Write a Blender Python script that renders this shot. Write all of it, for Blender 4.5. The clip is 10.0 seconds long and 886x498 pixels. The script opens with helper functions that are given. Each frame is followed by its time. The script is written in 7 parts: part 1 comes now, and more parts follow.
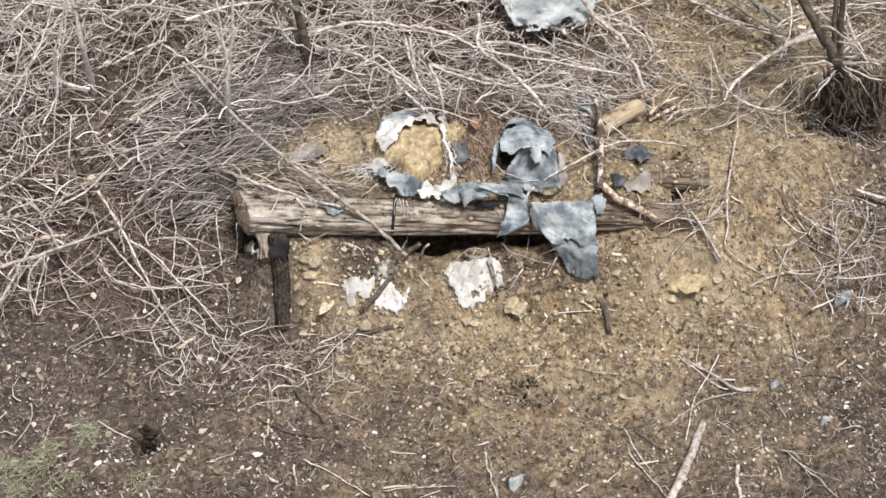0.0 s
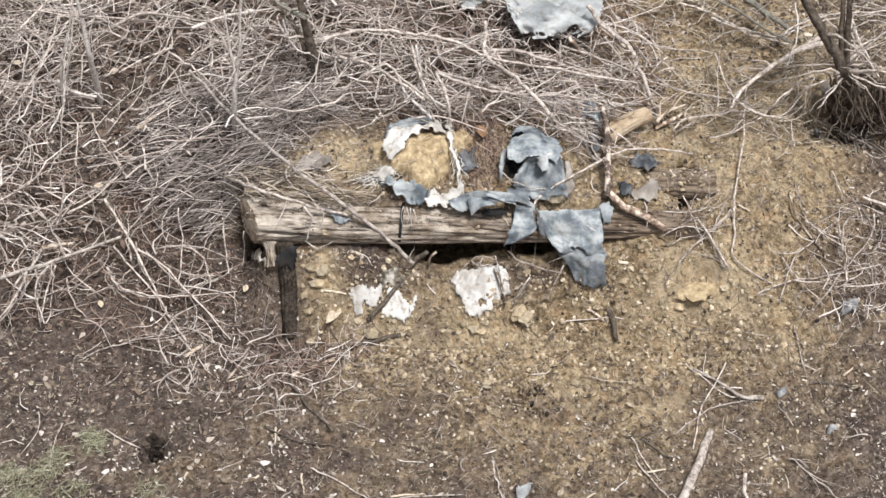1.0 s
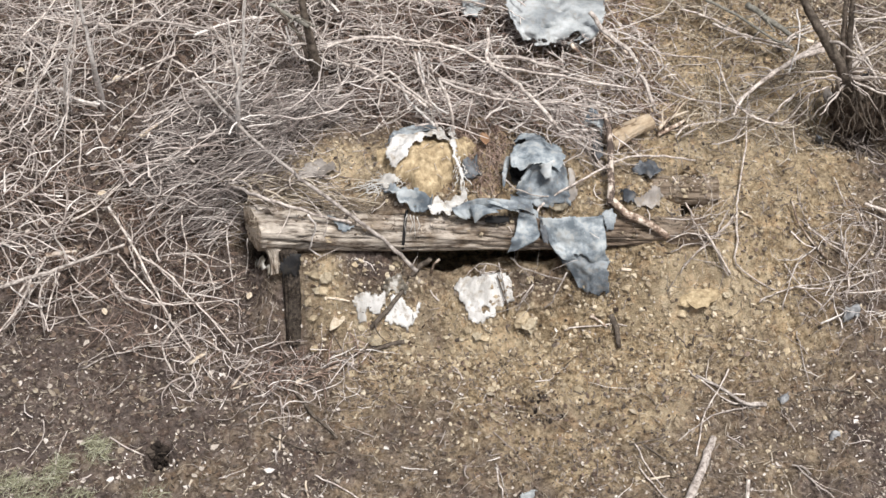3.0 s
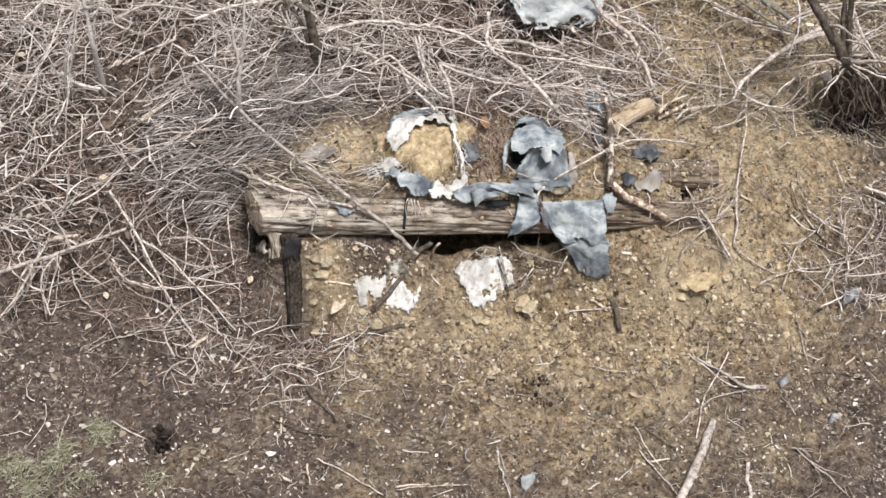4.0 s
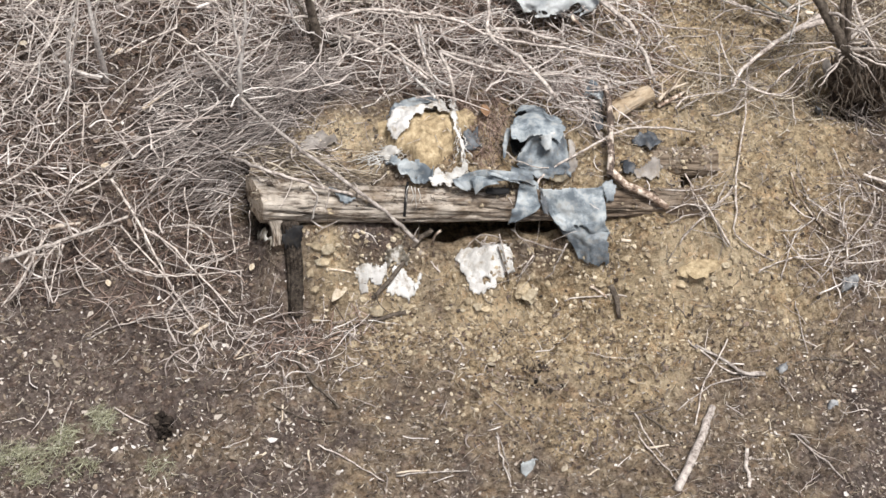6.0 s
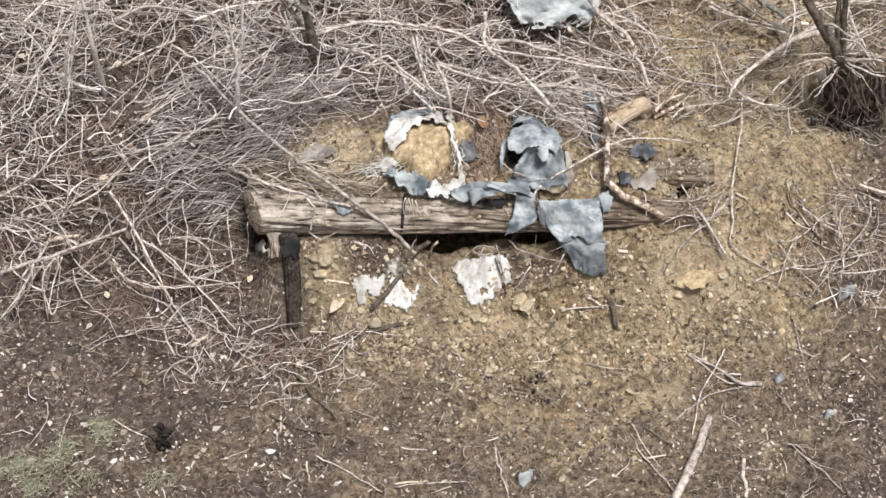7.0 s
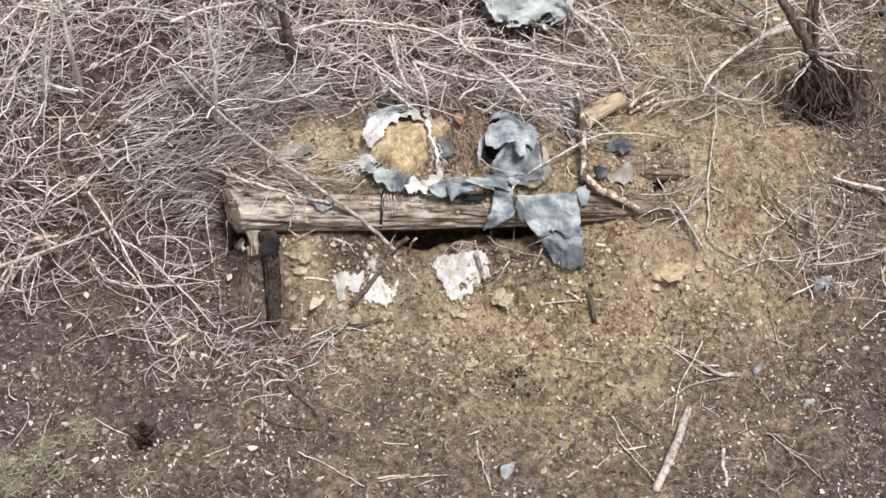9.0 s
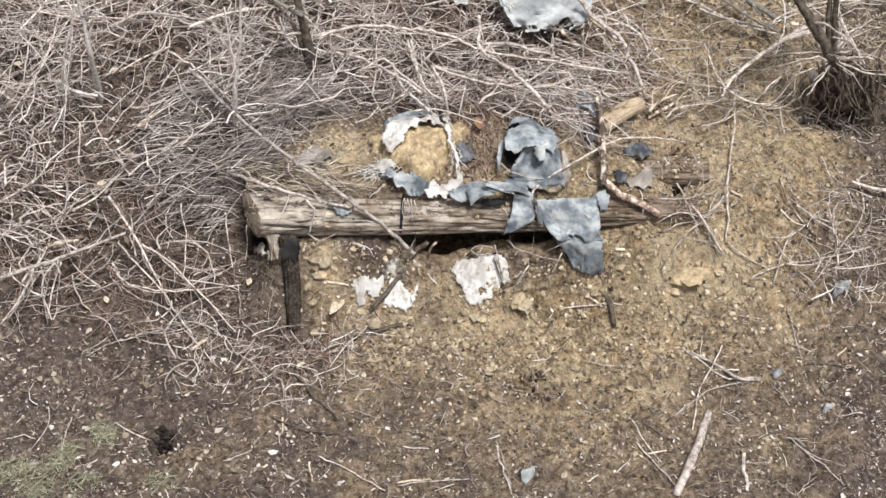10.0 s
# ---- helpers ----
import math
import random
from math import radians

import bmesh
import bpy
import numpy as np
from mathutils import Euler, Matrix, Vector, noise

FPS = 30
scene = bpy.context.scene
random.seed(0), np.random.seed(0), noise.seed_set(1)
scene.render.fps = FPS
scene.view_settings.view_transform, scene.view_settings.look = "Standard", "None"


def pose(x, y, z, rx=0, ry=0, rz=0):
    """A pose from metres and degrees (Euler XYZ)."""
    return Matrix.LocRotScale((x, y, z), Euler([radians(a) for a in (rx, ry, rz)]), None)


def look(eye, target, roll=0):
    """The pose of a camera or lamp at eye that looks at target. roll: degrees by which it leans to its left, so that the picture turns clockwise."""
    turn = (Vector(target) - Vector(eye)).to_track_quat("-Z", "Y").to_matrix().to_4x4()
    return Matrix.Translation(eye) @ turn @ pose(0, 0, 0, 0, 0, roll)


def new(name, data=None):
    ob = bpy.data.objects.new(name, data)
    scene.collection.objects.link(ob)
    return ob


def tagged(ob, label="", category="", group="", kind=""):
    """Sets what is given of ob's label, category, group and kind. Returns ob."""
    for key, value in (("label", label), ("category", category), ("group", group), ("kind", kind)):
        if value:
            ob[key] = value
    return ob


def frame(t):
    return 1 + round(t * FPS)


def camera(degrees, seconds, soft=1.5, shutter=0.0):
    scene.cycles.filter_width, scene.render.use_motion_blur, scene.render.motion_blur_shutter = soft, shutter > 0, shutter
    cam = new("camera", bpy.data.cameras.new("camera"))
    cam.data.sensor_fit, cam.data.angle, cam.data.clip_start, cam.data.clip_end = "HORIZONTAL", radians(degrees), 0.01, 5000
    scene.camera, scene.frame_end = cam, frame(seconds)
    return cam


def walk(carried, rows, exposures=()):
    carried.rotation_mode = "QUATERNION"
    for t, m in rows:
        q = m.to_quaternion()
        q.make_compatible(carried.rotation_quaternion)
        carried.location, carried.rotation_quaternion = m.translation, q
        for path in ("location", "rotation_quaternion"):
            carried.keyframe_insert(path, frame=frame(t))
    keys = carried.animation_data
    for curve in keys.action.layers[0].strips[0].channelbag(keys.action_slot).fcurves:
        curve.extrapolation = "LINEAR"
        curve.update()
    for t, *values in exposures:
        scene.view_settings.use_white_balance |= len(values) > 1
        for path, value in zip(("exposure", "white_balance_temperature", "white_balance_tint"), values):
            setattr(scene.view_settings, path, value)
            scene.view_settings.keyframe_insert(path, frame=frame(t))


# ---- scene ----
cam = camera(30.0, 10.0, soft=1.5)
PATH = [
    (0, (0.0850, -5.9920, 5.9580), (0.0787, -4.5428, 4.5802), 0.029),
    (0.5, (0.0730, -5.9740, 5.9780), (0.0654, -4.5252, 4.5997), -0.030),
    (1, (0.0470, -5.9640, 5.9900), (0.0415, -4.5153, 4.6118), 0.030),
    (1.5, (0.0420, -5.9570, 5.9980), (0.0352, -4.5091, 4.6178), 0.000),
    (2, (0.0390, -5.9450, 6.0200), (0.0358, -4.4989, 4.6381), -0.024),
    (2.5, (0.0070, -5.9490, 6.0230), (0.0082, -4.4997, 4.6444), 0.125),
    (3, (0.0130, -5.9390, 6.0410), (0.0118, -4.4930, 4.6590), 0.051),
    (3.1, (0.0130, -5.9390, 6.0410), (0.0118, -4.4980, 4.6538), 0.051),
    (3.2, (0.0130, -5.9390, 6.0410), (0.0116, -4.5073, 4.6442), 0.051),
    (4.3, (0.0060, -5.9570, 6.0570), (0.0057, -4.5240, 4.6610), 0.000),
    (4.5, (0.0060, -5.9570, 6.0570), (0.0050, -4.5240, 4.6610), 0.000),
    (5, (0.0030, -5.9630, 6.0690), (0.0026, -4.5336, 4.6704), 0.011),
    (5.5, (0.0200, -5.9840, 6.0650), (0.0161, -4.5553, 4.6647), -0.126),
    (5.7, (0.0200, -5.9840, 6.0650), (0.0161, -4.5568, 4.6632), -0.126),
    (6.8, (0.0360, -5.9850, 6.1130), (0.0217, -4.5708, 4.6992), -0.312),
    (6.9, (0.0360, -5.9850, 6.1130), (0.0206, -4.5686, 4.7014), -0.312),
    (7, (0.0360, -5.9850, 6.1130), (0.0312, -4.5573, 4.7128), -0.312),
    (7.1, (0.0360, -5.9850, 6.1130), (0.0459, -4.5482, 4.7221), -0.312),
    (7.2, (0.0360, -5.9850, 6.1130), (0.0448, -4.5489, 4.7214), -0.312),
    (7.5, (0.0010, -6.0260, 6.0900), (0.0144, -4.5857, 4.7033), -0.058),
    (7.6, (0.0010, -6.0260, 6.0900), (0.0164, -4.5864, 4.7026), -0.058),
    (7.7, (0.0010, -6.0260, 6.0900), (0.0308, -4.5869, 4.7024), -0.058),
    (7.8, (0.0430, -6.0570, 6.0770), (0.0792, -4.6138, 4.6933), 0.099),
    (8, (0.0430, -6.0570, 6.0770), (0.0778, -4.6147, 4.6923), 0.099),
    (8.5, (0.0130, -6.0910, 6.0550), (0.0472, -4.6459, 4.6732), 0.085),
    (9, (-0.0190, -6.0990, 6.0550), (0.0150, -4.6548, 4.6723), 0.086),
    (9.5, (-0.0490, -6.0980, 6.0620), (-0.0189, -4.6526, 4.6794), -0.011),
    (10, (-0.0940, -6.1100, 6.0510), (-0.0656, -4.6599, 4.6741), -0.083),
]
EXPOSURE = [(0, 0.66), (10, 0.66)]
walk(cam, [(t, look(eye, target, roll)) for t, eye, target, roll in PATH], EXPOSURE)


# ---- light ----
world = bpy.data.worlds.new("overcast_sky")
world.use_nodes = True
scene.world = world
wn = world.node_tree.nodes
wl = world.node_tree.links
sky = wn.new("ShaderNodeTexSky")
sky.sky_type, sky.sun_disc = "NISHITA", False
sky.sun_elevation, sky.sun_rotation = radians(67), radians(144)
sky.air_density, sky.dust_density = 1.0, 4.0
soften = wn.new("ShaderNodeHueSaturation")
soften.inputs["Saturation"].default_value = 0.25
wl.new(sky.outputs["Color"], soften.inputs["Color"])
wl.new(soften.outputs["Color"], wn["Background"].inputs["Color"])
wn["Background"].inputs["Strength"].default_value = 0.062
sun_data = bpy.data.lights.new("sun", "SUN")
sun_data.energy, sun_data.angle, sun_data.color = 2.45, radians(12), (1.0, 0.965, 0.92)
sun = new("sun", sun_data)
sun.matrix_world = look((1.6, -2.2, 6.5), (0, 0, 0))


# ---- terrain ----
def lattice(ix, iy, seed):
    n = np.sin(ix * 127.1 + iy * 311.7 + seed * 74.7) * 43758.5453
    return n - np.floor(n)


def value_noise(x, y, seed=0):
    x, y = np.asarray(x, float), np.asarray(y, float)
    ix, iy = np.floor(x), np.floor(y)
    fx, fy = x - ix, y - iy
    fx, fy = fx * fx * (3 - 2 * fx), fy * fy * (3 - 2 * fy)
    a, b = lattice(ix, iy, seed), lattice(ix + 1, iy, seed)
    c, d = lattice(ix, iy + 1, seed), lattice(ix + 1, iy + 1, seed)
    return (a * (1 - fx) + b * fx) * (1 - fy) + (c * (1 - fx) + d * fx) * fy - 0.5


def fbm(x, y, scale, octaves=4, seed=0):
    total, amp = 0.0, 1.0
    for k in range(octaves):
        total = total + amp * value_noise(x * scale + 17.3 * k, y * scale - 9.1 * k, seed + k)
        scale, amp = scale * 2.03, amp * 0.5
    return total


def ramp(a, b, v):
    v = np.clip((v - a) / (b - a), 0, 1)
    return v * v * (3 - 2 * v)


def blob(x, y, cx, cy, rx, ry):
    return np.exp(-((x - cx) / rx) ** 2 - ((y - cy) / ry) ** 2)


def bank(x, y):
    """The natural hillside, which flattens out far off."""
    front = -0.17 * 12 * (1 - np.exp(np.minimum(y + 0.35, 0) / 12))
    middle = 0.50 * np.clip(y + 0.35, 0, 1.0)
    behind = 0.16 * 12 * (1 - np.exp(-np.maximum(y - 0.65, 0) / 12))
    return front + middle + behind


def lip_height(x):
    return 0.42 - 0.16 * blob(x, 0, 0.02, 0, 0.21, 1) - 0.10 * blob(x, 0, 0.48, 0, 0.17, 1)


def ground_height(x, y):
    x, y = np.asarray(x, float), np.asarray(y, float)
    inside = ramp(-1.0, -0.78, x) * (1 - ramp(1.0, 1.35, x))
    lip = lip_height(x)
    foot = -0.40 + 0.05 * np.sin(3.1 * x + 0.6)
    face = np.where(y < -0.34, 0.17 * (y + 0.34), 0) + lip * ramp(foot, -0.08, y)
    cavity = lip + (0.02 - lip) * ramp(-0.03, 0.06, y)
    back = 0.02 + 0.56 * ramp(0.42, 0.56, y) + 0.16 * np.clip(y - 0.56, 0, 0.4)
    dug = np.where(y < -0.03, face, np.where(y < 0.3, cavity, back))
    inside = inside * ramp(-1.1, -0.4, y) * (1 - ramp(0.6, 0.95, y))
    z = bank(x, y) * (1 - inside) + dug * inside
    near = np.exp(-(x * x + y * y) / 30)
    rough = 0.05 * fbm(x, y, 1.7, 3, 3) + 0.030 * fbm(x, y, 9, 3, 11) + 0.018 * fbm(x, y, 42, 2, 23)
    cover = blob(x, y, 0.1, 0.25, 1.1, 0.22)
    z = z + rough * (1 - 0.8 * cover) * (0.3 + 0.7 * near)
    z = z + 0.05 * blob(x, y, 0.17, -0.22, 0.16, 0.10) + 0.04 * blob(x, y, -0.32, -0.20, 0.2, 0.10)
    z = z - 0.34 * blob(x, y, -1.346, -0.938, 0.055, 0.045) - 0.08 * blob(x, y, 0.474, -0.683, 0.12, 0.035)
    z = z + 0.13 * blob(x, y, 1.30, -0.02, 0.15, 0.13) + 0.26 * blob(x, y, 1.50, 0.12, 0.42, 0.42) + 0.02 * fbm(x, y, 26, 3, 77) * blob(x, y, 0.2, -0.2, 1.2, 0.25)
    z = z - 0.46 * blob(x, y, 2.25, 0.819, 0.24, 0.12) + 0.11 * blob(x, y, 1.20, 0.12, 0.12, 0.06) + 0.10 * blob(x, y, 2.2, 1.0, 0.3, 0.12)
    return z


def roof_height(x, y):
    edge = ramp(-0.95, -0.62, x) * (1 - ramp(0.95, 1.2, x))
    z = 0.612 + 0.05 * ramp(0.0, 0.4, y) + 0.05 * blob(x, y, -0.09, 0.20, 0.20, 0.16) - 0.12 * (1 - edge)
    z = z - 0.05 * (1 - ramp(-0.01, 0.06, y)) + 0.03 * fbm(x, 0 * y, 7, 2, 15)
    return z + 0.03 * fbm(x, y, 5, 3, 5) + 0.022 * fbm(x, y, 22, 3, 9)


LOGS = {  # ends on the plan, heights and radii
    "front": ((-0.930, 0.000, 0.512), (1.298, -0.000, 0.485), 0.108, 0.070),
    "second": ((-0.960, 0.240, 0.520), (1.377, 0.240, 0.533), 0.085, 0.075),
}


def log_top(x, y, log):
    (ax, ay, az), (bx, by, bz), ra, rb = log
    k = np.clip((x - ax) / (bx - ax), 0, 1)
    r, cy, cz = ra + k * (rb - ra), ay + k * (by - ay), az + k * (bz - az)
    on = (np.abs(y - cy) < r) & (x >= ax) & (x <= bx)
    return np.where(on, cz + np.sqrt(np.maximum(r * r - (y - cy) ** 2, 0)), -9.0)


def support(x, y):
    """The top of whatever lies there: soil, roof or log."""
    z = ground_height(x, y)
    on = (x > -0.96) & (x < 1.2) & (y > -0.01) & (y < 0.66)
    z = np.maximum(z, np.where(on, roof_height(x, y), -9.0))
    for log in LOGS.values():
        z = np.maximum(z, log_top(x, y, log))
    return z


def drape(x, y, slope=1.1, reach=0.10):
    """How a slack sheet lies: over the tops, and hanging off them no steeper than slope."""
    z = support(x, y)
    for dx, dy in ((0, 1), (0, -1), (1, 0), (-1, 0)):
        for d in (0.25, 0.5, 0.75, 1.0):
            z = np.maximum(z, support(x + dx * d * reach, y + dy * d * reach) - slope * d * reach)
    return z


# ---- end terrain ----


# ---- materials ----
def material(name):
    m = bpy.data.materials.new(name)
    m.use_nodes = True
    return m, m.node_tree.nodes, m.node_tree.links, m.node_tree.nodes["Principled BSDF"]


def noise_node(n, l, coord, scale, detail=6.0, rough=0.6, stretch=None):
    t = n.new("ShaderNodeTexNoise")
    t.inputs["Scale"].default_value, t.inputs["Detail"].default_value, t.inputs["Roughness"].default_value = scale, detail, rough
    if stretch:
        mp = n.new("ShaderNodeMapping")
        mp.inputs["Scale"].default_value = stretch
        l.new(coord, mp.inputs["Vector"])
        coord = mp.outputs["Vector"]
    l.new(coord, t.inputs["Vector"])
    return t.outputs["Fac"]


def ramp_node(n, l, fac, stops):
    r = n.new("ShaderNodeValToRGB")
    while len(r.color_ramp.elements) < len(stops):
        r.color_ramp.elements.new(0.5)
    for e, (p, c) in zip(r.color_ramp.elements, stops):
        e.position, e.color = p, (*c, 1)
    l.new(fac, r.inputs["Fac"])
    return r.outputs["Color"]


def mix_node(n, l, fac, a, b, blend="MIX"):
    m = n.new("ShaderNodeMix")
    m.data_type, m.blend_type = "RGBA", blend
    for value, slot in ((fac, "Factor"), (a, "A"), (b, "B")):
        socket = next(s for s in m.inputs if s.name == slot and s.enabled)
        if isinstance(value, (int, float)):
            socket.default_value = value
        elif isinstance(value, tuple):
            socket.default_value = (*value, 1)
        else:
            l.new(value, socket)
    return next(s for s in m.outputs if s.enabled)


def bump_node(n, l, height, bsdf, strength, distance):
    b = n.new("ShaderNodeBump")
    b.inputs["Strength"].default_value, b.inputs["Distance"].default_value = strength, distance
    l.new(height, b.inputs["Height"])
    l.new(b.outputs["Normal"], bsdf.inputs["Normal"])


def soil_material():
    m, n, l, bsdf = material("soil")
    xyz = n.new("ShaderNodeTexCoord").outputs["Object"]
    fine = noise_node(n, l, xyz, 27, 9, 0.76)
    broad = noise_node(n, l, xyz, 8, 5, 0.65)
    clay = ramp_node(n, l, fine, [(0.38, (0.150, 0.108, 0.066)), (0.50, (0.46, 0.360, 0.232)), (0.61, (0.74, 0.61, 0.43))])
    # This ramp also colours the painted shade under the log and in hollows.
    humus_and_shade = ramp_node(n, l, fine, [(0.38, (0.070, 0.054, 0.049)), (0.50, (0.166, 0.132, 0.119)), (0.63, (0.30, 0.25, 0.226))])
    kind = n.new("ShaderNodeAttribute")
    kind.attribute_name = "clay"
    mixed = mix_node(n, l, kind.outputs["Fac"], humus_and_shade, clay)
    loose = n.new("ShaderNodeAttribute")
    loose.attribute_name = "loose"
    spoil = ramp_node(n, l, fine, [(0.37, (0.48, 0.385, 0.258)), (0.50, (0.70, 0.575, 0.400)), (0.62, (0.80, 0.685, 0.505))])
    mixed = mix_node(n, l, loose.outputs["Fac"], mixed, spoil)
    tint = ramp_node(n, l, broad, [(0.36, (0.74, 0.73, 0.73)), (0.62, (1.14, 1.12, 1.09))])
    mixed = mix_node(n, l, 1.0, mixed, tint, "MULTIPLY")
    rust = ramp_node(n, l, noise_node(n, l, xyz, 15, 6, 0.7), [(0.50, (1, 1, 1)), (0.68, (1.02, 0.91, 0.84))])
    l.new(mix_node(n, l, 1.0, mixed, rust, "MULTIPLY"), bsdf.inputs["Base Color"])
    bsdf.inputs["Roughness"].default_value = 0.95
    bsdf.inputs["Specular IOR Level"].default_value = 0.2
    bump_node(n, l, noise_node(n, l, xyz, 60, 8, 0.78), bsdf, 1.0, 0.030)
    return m


def island_material(name, stops, rough=0.85, grain=90.0):
    """Colours that vary from piece to piece of one mesh."""
    m, n, l, bsdf = material(name)
    geo = n.new("ShaderNodeNewGeometry")
    xyz = n.new("ShaderNodeTexCoord").outputs["Object"]
    base = ramp_node(n, l, geo.outputs["Random Per Island"], stops)
    tint = ramp_node(n, l, noise_node(n, l, xyz, grain, 4), [(0.3, (0.68, 0.67, 0.66)), (0.7, (1.2, 1.2, 1.2))])
    l.new(mix_node(n, l, 1.0, base, tint, "MULTIPLY"), bsdf.inputs["Base Color"])
    bsdf.inputs["Roughness"].default_value = rough
    bsdf.inputs["Specular IOR Level"].default_value = 0.25
    return m


def object_material(name, stops, rough=0.85, grain=60.0, relief=0.004, spread=0.25):
    """Colours by grain, lighter or darker from thing to thing."""
    m, n, l, bsdf = material(name)
    info = n.new("ShaderNodeObjectInfo")
    xyz = n.new("ShaderNodeTexCoord").outputs["Object"]
    fac = noise_node(n, l, xyz, grain, 7, 0.65)
    base = ramp_node(n, l, fac, stops)
    lo, hi = 1 - spread, 1 + spread
    tint = ramp_node(n, l, info.outputs["Random"], [(0.0, (lo, lo, lo)), (1.0, (hi, hi * 0.99, hi * 0.98))])
    l.new(mix_node(n, l, 1.0, base, tint, "MULTIPLY"), bsdf.inputs["Base Color"])
    bsdf.inputs["Roughness"].default_value = rough
    bsdf.inputs["Specular IOR Level"].default_value = 0.25
    bump_node(n, l, fac, bsdf, 0.7, relief)
    return m


def wood_material(name, dark, mid, pale, stretch=(4, 60, 60), bark_from=None, dirt_colour=(0.37, 0.32, 0.265)):
    """Weathered wood, its grain along the object's own x axis."""
    m, n, l, bsdf = material(name)
    xyz = n.new("ShaderNodeTexCoord").outputs["Object"]
    grain = noise_node(n, l, xyz, 1.0, 8, 0.7, stretch)
    blotch = noise_node(n, l, xyz, 9, 5, 0.6)
    base = ramp_node(n, l, grain, [(0.36, dark), (0.47, mid), (0.68, pale)])
    tint = ramp_node(n, l, blotch, [(0.36, (0.50, 0.43, 0.36)), (0.52, (1.0, 0.97, 0.93)), (0.75, (1.2, 1.18, 1.15))])
    long = noise_node(n, l, xyz, 1.0, 5, 0.55, tuple(0.3 * v for v in stretch))
    split = ramp_node(n, l, long, [(0.43, (1, 1, 1)), (0.465, (0.34, 0.30, 0.27)), (0.495, (1, 1, 1))])
    worn = mix_node(n, l, 1.0, mix_node(n, l, 1.0, base, tint, "MULTIPLY"), split, "MULTIPLY")
    dirt = ramp_node(n, l, noise_node(n, l, xyz, 17, 6, 0.7), [(0.52, (0, 0, 0)), (0.64, (0.6, 0.6, 0.6))])
    final = mix_node(n, l, dirt, worn, dirt_colour)
    if bark_from:
        along = n.new("ShaderNodeSeparateXYZ")
        l.new(xyz, along.inputs["Vector"])
        reach = n.new("ShaderNodeMath")
        reach.operation = "MULTIPLY_ADD"
        l.new(noise_node(n, l, xyz, 6, 6, 0.7, (1, 3, 3)), reach.inputs[0])
        reach.inputs[1].default_value = 2.2
        l.new(along.outputs["X"], reach.inputs[2])
        bark = ramp_node(n, l, grain, [(0.36, (0.055, 0.038, 0.028)), (0.50, (0.155, 0.112, 0.080)), (0.66, (0.30, 0.235, 0.175))])
        left = n.new("ShaderNodeMapRange")
        left.inputs["From Min"].default_value, left.inputs["From Max"].default_value = bark_from, bark_from + 0.7
        left.inputs["To Max"].default_value = 0.85
        l.new(reach.outputs["Value"], left.inputs["Value"])
        final = mix_node(n, l, left.outputs["Result"], final, bark)
    l.new(final, bsdf.inputs["Base Color"])
    bsdf.inputs["Roughness"].default_value = 0.85
    bsdf.inputs["Specular IOR Level"].default_value = 0.25
    bump_node(n, l, grain, bsdf, 0.9, 0.010)
    return m


def fabric_material(name, dark, mid, pale, rough=0.55, soil=0.35, patch=6.0):
    """Torn sheet with dust and smears of soil on it."""
    m, n, l, bsdf = material(name)
    xyz = n.new("ShaderNodeTexCoord").outputs["Object"]
    broad = noise_node(n, l, xyz, patch, 7, 0.62)
    base = ramp_node(n, l, broad, [(0.40, dark), (0.50, mid), (0.59, pale)])
    dust = ramp_node(n, l, noise_node(n, l, xyz, 26, 8, 0.7), [(0.52, (0, 0, 0)), (0.68, (soil, soil, soil))])
    mixed = mix_node(n, l, dust, base, (0.25, 0.19, 0.12))
    l.new(mixed, bsdf.inputs["Base Color"])
    bsdf.inputs["Roughness"].default_value = rough
    bsdf.inputs["Specular IOR Level"].default_value = 0.35
    bump_node(n, l, noise_node(n, l, xyz, 46, 8, 0.68), bsdf, 0.45, 0.007)
    return m


SOIL = soil_material()
TWIG_PALE = island_material("pale_dry_twigs", [(0.0, (0.15, 0.122, 0.108)), (0.3, (0.42, 0.362, 0.335)), (0.62, (0.72, 0.645, 0.61)), (1.0, (0.92, 0.865, 0.83))])
TWIG_DARK = island_material("dark_brush_twigs", [(0.0, (0.070, 0.058, 0.052)), (0.5, (0.20, 0.172, 0.158)), (1.0, (0.48, 0.43, 0.395))])
TWIG_DUSK = island_material("dusky_brushwood", [(0.0, (0.11, 0.092, 0.086)), (0.5, (0.27, 0.236, 0.222)), (0.85, (0.46, 0.412, 0.388)), (1.0, (0.66, 0.60, 0.565))])
TWIG_RED = island_material("reddish_twigs", [(0.0, (0.12, 0.078, 0.062)), (0.5, (0.32, 0.222, 0.182)), (1.0, (0.56, 0.44, 0.375))])
STRAW = island_material("straw_bits", [(0.0, (0.12, 0.095, 0.07)), (0.5, (0.39, 0.325, 0.25)), (1.0, (0.78, 0.70, 0.585))])
LEAVES = island_material("dead_leaves", [(0.0, (0.16, 0.12, 0.085)), (0.45, (0.34, 0.285, 0.225)), (0.85, (0.58, 0.525, 0.485)), (1.0, (0.80, 0.755, 0.725))], grain=140)
DARK_LEAVES = island_material("brown_dead_leaves", [(0.0, (0.045, 0.032, 0.026)), (0.6, (0.13, 0.092, 0.072)), (1.0, (0.27, 0.205, 0.165))], grain=140)
FLAKES = island_material("litter_flakes", [(0.0, (0.06, 0.047, 0.039)), (0.35, (0.16, 0.130, 0.106)), (0.7, (0.33, 0.275, 0.232)), (0.92, (0.55, 0.487, 0.43)), (1.0, (0.80, 0.75, 0.70))], 0.9, 160)
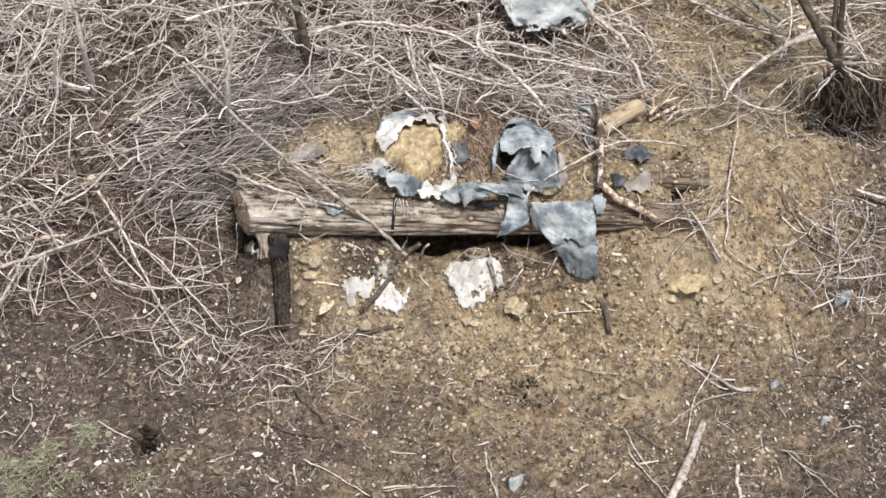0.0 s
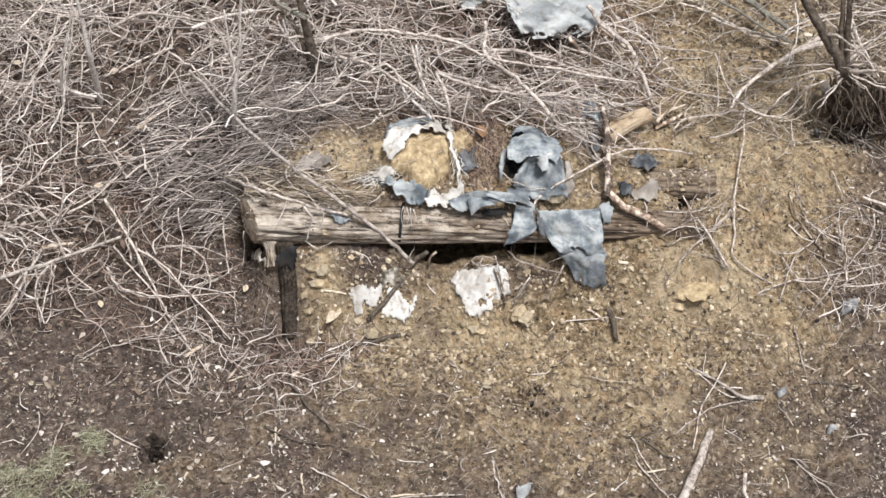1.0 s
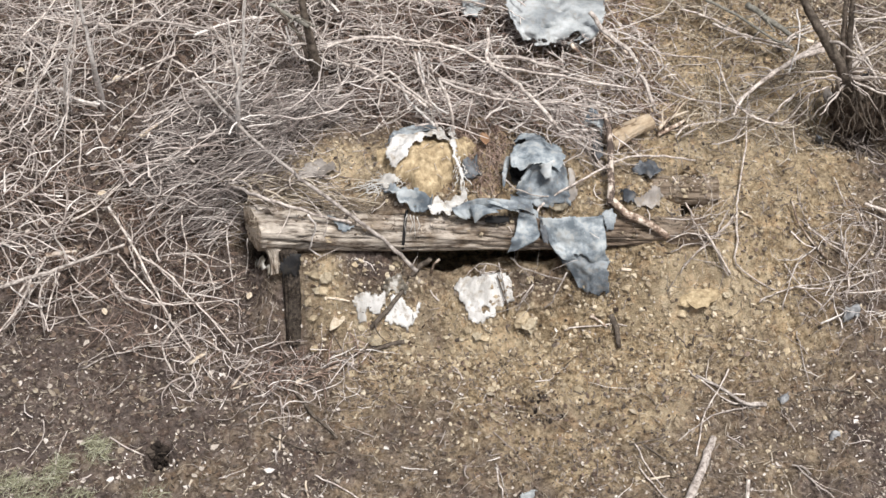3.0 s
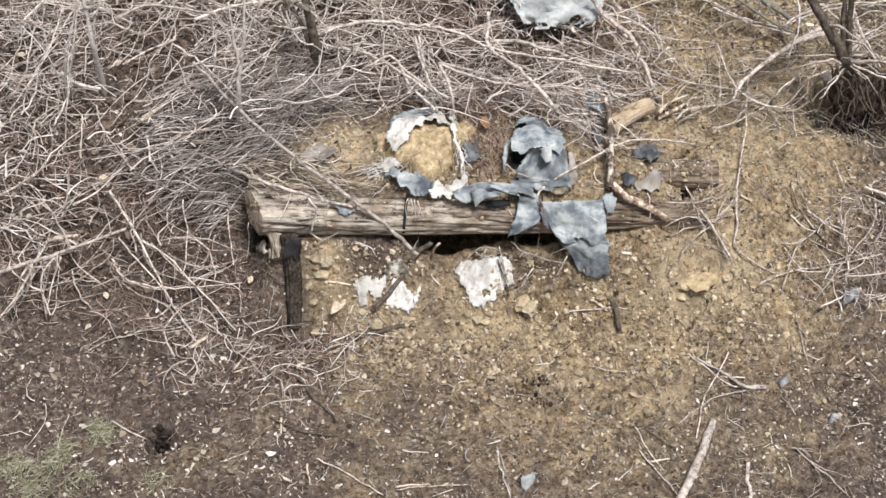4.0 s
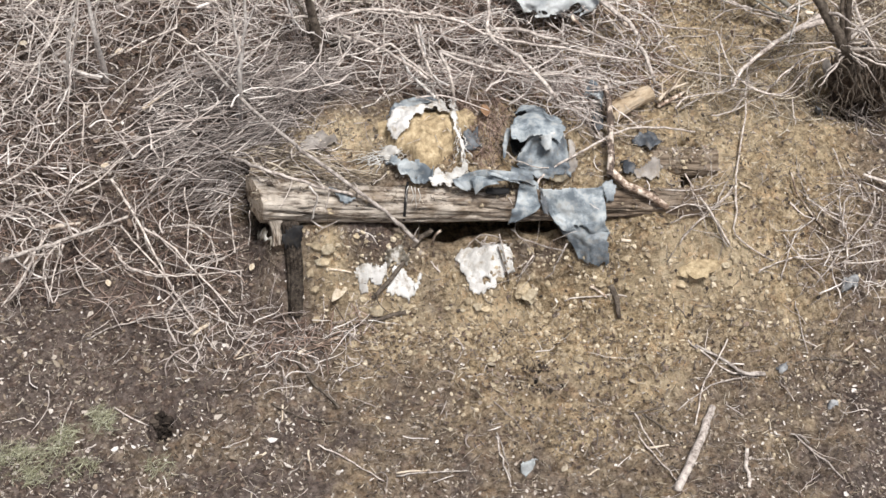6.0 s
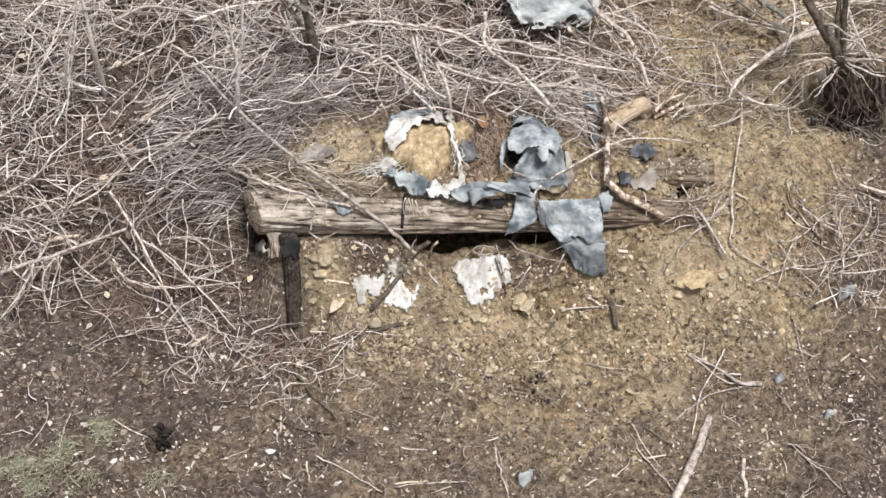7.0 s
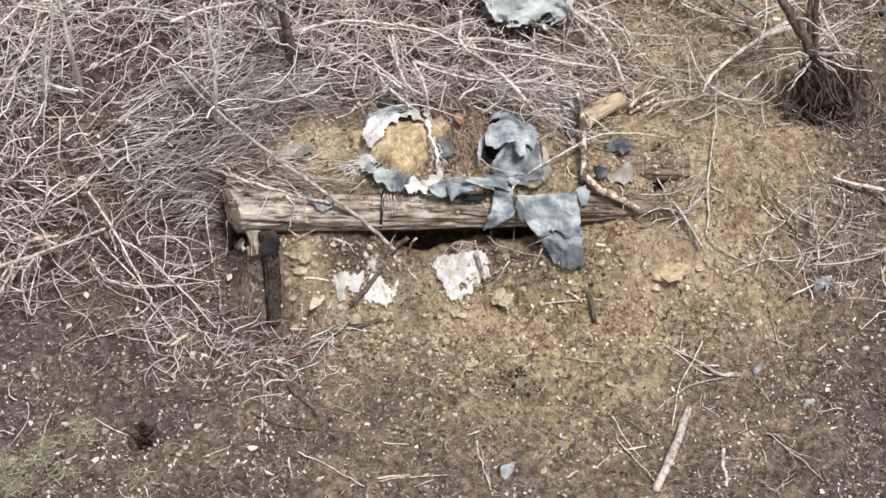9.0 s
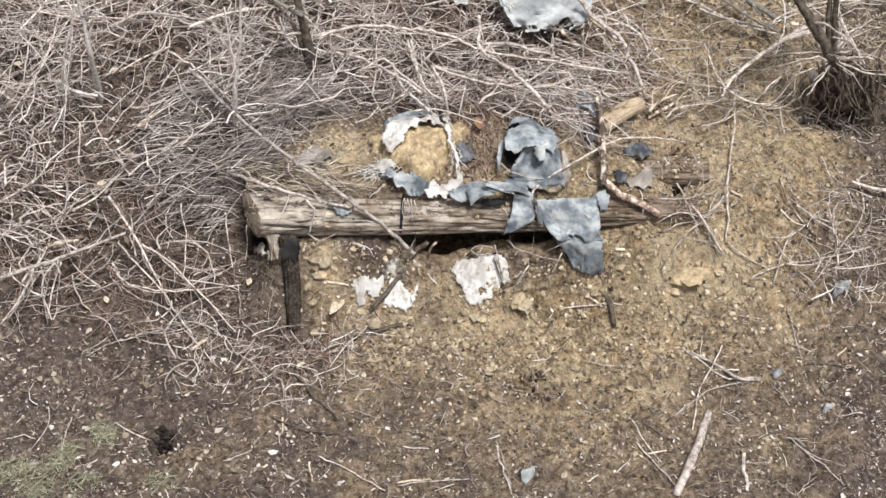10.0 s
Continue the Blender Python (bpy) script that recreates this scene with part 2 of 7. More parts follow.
CLODS = island_material("soil_clods", [(0.0, (0.19, 0.150, 0.105)), (0.4, (0.37, 0.302, 0.215)), (0.8, (0.54, 0.455, 0.335)), (1.0, (0.72, 0.63, 0.50))], 0.95, 160)
DULL_CLODS = island_material("dull_soil_clods", [(0.0, (0.06, 0.048, 0.041)), (0.5, (0.145, 0.118, 0.10)), (0.85, (0.24, 0.20, 0.168)), (1.0, (0.46, 0.41, 0.355))], 0.95, 160)
DARK_CRUMBS = island_material("hole_shade_crumbs", [(0.0, (0.012, 0.009, 0.008)), (0.6, (0.035, 0.027, 0.022)), (1.0, (0.10, 0.08, 0.066))], 0.95, 160)
GRASS = island_material("pale_grass", [(0.0, (0.22, 0.215, 0.125)), (0.5, (0.43, 0.43, 0.30)), (1.0, (0.70, 0.70, 0.56))])
STONE = object_material("clay_stone", [(0.3, (0.23, 0.182, 0.122)), (0.5, (0.41, 0.336, 0.232)), (0.7, (0.57, 0.482, 0.352))], 0.95, 45, 0.010)
PALE_STONE = object_material("pale_clay_stone", [(0.3, (0.26, 0.215, 0.15)), (0.5, (0.42, 0.36, 0.265)), (0.7, (0.57, 0.51, 0.41))], 0.95, 40, 0.010, 0.12)
CHIP = object_material("pale_wood_chip", [(0.3, (0.42, 0.33, 0.24)), (0.5, (0.62, 0.53, 0.43)), (0.7, (0.78, 0.70, 0.60))], 0.8, 40, 0.002, 0.15)
BRANCH = object_material("grey_branch_bark", [(0.34, (0.17, 0.142, 0.126)), (0.47, (0.44, 0.388, 0.358)), (0.64, (0.72, 0.66, 0.615))], 0.85, 38, 0.005)
PALE_BARK = object_material("pale_sapling_bark", [(0.34, (0.42, 0.39, 0.365)), (0.5, (0.68, 0.64, 0.615)), (0.68, (0.84, 0.805, 0.78))], 0.85, 45, 0.004, 0.06)
ROOT_SHADE = object_material("shaded_root_soil", [(0.34, (0.020, 0.015, 0.012)), (0.5, (0.070, 0.052, 0.040)), (0.68, (0.20, 0.155, 0.12))], 0.95, 30, 0.012, 0.05)
MOSSY = object_material("mossy_grey_bark", [(0.32, (0.10, 0.098, 0.082)), (0.5, (0.22, 0.212, 0.185)), (0.7, (0.38, 0.362, 0.325))], 0.9, 40, 0.006, 0.1)
TRUNK = object_material("dark_trunk_bark", [(0.32, (0.05, 0.041, 0.034)), (0.5, (0.12, 0.098, 0.080)), (0.7, (0.24, 0.205, 0.175))], 0.9, 40, 0.008, 0.1)
PEELED = object_material("peeled_branch_wood", [(0.40, (0.11, 0.078, 0.062)), (0.48, (0.30, 0.22, 0.17)), (0.55, (0.62, 0.53, 0.45)), (0.7, (0.80, 0.72, 0.64))], 0.8, 22, 0.004, 0.15)
BARKED = object_material("half_peeled_bark", [(0.42, (0.075, 0.058, 0.05)), (0.50, (0.19, 0.145, 0.12)), (0.55, (0.58, 0.51, 0.45)), (0.7, (0.74, 0.67, 0.60))], 0.85, 24, 0.005, 0.1)
LOG = wood_material("weathered_log", (0.115, 0.098, 0.084), (0.46, 0.418, 0.378), (0.72, 0.675, 0.625), (9, 46, 46), 1.9)
LOG_BROWN = wood_material("brown_log", (0.070, 0.053, 0.042), (0.215, 0.172, 0.135), (0.36, 0.30, 0.24))
LOG_TAN = wood_material("tan_split_wood", (0.36, 0.285, 0.20), (0.45, 0.365, 0.27), (0.56, 0.47, 0.365), (14, 30, 30))
CUT = wood_material("cut_wood_end", (0.28, 0.225, 0.17), (0.48, 0.41, 0.335), (0.64, 0.57, 0.49), (40, 40, 40))
POST = wood_material("damp_post", (0.018, 0.015, 0.013), (0.052, 0.043, 0.037), (0.13, 0.108, 0.09), (60, 60, 5), None, (0.055, 0.045, 0.036))
TARP = fabric_material("blue_grey_tarp", (0.125, 0.150, 0.176), (0.265, 0.302, 0.332), (0.45, 0.488, 0.512), 0.5, 0.3, 13.0)
TARP_MID = fabric_material("dull_blue_grey_tarp", (0.105, 0.125, 0.148), (0.205, 0.235, 0.262), (0.36, 0.395, 0.42), 0.55, 0.45, 9.0)
TARP_WORN = fabric_material("worn_slate_tarp", (0.075, 0.090, 0.108), (0.165, 0.190, 0.215), (0.30, 0.333, 0.36), 0.6, 0.5, 11.0)
TARP_DARK = fabric_material("dark_grey_tarp", (0.040, 0.046, 0.056), (0.095, 0.106, 0.122), (0.18, 0.195, 0.215))
BAG_DUSTY = fabric_material("dusty_bag_weave", (0.30, 0.255, 0.19), (0.46, 0.42, 0.35), (0.62, 0.60, 0.56), 0.9, 0.9, 14.0)
PALE_TARP = fabric_material("bleached_tarp", (0.25, 0.272, 0.29), (0.38, 0.405, 0.42), (0.52, 0.545, 0.56))
BAG = fabric_material("white_bag_weave", (0.48, 0.465, 0.445), (0.63, 0.62, 0.605), (0.73, 0.72, 0.71), 0.9, 0.8)
FELT = fabric_material("grey_dusty_felt", (0.20, 0.18, 0.165), (0.30, 0.275, 0.255), (0.40, 0.37, 0.345), 0.9, 0.6)
FELT_GREY = fabric_material("dull_grey_rag", (0.13, 0.135, 0.145), (0.24, 0.248, 0.26), (0.38, 0.388, 0.40), 0.8, 0.4, 20.0)
MUDDY = fabric_material("muddy_bag_weave", (0.095, 0.078, 0.055), (0.165, 0.138, 0.098), (0.30, 0.265, 0.205), 0.95, 0.9, 16.0)
STAINED = fabric_material("stained_bag_weave", (0.085, 0.074, 0.060), (0.22, 0.20, 0.17), (0.56, 0.545, 0.52), 0.9, 0.8, 22.0)
THREAD = object_material("white_bag_thread", [(0.3, (0.62, 0.605, 0.585)), (0.5, (0.76, 0.75, 0.735)), (0.7, (0.84, 0.83, 0.82))], 0.9, 60, 0.001, 0.08)
DRY_CLAY = object_material("dry_yellow_clay", [(0.36, (0.235, 0.178, 0.108)), (0.5, (0.405, 0.318, 0.200)), (0.64, (0.58, 0.475, 0.32))], 0.95, 32, 0.008, 0.05)
# Black plastic film and band, and the sheets that imitate shade.
BLACK = fabric_material("black_plastic_and_shade", (0.006, 0.006, 0.007), (0.012, 0.012, 0.014), (0.022, 0.022, 0.024), 0.75, 0.1)


# ---- mesh helpers ----
def mesh_object(name, verts, faces, mat, parent=None, label="", smooth=True):
    me = bpy.data.meshes.new(name)
    me.from_pydata([tuple(v) for v in verts], [], [tuple(f) for f in faces])
    me.materials.append(mat)
    if smooth:
        me.polygons.foreach_set("use_smooth", [True] * len(me.polygons))
    me.update()
    ob = new(name, me)
    if parent:
        ob.parent = parent
    if label:
        ob["label"] = label
    return ob


def thing(name, at, label, category, group=""):
    ob = new(name)
    ob.location = at
    ob.empty_display_size = 0.05
    return tagged(ob, label, category, group)


def tube(points, radii, sides, verts, faces):
    """Adds a tapered tube along points to verts and faces."""
    pts = [Vector(p) for p in points]
    start = len(verts)
    ref = Vector((0.31, 0.17, 0.93))
    for i, p in enumerate(pts):
        d = (pts[min(i + 1, len(pts) - 1)] - pts[max(i - 1, 0)])
        d = d.normalized() if d.length > 1e-9 else Vector((1, 0, 0))
        a = d.cross(ref)
        a = a.normalized() if a.length > 1e-4 else Vector((0, 1, 0))
        b = d.cross(a)
        for s in range(sides):
            w = 2 * math.pi * s / sides
            verts.append(p + radii[i] * (math.cos(w) * a + math.sin(w) * b))
    for i in range(len(pts) - 1):
        for s in range(sides):
            q = start + i * sides
            t = (s + 1) % sides
            faces.append((q + s, q + t, q + sides + t, q + sides + s))
    faces.append(tuple(start + s for s in range(sides))[::-1])
    faces.append(tuple(start + (len(pts) - 1) * sides + s for s in range(sides)))


def bezier_path(points, steps, rnd, wobble):
    """A smooth line through points with small kinks."""
    pts = [Vector(p) for p in points]
    if len(pts) == 2:
        pts = [pts[0], pts[0].lerp(pts[1], 0.5), pts[1]]
    out = []
    for i in range(len(pts) - 1):
        p0, p1, p2, p3 = pts[max(i - 1, 0)], pts[i], pts[i + 1], pts[min(i + 2, len(pts) - 1)]
        for k in range(steps):
            t = k / steps
            v = 0.5 * (2 * p1 + (p2 - p0) * t + (2 * p0 - 5 * p1 + 4 * p2 - p3) * t * t + (3 * p1 - p0 - 3 * p2 + p3) * t ** 3)
            out.append(v + Vector((rnd.gauss(0, wobble), rnd.gauss(0, wobble), rnd.gauss(0, wobble))))
    out.append(pts[-1])
    return out


def inside_polygon(x, y, poly):
    hit = np.zeros(np.shape(x), bool)
    for (ax, ay), (bx, by) in zip(poly, poly[1:] + poly[:1]):
        cross = ((ay > y) != (by > y)) & (x < (bx - ax) * (y - ay) / (by - ay + 1e-12) + ax)
        hit ^= cross
    return hit


# ---- ground ----
def axis_steps(lo, hi, step, far):
    inner = list(np.arange(lo, hi + step / 2, step))
    out, d, v = [], step, hi
    while v < far:
        d *= 1.35
        v += d
        out.append(v)
    low, d, v = [], step, lo
    while v > -far:
        d *= 1.35
        v -= d
        low.append(v)
    return np.array(low[::-1] + inner + out)


def soil_kind_and_shade(x, y):
    """1 where yellow clay lies open, 0 where dark leaf mould or painted shade covers it."""
    c = 0.04 + 0.75 * blob(x, y, 0.60, -0.22, 1.0, 0.42) + 0.5 * blob(x, y, 1.2, -0.1, 0.5, 0.3) + 0.4 * blob(x, y, 0.15, -0.45, 0.5, 0.22) + 0.75 * blob(x, y, 1.65, 0.25, 0.6, 0.9)
    c = c + 0.35 * blob(x, y, 0.9, -0.60, 0.9, 0.4) + 0.9 * blob(x, y, 1.4, 1.3, 1.0, 0.7) + 1.0 * blob(x, y, 0.0, 0.28, 1.1, 0.30)
    c = c + 0.40 * blob(x, y, 0.6, -1.0, 1.3, 0.5) + 0.8 * blob(x, y, 1.7, 0.85, 0.5, 0.5)
    # Some blobs paint shade: shrub hollow, under log (left also damp), the two dips.
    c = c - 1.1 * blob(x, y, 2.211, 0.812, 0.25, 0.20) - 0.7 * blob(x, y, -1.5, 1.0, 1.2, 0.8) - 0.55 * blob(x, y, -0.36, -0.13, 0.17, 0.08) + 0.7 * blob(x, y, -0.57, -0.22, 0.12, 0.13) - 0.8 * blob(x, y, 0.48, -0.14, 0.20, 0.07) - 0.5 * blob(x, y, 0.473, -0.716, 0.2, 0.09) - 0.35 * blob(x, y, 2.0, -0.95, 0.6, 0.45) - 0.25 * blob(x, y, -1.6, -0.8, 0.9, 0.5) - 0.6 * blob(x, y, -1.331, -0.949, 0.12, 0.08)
    return np.clip(c + 0.65 * fbm(x, y, 3.0, 5, 31) + 0.45 * fbm(x, y, 13.0, 4, 83), 0, 1)


def loose_spoil(x, y):
    """1 where dry loose clay has been thrown out over the rest."""
    c = 1.6 * blob(x, y, 1.28, -0.18, 0.17, 0.07) + 0.8 * blob(x, y, 1.28, -0.19, 0.32, 0.13) + 0.7 * blob(x, y, -0.02, -0.19, 0.11, 0.07) + 0.6 * blob(x, y, -0.57, -0.22, 0.10, 0.10) + 0.6 * blob(x, y, 1.45, -0.24, 0.25, 0.12) + 0.65 * blob(x, y, -0.25, -0.32, 0.28, 0.08) + 0.6 * blob(x, y, 0.25, -0.33, 0.32, 0.08) + 0.35 * blob(x, y, 0.9, -0.7, 0.5, 0.3) + 0.85 * blob(x, y, 1.55, 0.85, 0.55, 0.5) + 1.2 * blob(x, y, -0.48, 0.24, 0.26, 0.2) + 0.5 * blob(x, y, 1.2, 0.3, 0.3, 0.25)
    return np.clip(c - 0.15 + 0.9 * fbm(x, y, 7.0, 4, 37), 0, 0.85) * ramp(0.05, 0.3, c)


def grid_object(name, xs, ys, height, mat):
    gx, gy = np.meshgrid(xs, ys)
    gz = height(gx, gy)
    verts = np.stack([gx, gy, gz], -1).reshape(-1, 3)
    nx, ny = len(xs), len(ys)
    i = (np.arange(ny - 1)[:, None] * nx + np.arange(nx - 1)[None, :]).ravel()
    faces = np.stack([i, i + 1, i + nx + 1, i + nx], -1)
    me = bpy.data.meshes.new(name)
    me.vertices.add(len(verts))
    me.vertices.foreach_set("co", verts.ravel())
    me.loops.add(faces.size)
    me.loops.foreach_set("vertex_index", faces.ravel())
    me.polygons.add(len(faces))
    me.polygons.foreach_set("loop_start", np.arange(0, faces.size, 4))
    me.polygons.foreach_set("use_smooth", np.ones(len(faces), bool))
    me.update(calc_edges=True)
    kind = me.attributes.new("clay", "FLOAT", "POINT")
    kind.data.foreach_set("value", soil_kind_and_shade(gx, gy).ravel())
    dry = me.attributes.new("loose", "FLOAT", "POINT")
    dry.data.foreach_set("value", loose_spoil(gx, gy).ravel())
    me.materials.append(mat)
    return new(name, me)


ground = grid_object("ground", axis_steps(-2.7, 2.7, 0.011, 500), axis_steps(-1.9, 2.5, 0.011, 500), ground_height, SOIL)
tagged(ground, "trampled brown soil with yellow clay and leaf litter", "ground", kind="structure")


def roof_soil():
    """The earth heaped on the logs: a closed slab with an uneven top."""
    xs, ys = np.arange(-0.95, 1.2, 0.010), np.arange(0.0, 0.67, 0.010)
    ob = grid_object("earth_roof", xs, ys, roof_height, SOIL)
    solid = ob.modifiers.new("thickness", "SOLIDIFY")
    solid.thickness, solid.offset = 0.10, -1
    return tagged(ob, "yellow clay heaped over the dugout's log roof", "earth roof", kind="structure")


roof_soil()


# ---- logs and posts ----
def log_piece(name, a, b, ra, rb, mat, label, seed, cut=CUT, relief=0.10, skew=0.0):
    """A rough log from a to b with a hewn face at each end; its own x axis runs along it."""
    a, b = Vector(a), Vector(b)
    length = (b - a).length
    base = new(name)
    base.matrix_world = Matrix.Translation(a) @ (b - a).to_track_quat("X", "Z").to_matrix().to_4x4()
    rings, sides = max(14, int(length / 0.012)), 72
    k = np.linspace(0, 1, rings)[:, None]
    w = np.linspace(0, 2 * math.pi, sides, endpoint=False)[None, :]
    r = (ra + (rb - ra) * k) * np.ones_like(w)
    lump = np.sin(w + 2.0) * value_noise(k * length * 2.2, 0 * w, seed) * 0.10 + np.cos(2 * w) * value_noise(k * length * 3, 0 * w + 4, seed) * 0.10
    crack = fbm(k * length * 0.9 + np.sin(w) * 0.2, w * 1.9, 3.2, 4, seed + 3)
    r = r * (1 + lump + relief * crack - 0.16 * relief / 0.1 * np.exp(-(fbm(k * length * 0.5, w * 1.3, 2.6, 3, seed + 8) / 0.045) ** 2))
    sag = 0.012 * np.sin(math.pi * k) * np.sin(seed * 1.7)
    hewn = (np.sin(w) - np.cos(w)) * (1 - np.clip(k * length / 0.5, 0, 1))
    x = k * length + skew * (hewn - 0.8 * np.sin(w) * (1 - np.clip(k * length / 0.5, 0, 1))) * r
    v = np.stack([x * np.ones_like(w), r * np.cos(w) + sag, r * np.sin(w) + 0.5 * sag], -1).reshape(-1, 3)
    faces = []
    for i in range(rings - 1):
        for s in range(sides):
            t = (s + 1) % sides
            faces.append((i * sides + s, i * sides + t, (i + 1) * sides + t, (i + 1) * sides + s))
    part = mesh_object("stem", v, faces, mat, base)
    part.matrix_parent_inverse = Matrix.Identity(4)
    for end, first in ((0, 0), (1, (rings - 1) * sides)):
        rim = v[first:first + sides]
        mid = rim.mean(0)
        ev, ef = [tuple(p) for p in rim], []
        for ring in (0.66, 0.33):
            for s, p in enumerate(rim):
                q = mid + (p - mid) * ring
                q[0] += (1 if end else -1) * (0.006 + 0.008 * value_noise(s * 0.7, ring * 9, seed))
                ev.append(tuple(q))
        ev.append(tuple(mid + np.array([0.012 if end else -0.012, 0, 0])))
        for ring in range(2):
            for s in range(sides):
                t = (s + 1) % sides
                ef.append((ring * sides + s, ring * sides + t, (ring + 1) * sides + t, (ring + 1) * sides + s))
        for s in range(sides):
            ef.append((2 * sides + s, 2 * sides + (s + 1) % sides, 3 * sides))
        mesh_object("cut_end", ev, ef, cut, base, "pale hewn end grain")
    return tagged(base, label, "log", "logs of the dugout roof")


log_piece("roof_log", *LOGS["front"], LOG, "weathered grey-brown log lying over the dugout opening", 3, relief=0.20, skew=0.5)
log_piece("roof_log", *LOGS["second"], LOG_BROWN, "brown log half buried in the earth roof", 8)
log_piece("log_stub", (0.840, 0.427, 0.686), (1.058, 0.587, 0.701), 0.052, 0.044, LOG_TAN, "sawn tan log stub sticking out of the soil", 12)
post = log_piece("corner_post", (-0.733, -0.350, 0.055), (-0.746, -0.130, 0.471), 0.036, 0.042, POST, "dark damp wooden post under the log's end", 21, POST, 0.3)
post["category"], post["group"] = "post", "posts of the dugout"
pale_post = log_piece("split_post", (-0.802, -0.179, 0.364), (-0.826, -0.080, 0.450), 0.036, 0.042, LOG, "pale split post under the log's hewn end", 25)
pale_post["category"], pale_post["group"] = "post", "posts of the dugout"


# ---- torn sheets ----
def creases(x, y, period, seed):
    """Sharp single folds that run several ways, over soft billows."""
    rnd = random.Random(seed)
    total = 0.10 * fbm(x, y, 0.55 / period, 3, seed) * (period / 0.1)
    x0, x1, y0, y1 = x.min(), x.max(), y.min(), y.max()
    wx = x + 0.05 * fbm(x, y, 9, 3, seed + 2)
    wy = y + 0.05 * fbm(x, y, 9, 3, seed + 6)
    for k in range(6 + min(60, int(14 * (x1 - x0) * (y1 - y0) / 0.1 * max(1.0, 0.1 / period)))):
        a, cx, cy = rnd.uniform(0, math.pi), rnd.uniform(x0, x1), rnd.uniform(y0, y1)
        d = (wx - cx) * math.cos(a) + (wy - cy) * math.sin(a)
        e = (wy - cy) * math.cos(a) - (wx - cx) * math.sin(a)
        w = period * rnd.uniform(0.25, 0.8)
        side = np.where(d > 0, w, 0.35 * w)
        total = total + rnd.choice((1, 1, -0.6)) * 0.55 * w * np.maximum(0, 1 - np.abs(d) / side) * np.exp(-(e / (1.6 * period)) ** 2)
    for k in range(6):
        a, f = rnd.uniform(0, math.pi), rnd.uniform(0.5, 1.1) * (1 if k < 3 else 2.3) / period
        d = (wx * math.cos(a) + wy * math.sin(a)) * f + rnd.random() + 0.5 * fbm(x, y, 0.6 / period, 2, seed + 20 + k)
        total = total + 0.22 / f * (2 * np.abs(d - np.floor(d) - 0.5) - 0.5)
    limit = 0.42 * period
    return limit * np.tanh(total / limit)


def sheet(name, outline, mat, holes=(), lift=0.012, crumple=0.02, scale=9.0, ragged=0.007, seed=1, parent=None, label="", domes=(), step=0.006, reach=0.10, slope=1.1, thick=0.003, on_soil=False):
    """A torn sheet with that outline on the plan, laid over what is below it; domes: (x, y, radius, height) of fill under it."""
    xs = np.arange(min(p[0] for p in outline) - 0.02, max(p[0] for p in outline) + 0.02, step)
    ys = np.arange(min(p[1] for p in outline) - 0.02, max(p[1] for p in outline) + 0.02, step)
    gx, gy = np.meshgrid(xs, ys)
    jx = gx + ragged * 2 * fbm(gx, gy, 30, 4, seed + 40)
    jy = gy + ragged * 2 * fbm(gx, gy, 30, 4, seed + 50)
    keep = inside_polygon(jx, jy, list(outline))
    for hole in holes:
        keep &= ~inside_polygon(jx, jy, list(hole))
    z = (ground_height(gx, gy) if on_soil else drape(gx, gy, slope, reach)) + lift
    for cx, cy, r, h in domes:
        z = z + h * np.exp(-(((gx - cx) ** 2 + (gy - cy) ** 2) / r ** 2) ** 1.3)
    fold = creases(gx, gy, 1.0 / scale, seed) + 0.7 * creases(gx, gy, 0.4 / scale, seed + 9)
    z = z + crumple / 0.03 * (fold - np.percentile(fold, 20))
    z = np.maximum(z, (ground_height if on_soil else support)(gx, gy) + 0.004)
    sx = gx + crumple * 0.7 * fbm(gx, gy, scale * 1.3, 2, seed + 60)
    sy = gy + crumple * 0.7 * fbm(gx, gy, scale * 1.3, 2, seed + 70)
    index = -np.ones(gx.shape, int)
    cell = keep[:-1, :-1] & keep[1:, :-1] & keep[:-1, 1:] & keep[1:, 1:]
    used = np.zeros(gx.shape, bool)
    for di in (0, 1):
        for dj in (0, 1):
            used[di:di + cell.shape[0], dj:dj + cell.shape[1]] |= cell
    index[used] = np.arange(used.sum())
    verts = np.stack([sx[used], sy[used], z[used]], -1)
    i, j = np.nonzero(cell)
    faces = np.stack([index[i, j], index[i, j + 1], index[i + 1, j + 1], index[i + 1, j]], -1)
    ob = mesh_object(name, verts.tolist(), faces.tolist(), mat, parent, label)
    solid = ob.modifiers.new("thickness", "SOLIDIFY")
    solid.thickness, solid.offset = thick, 1
    return ob


def spline(points, t):
    """A point along a smooth line through points, t from 0 to 1."""
    f = t * (len(points) - 1)
    i = min(int(f), len(points) - 2)
    u = f - i
    p0, p1, p2, p3 = points[max(i - 1, 0)], points[i], points[i + 1], points[min(i + 2, len(points) - 1)]
    return 0.5 * (2 * p1 + (p2 - p0) * u + (2 * p0 - 5 * p1 + 4 * p2 - p3) * u * u + (3 * p1 - p0 - 3 * p2 + p3) * u ** 3)


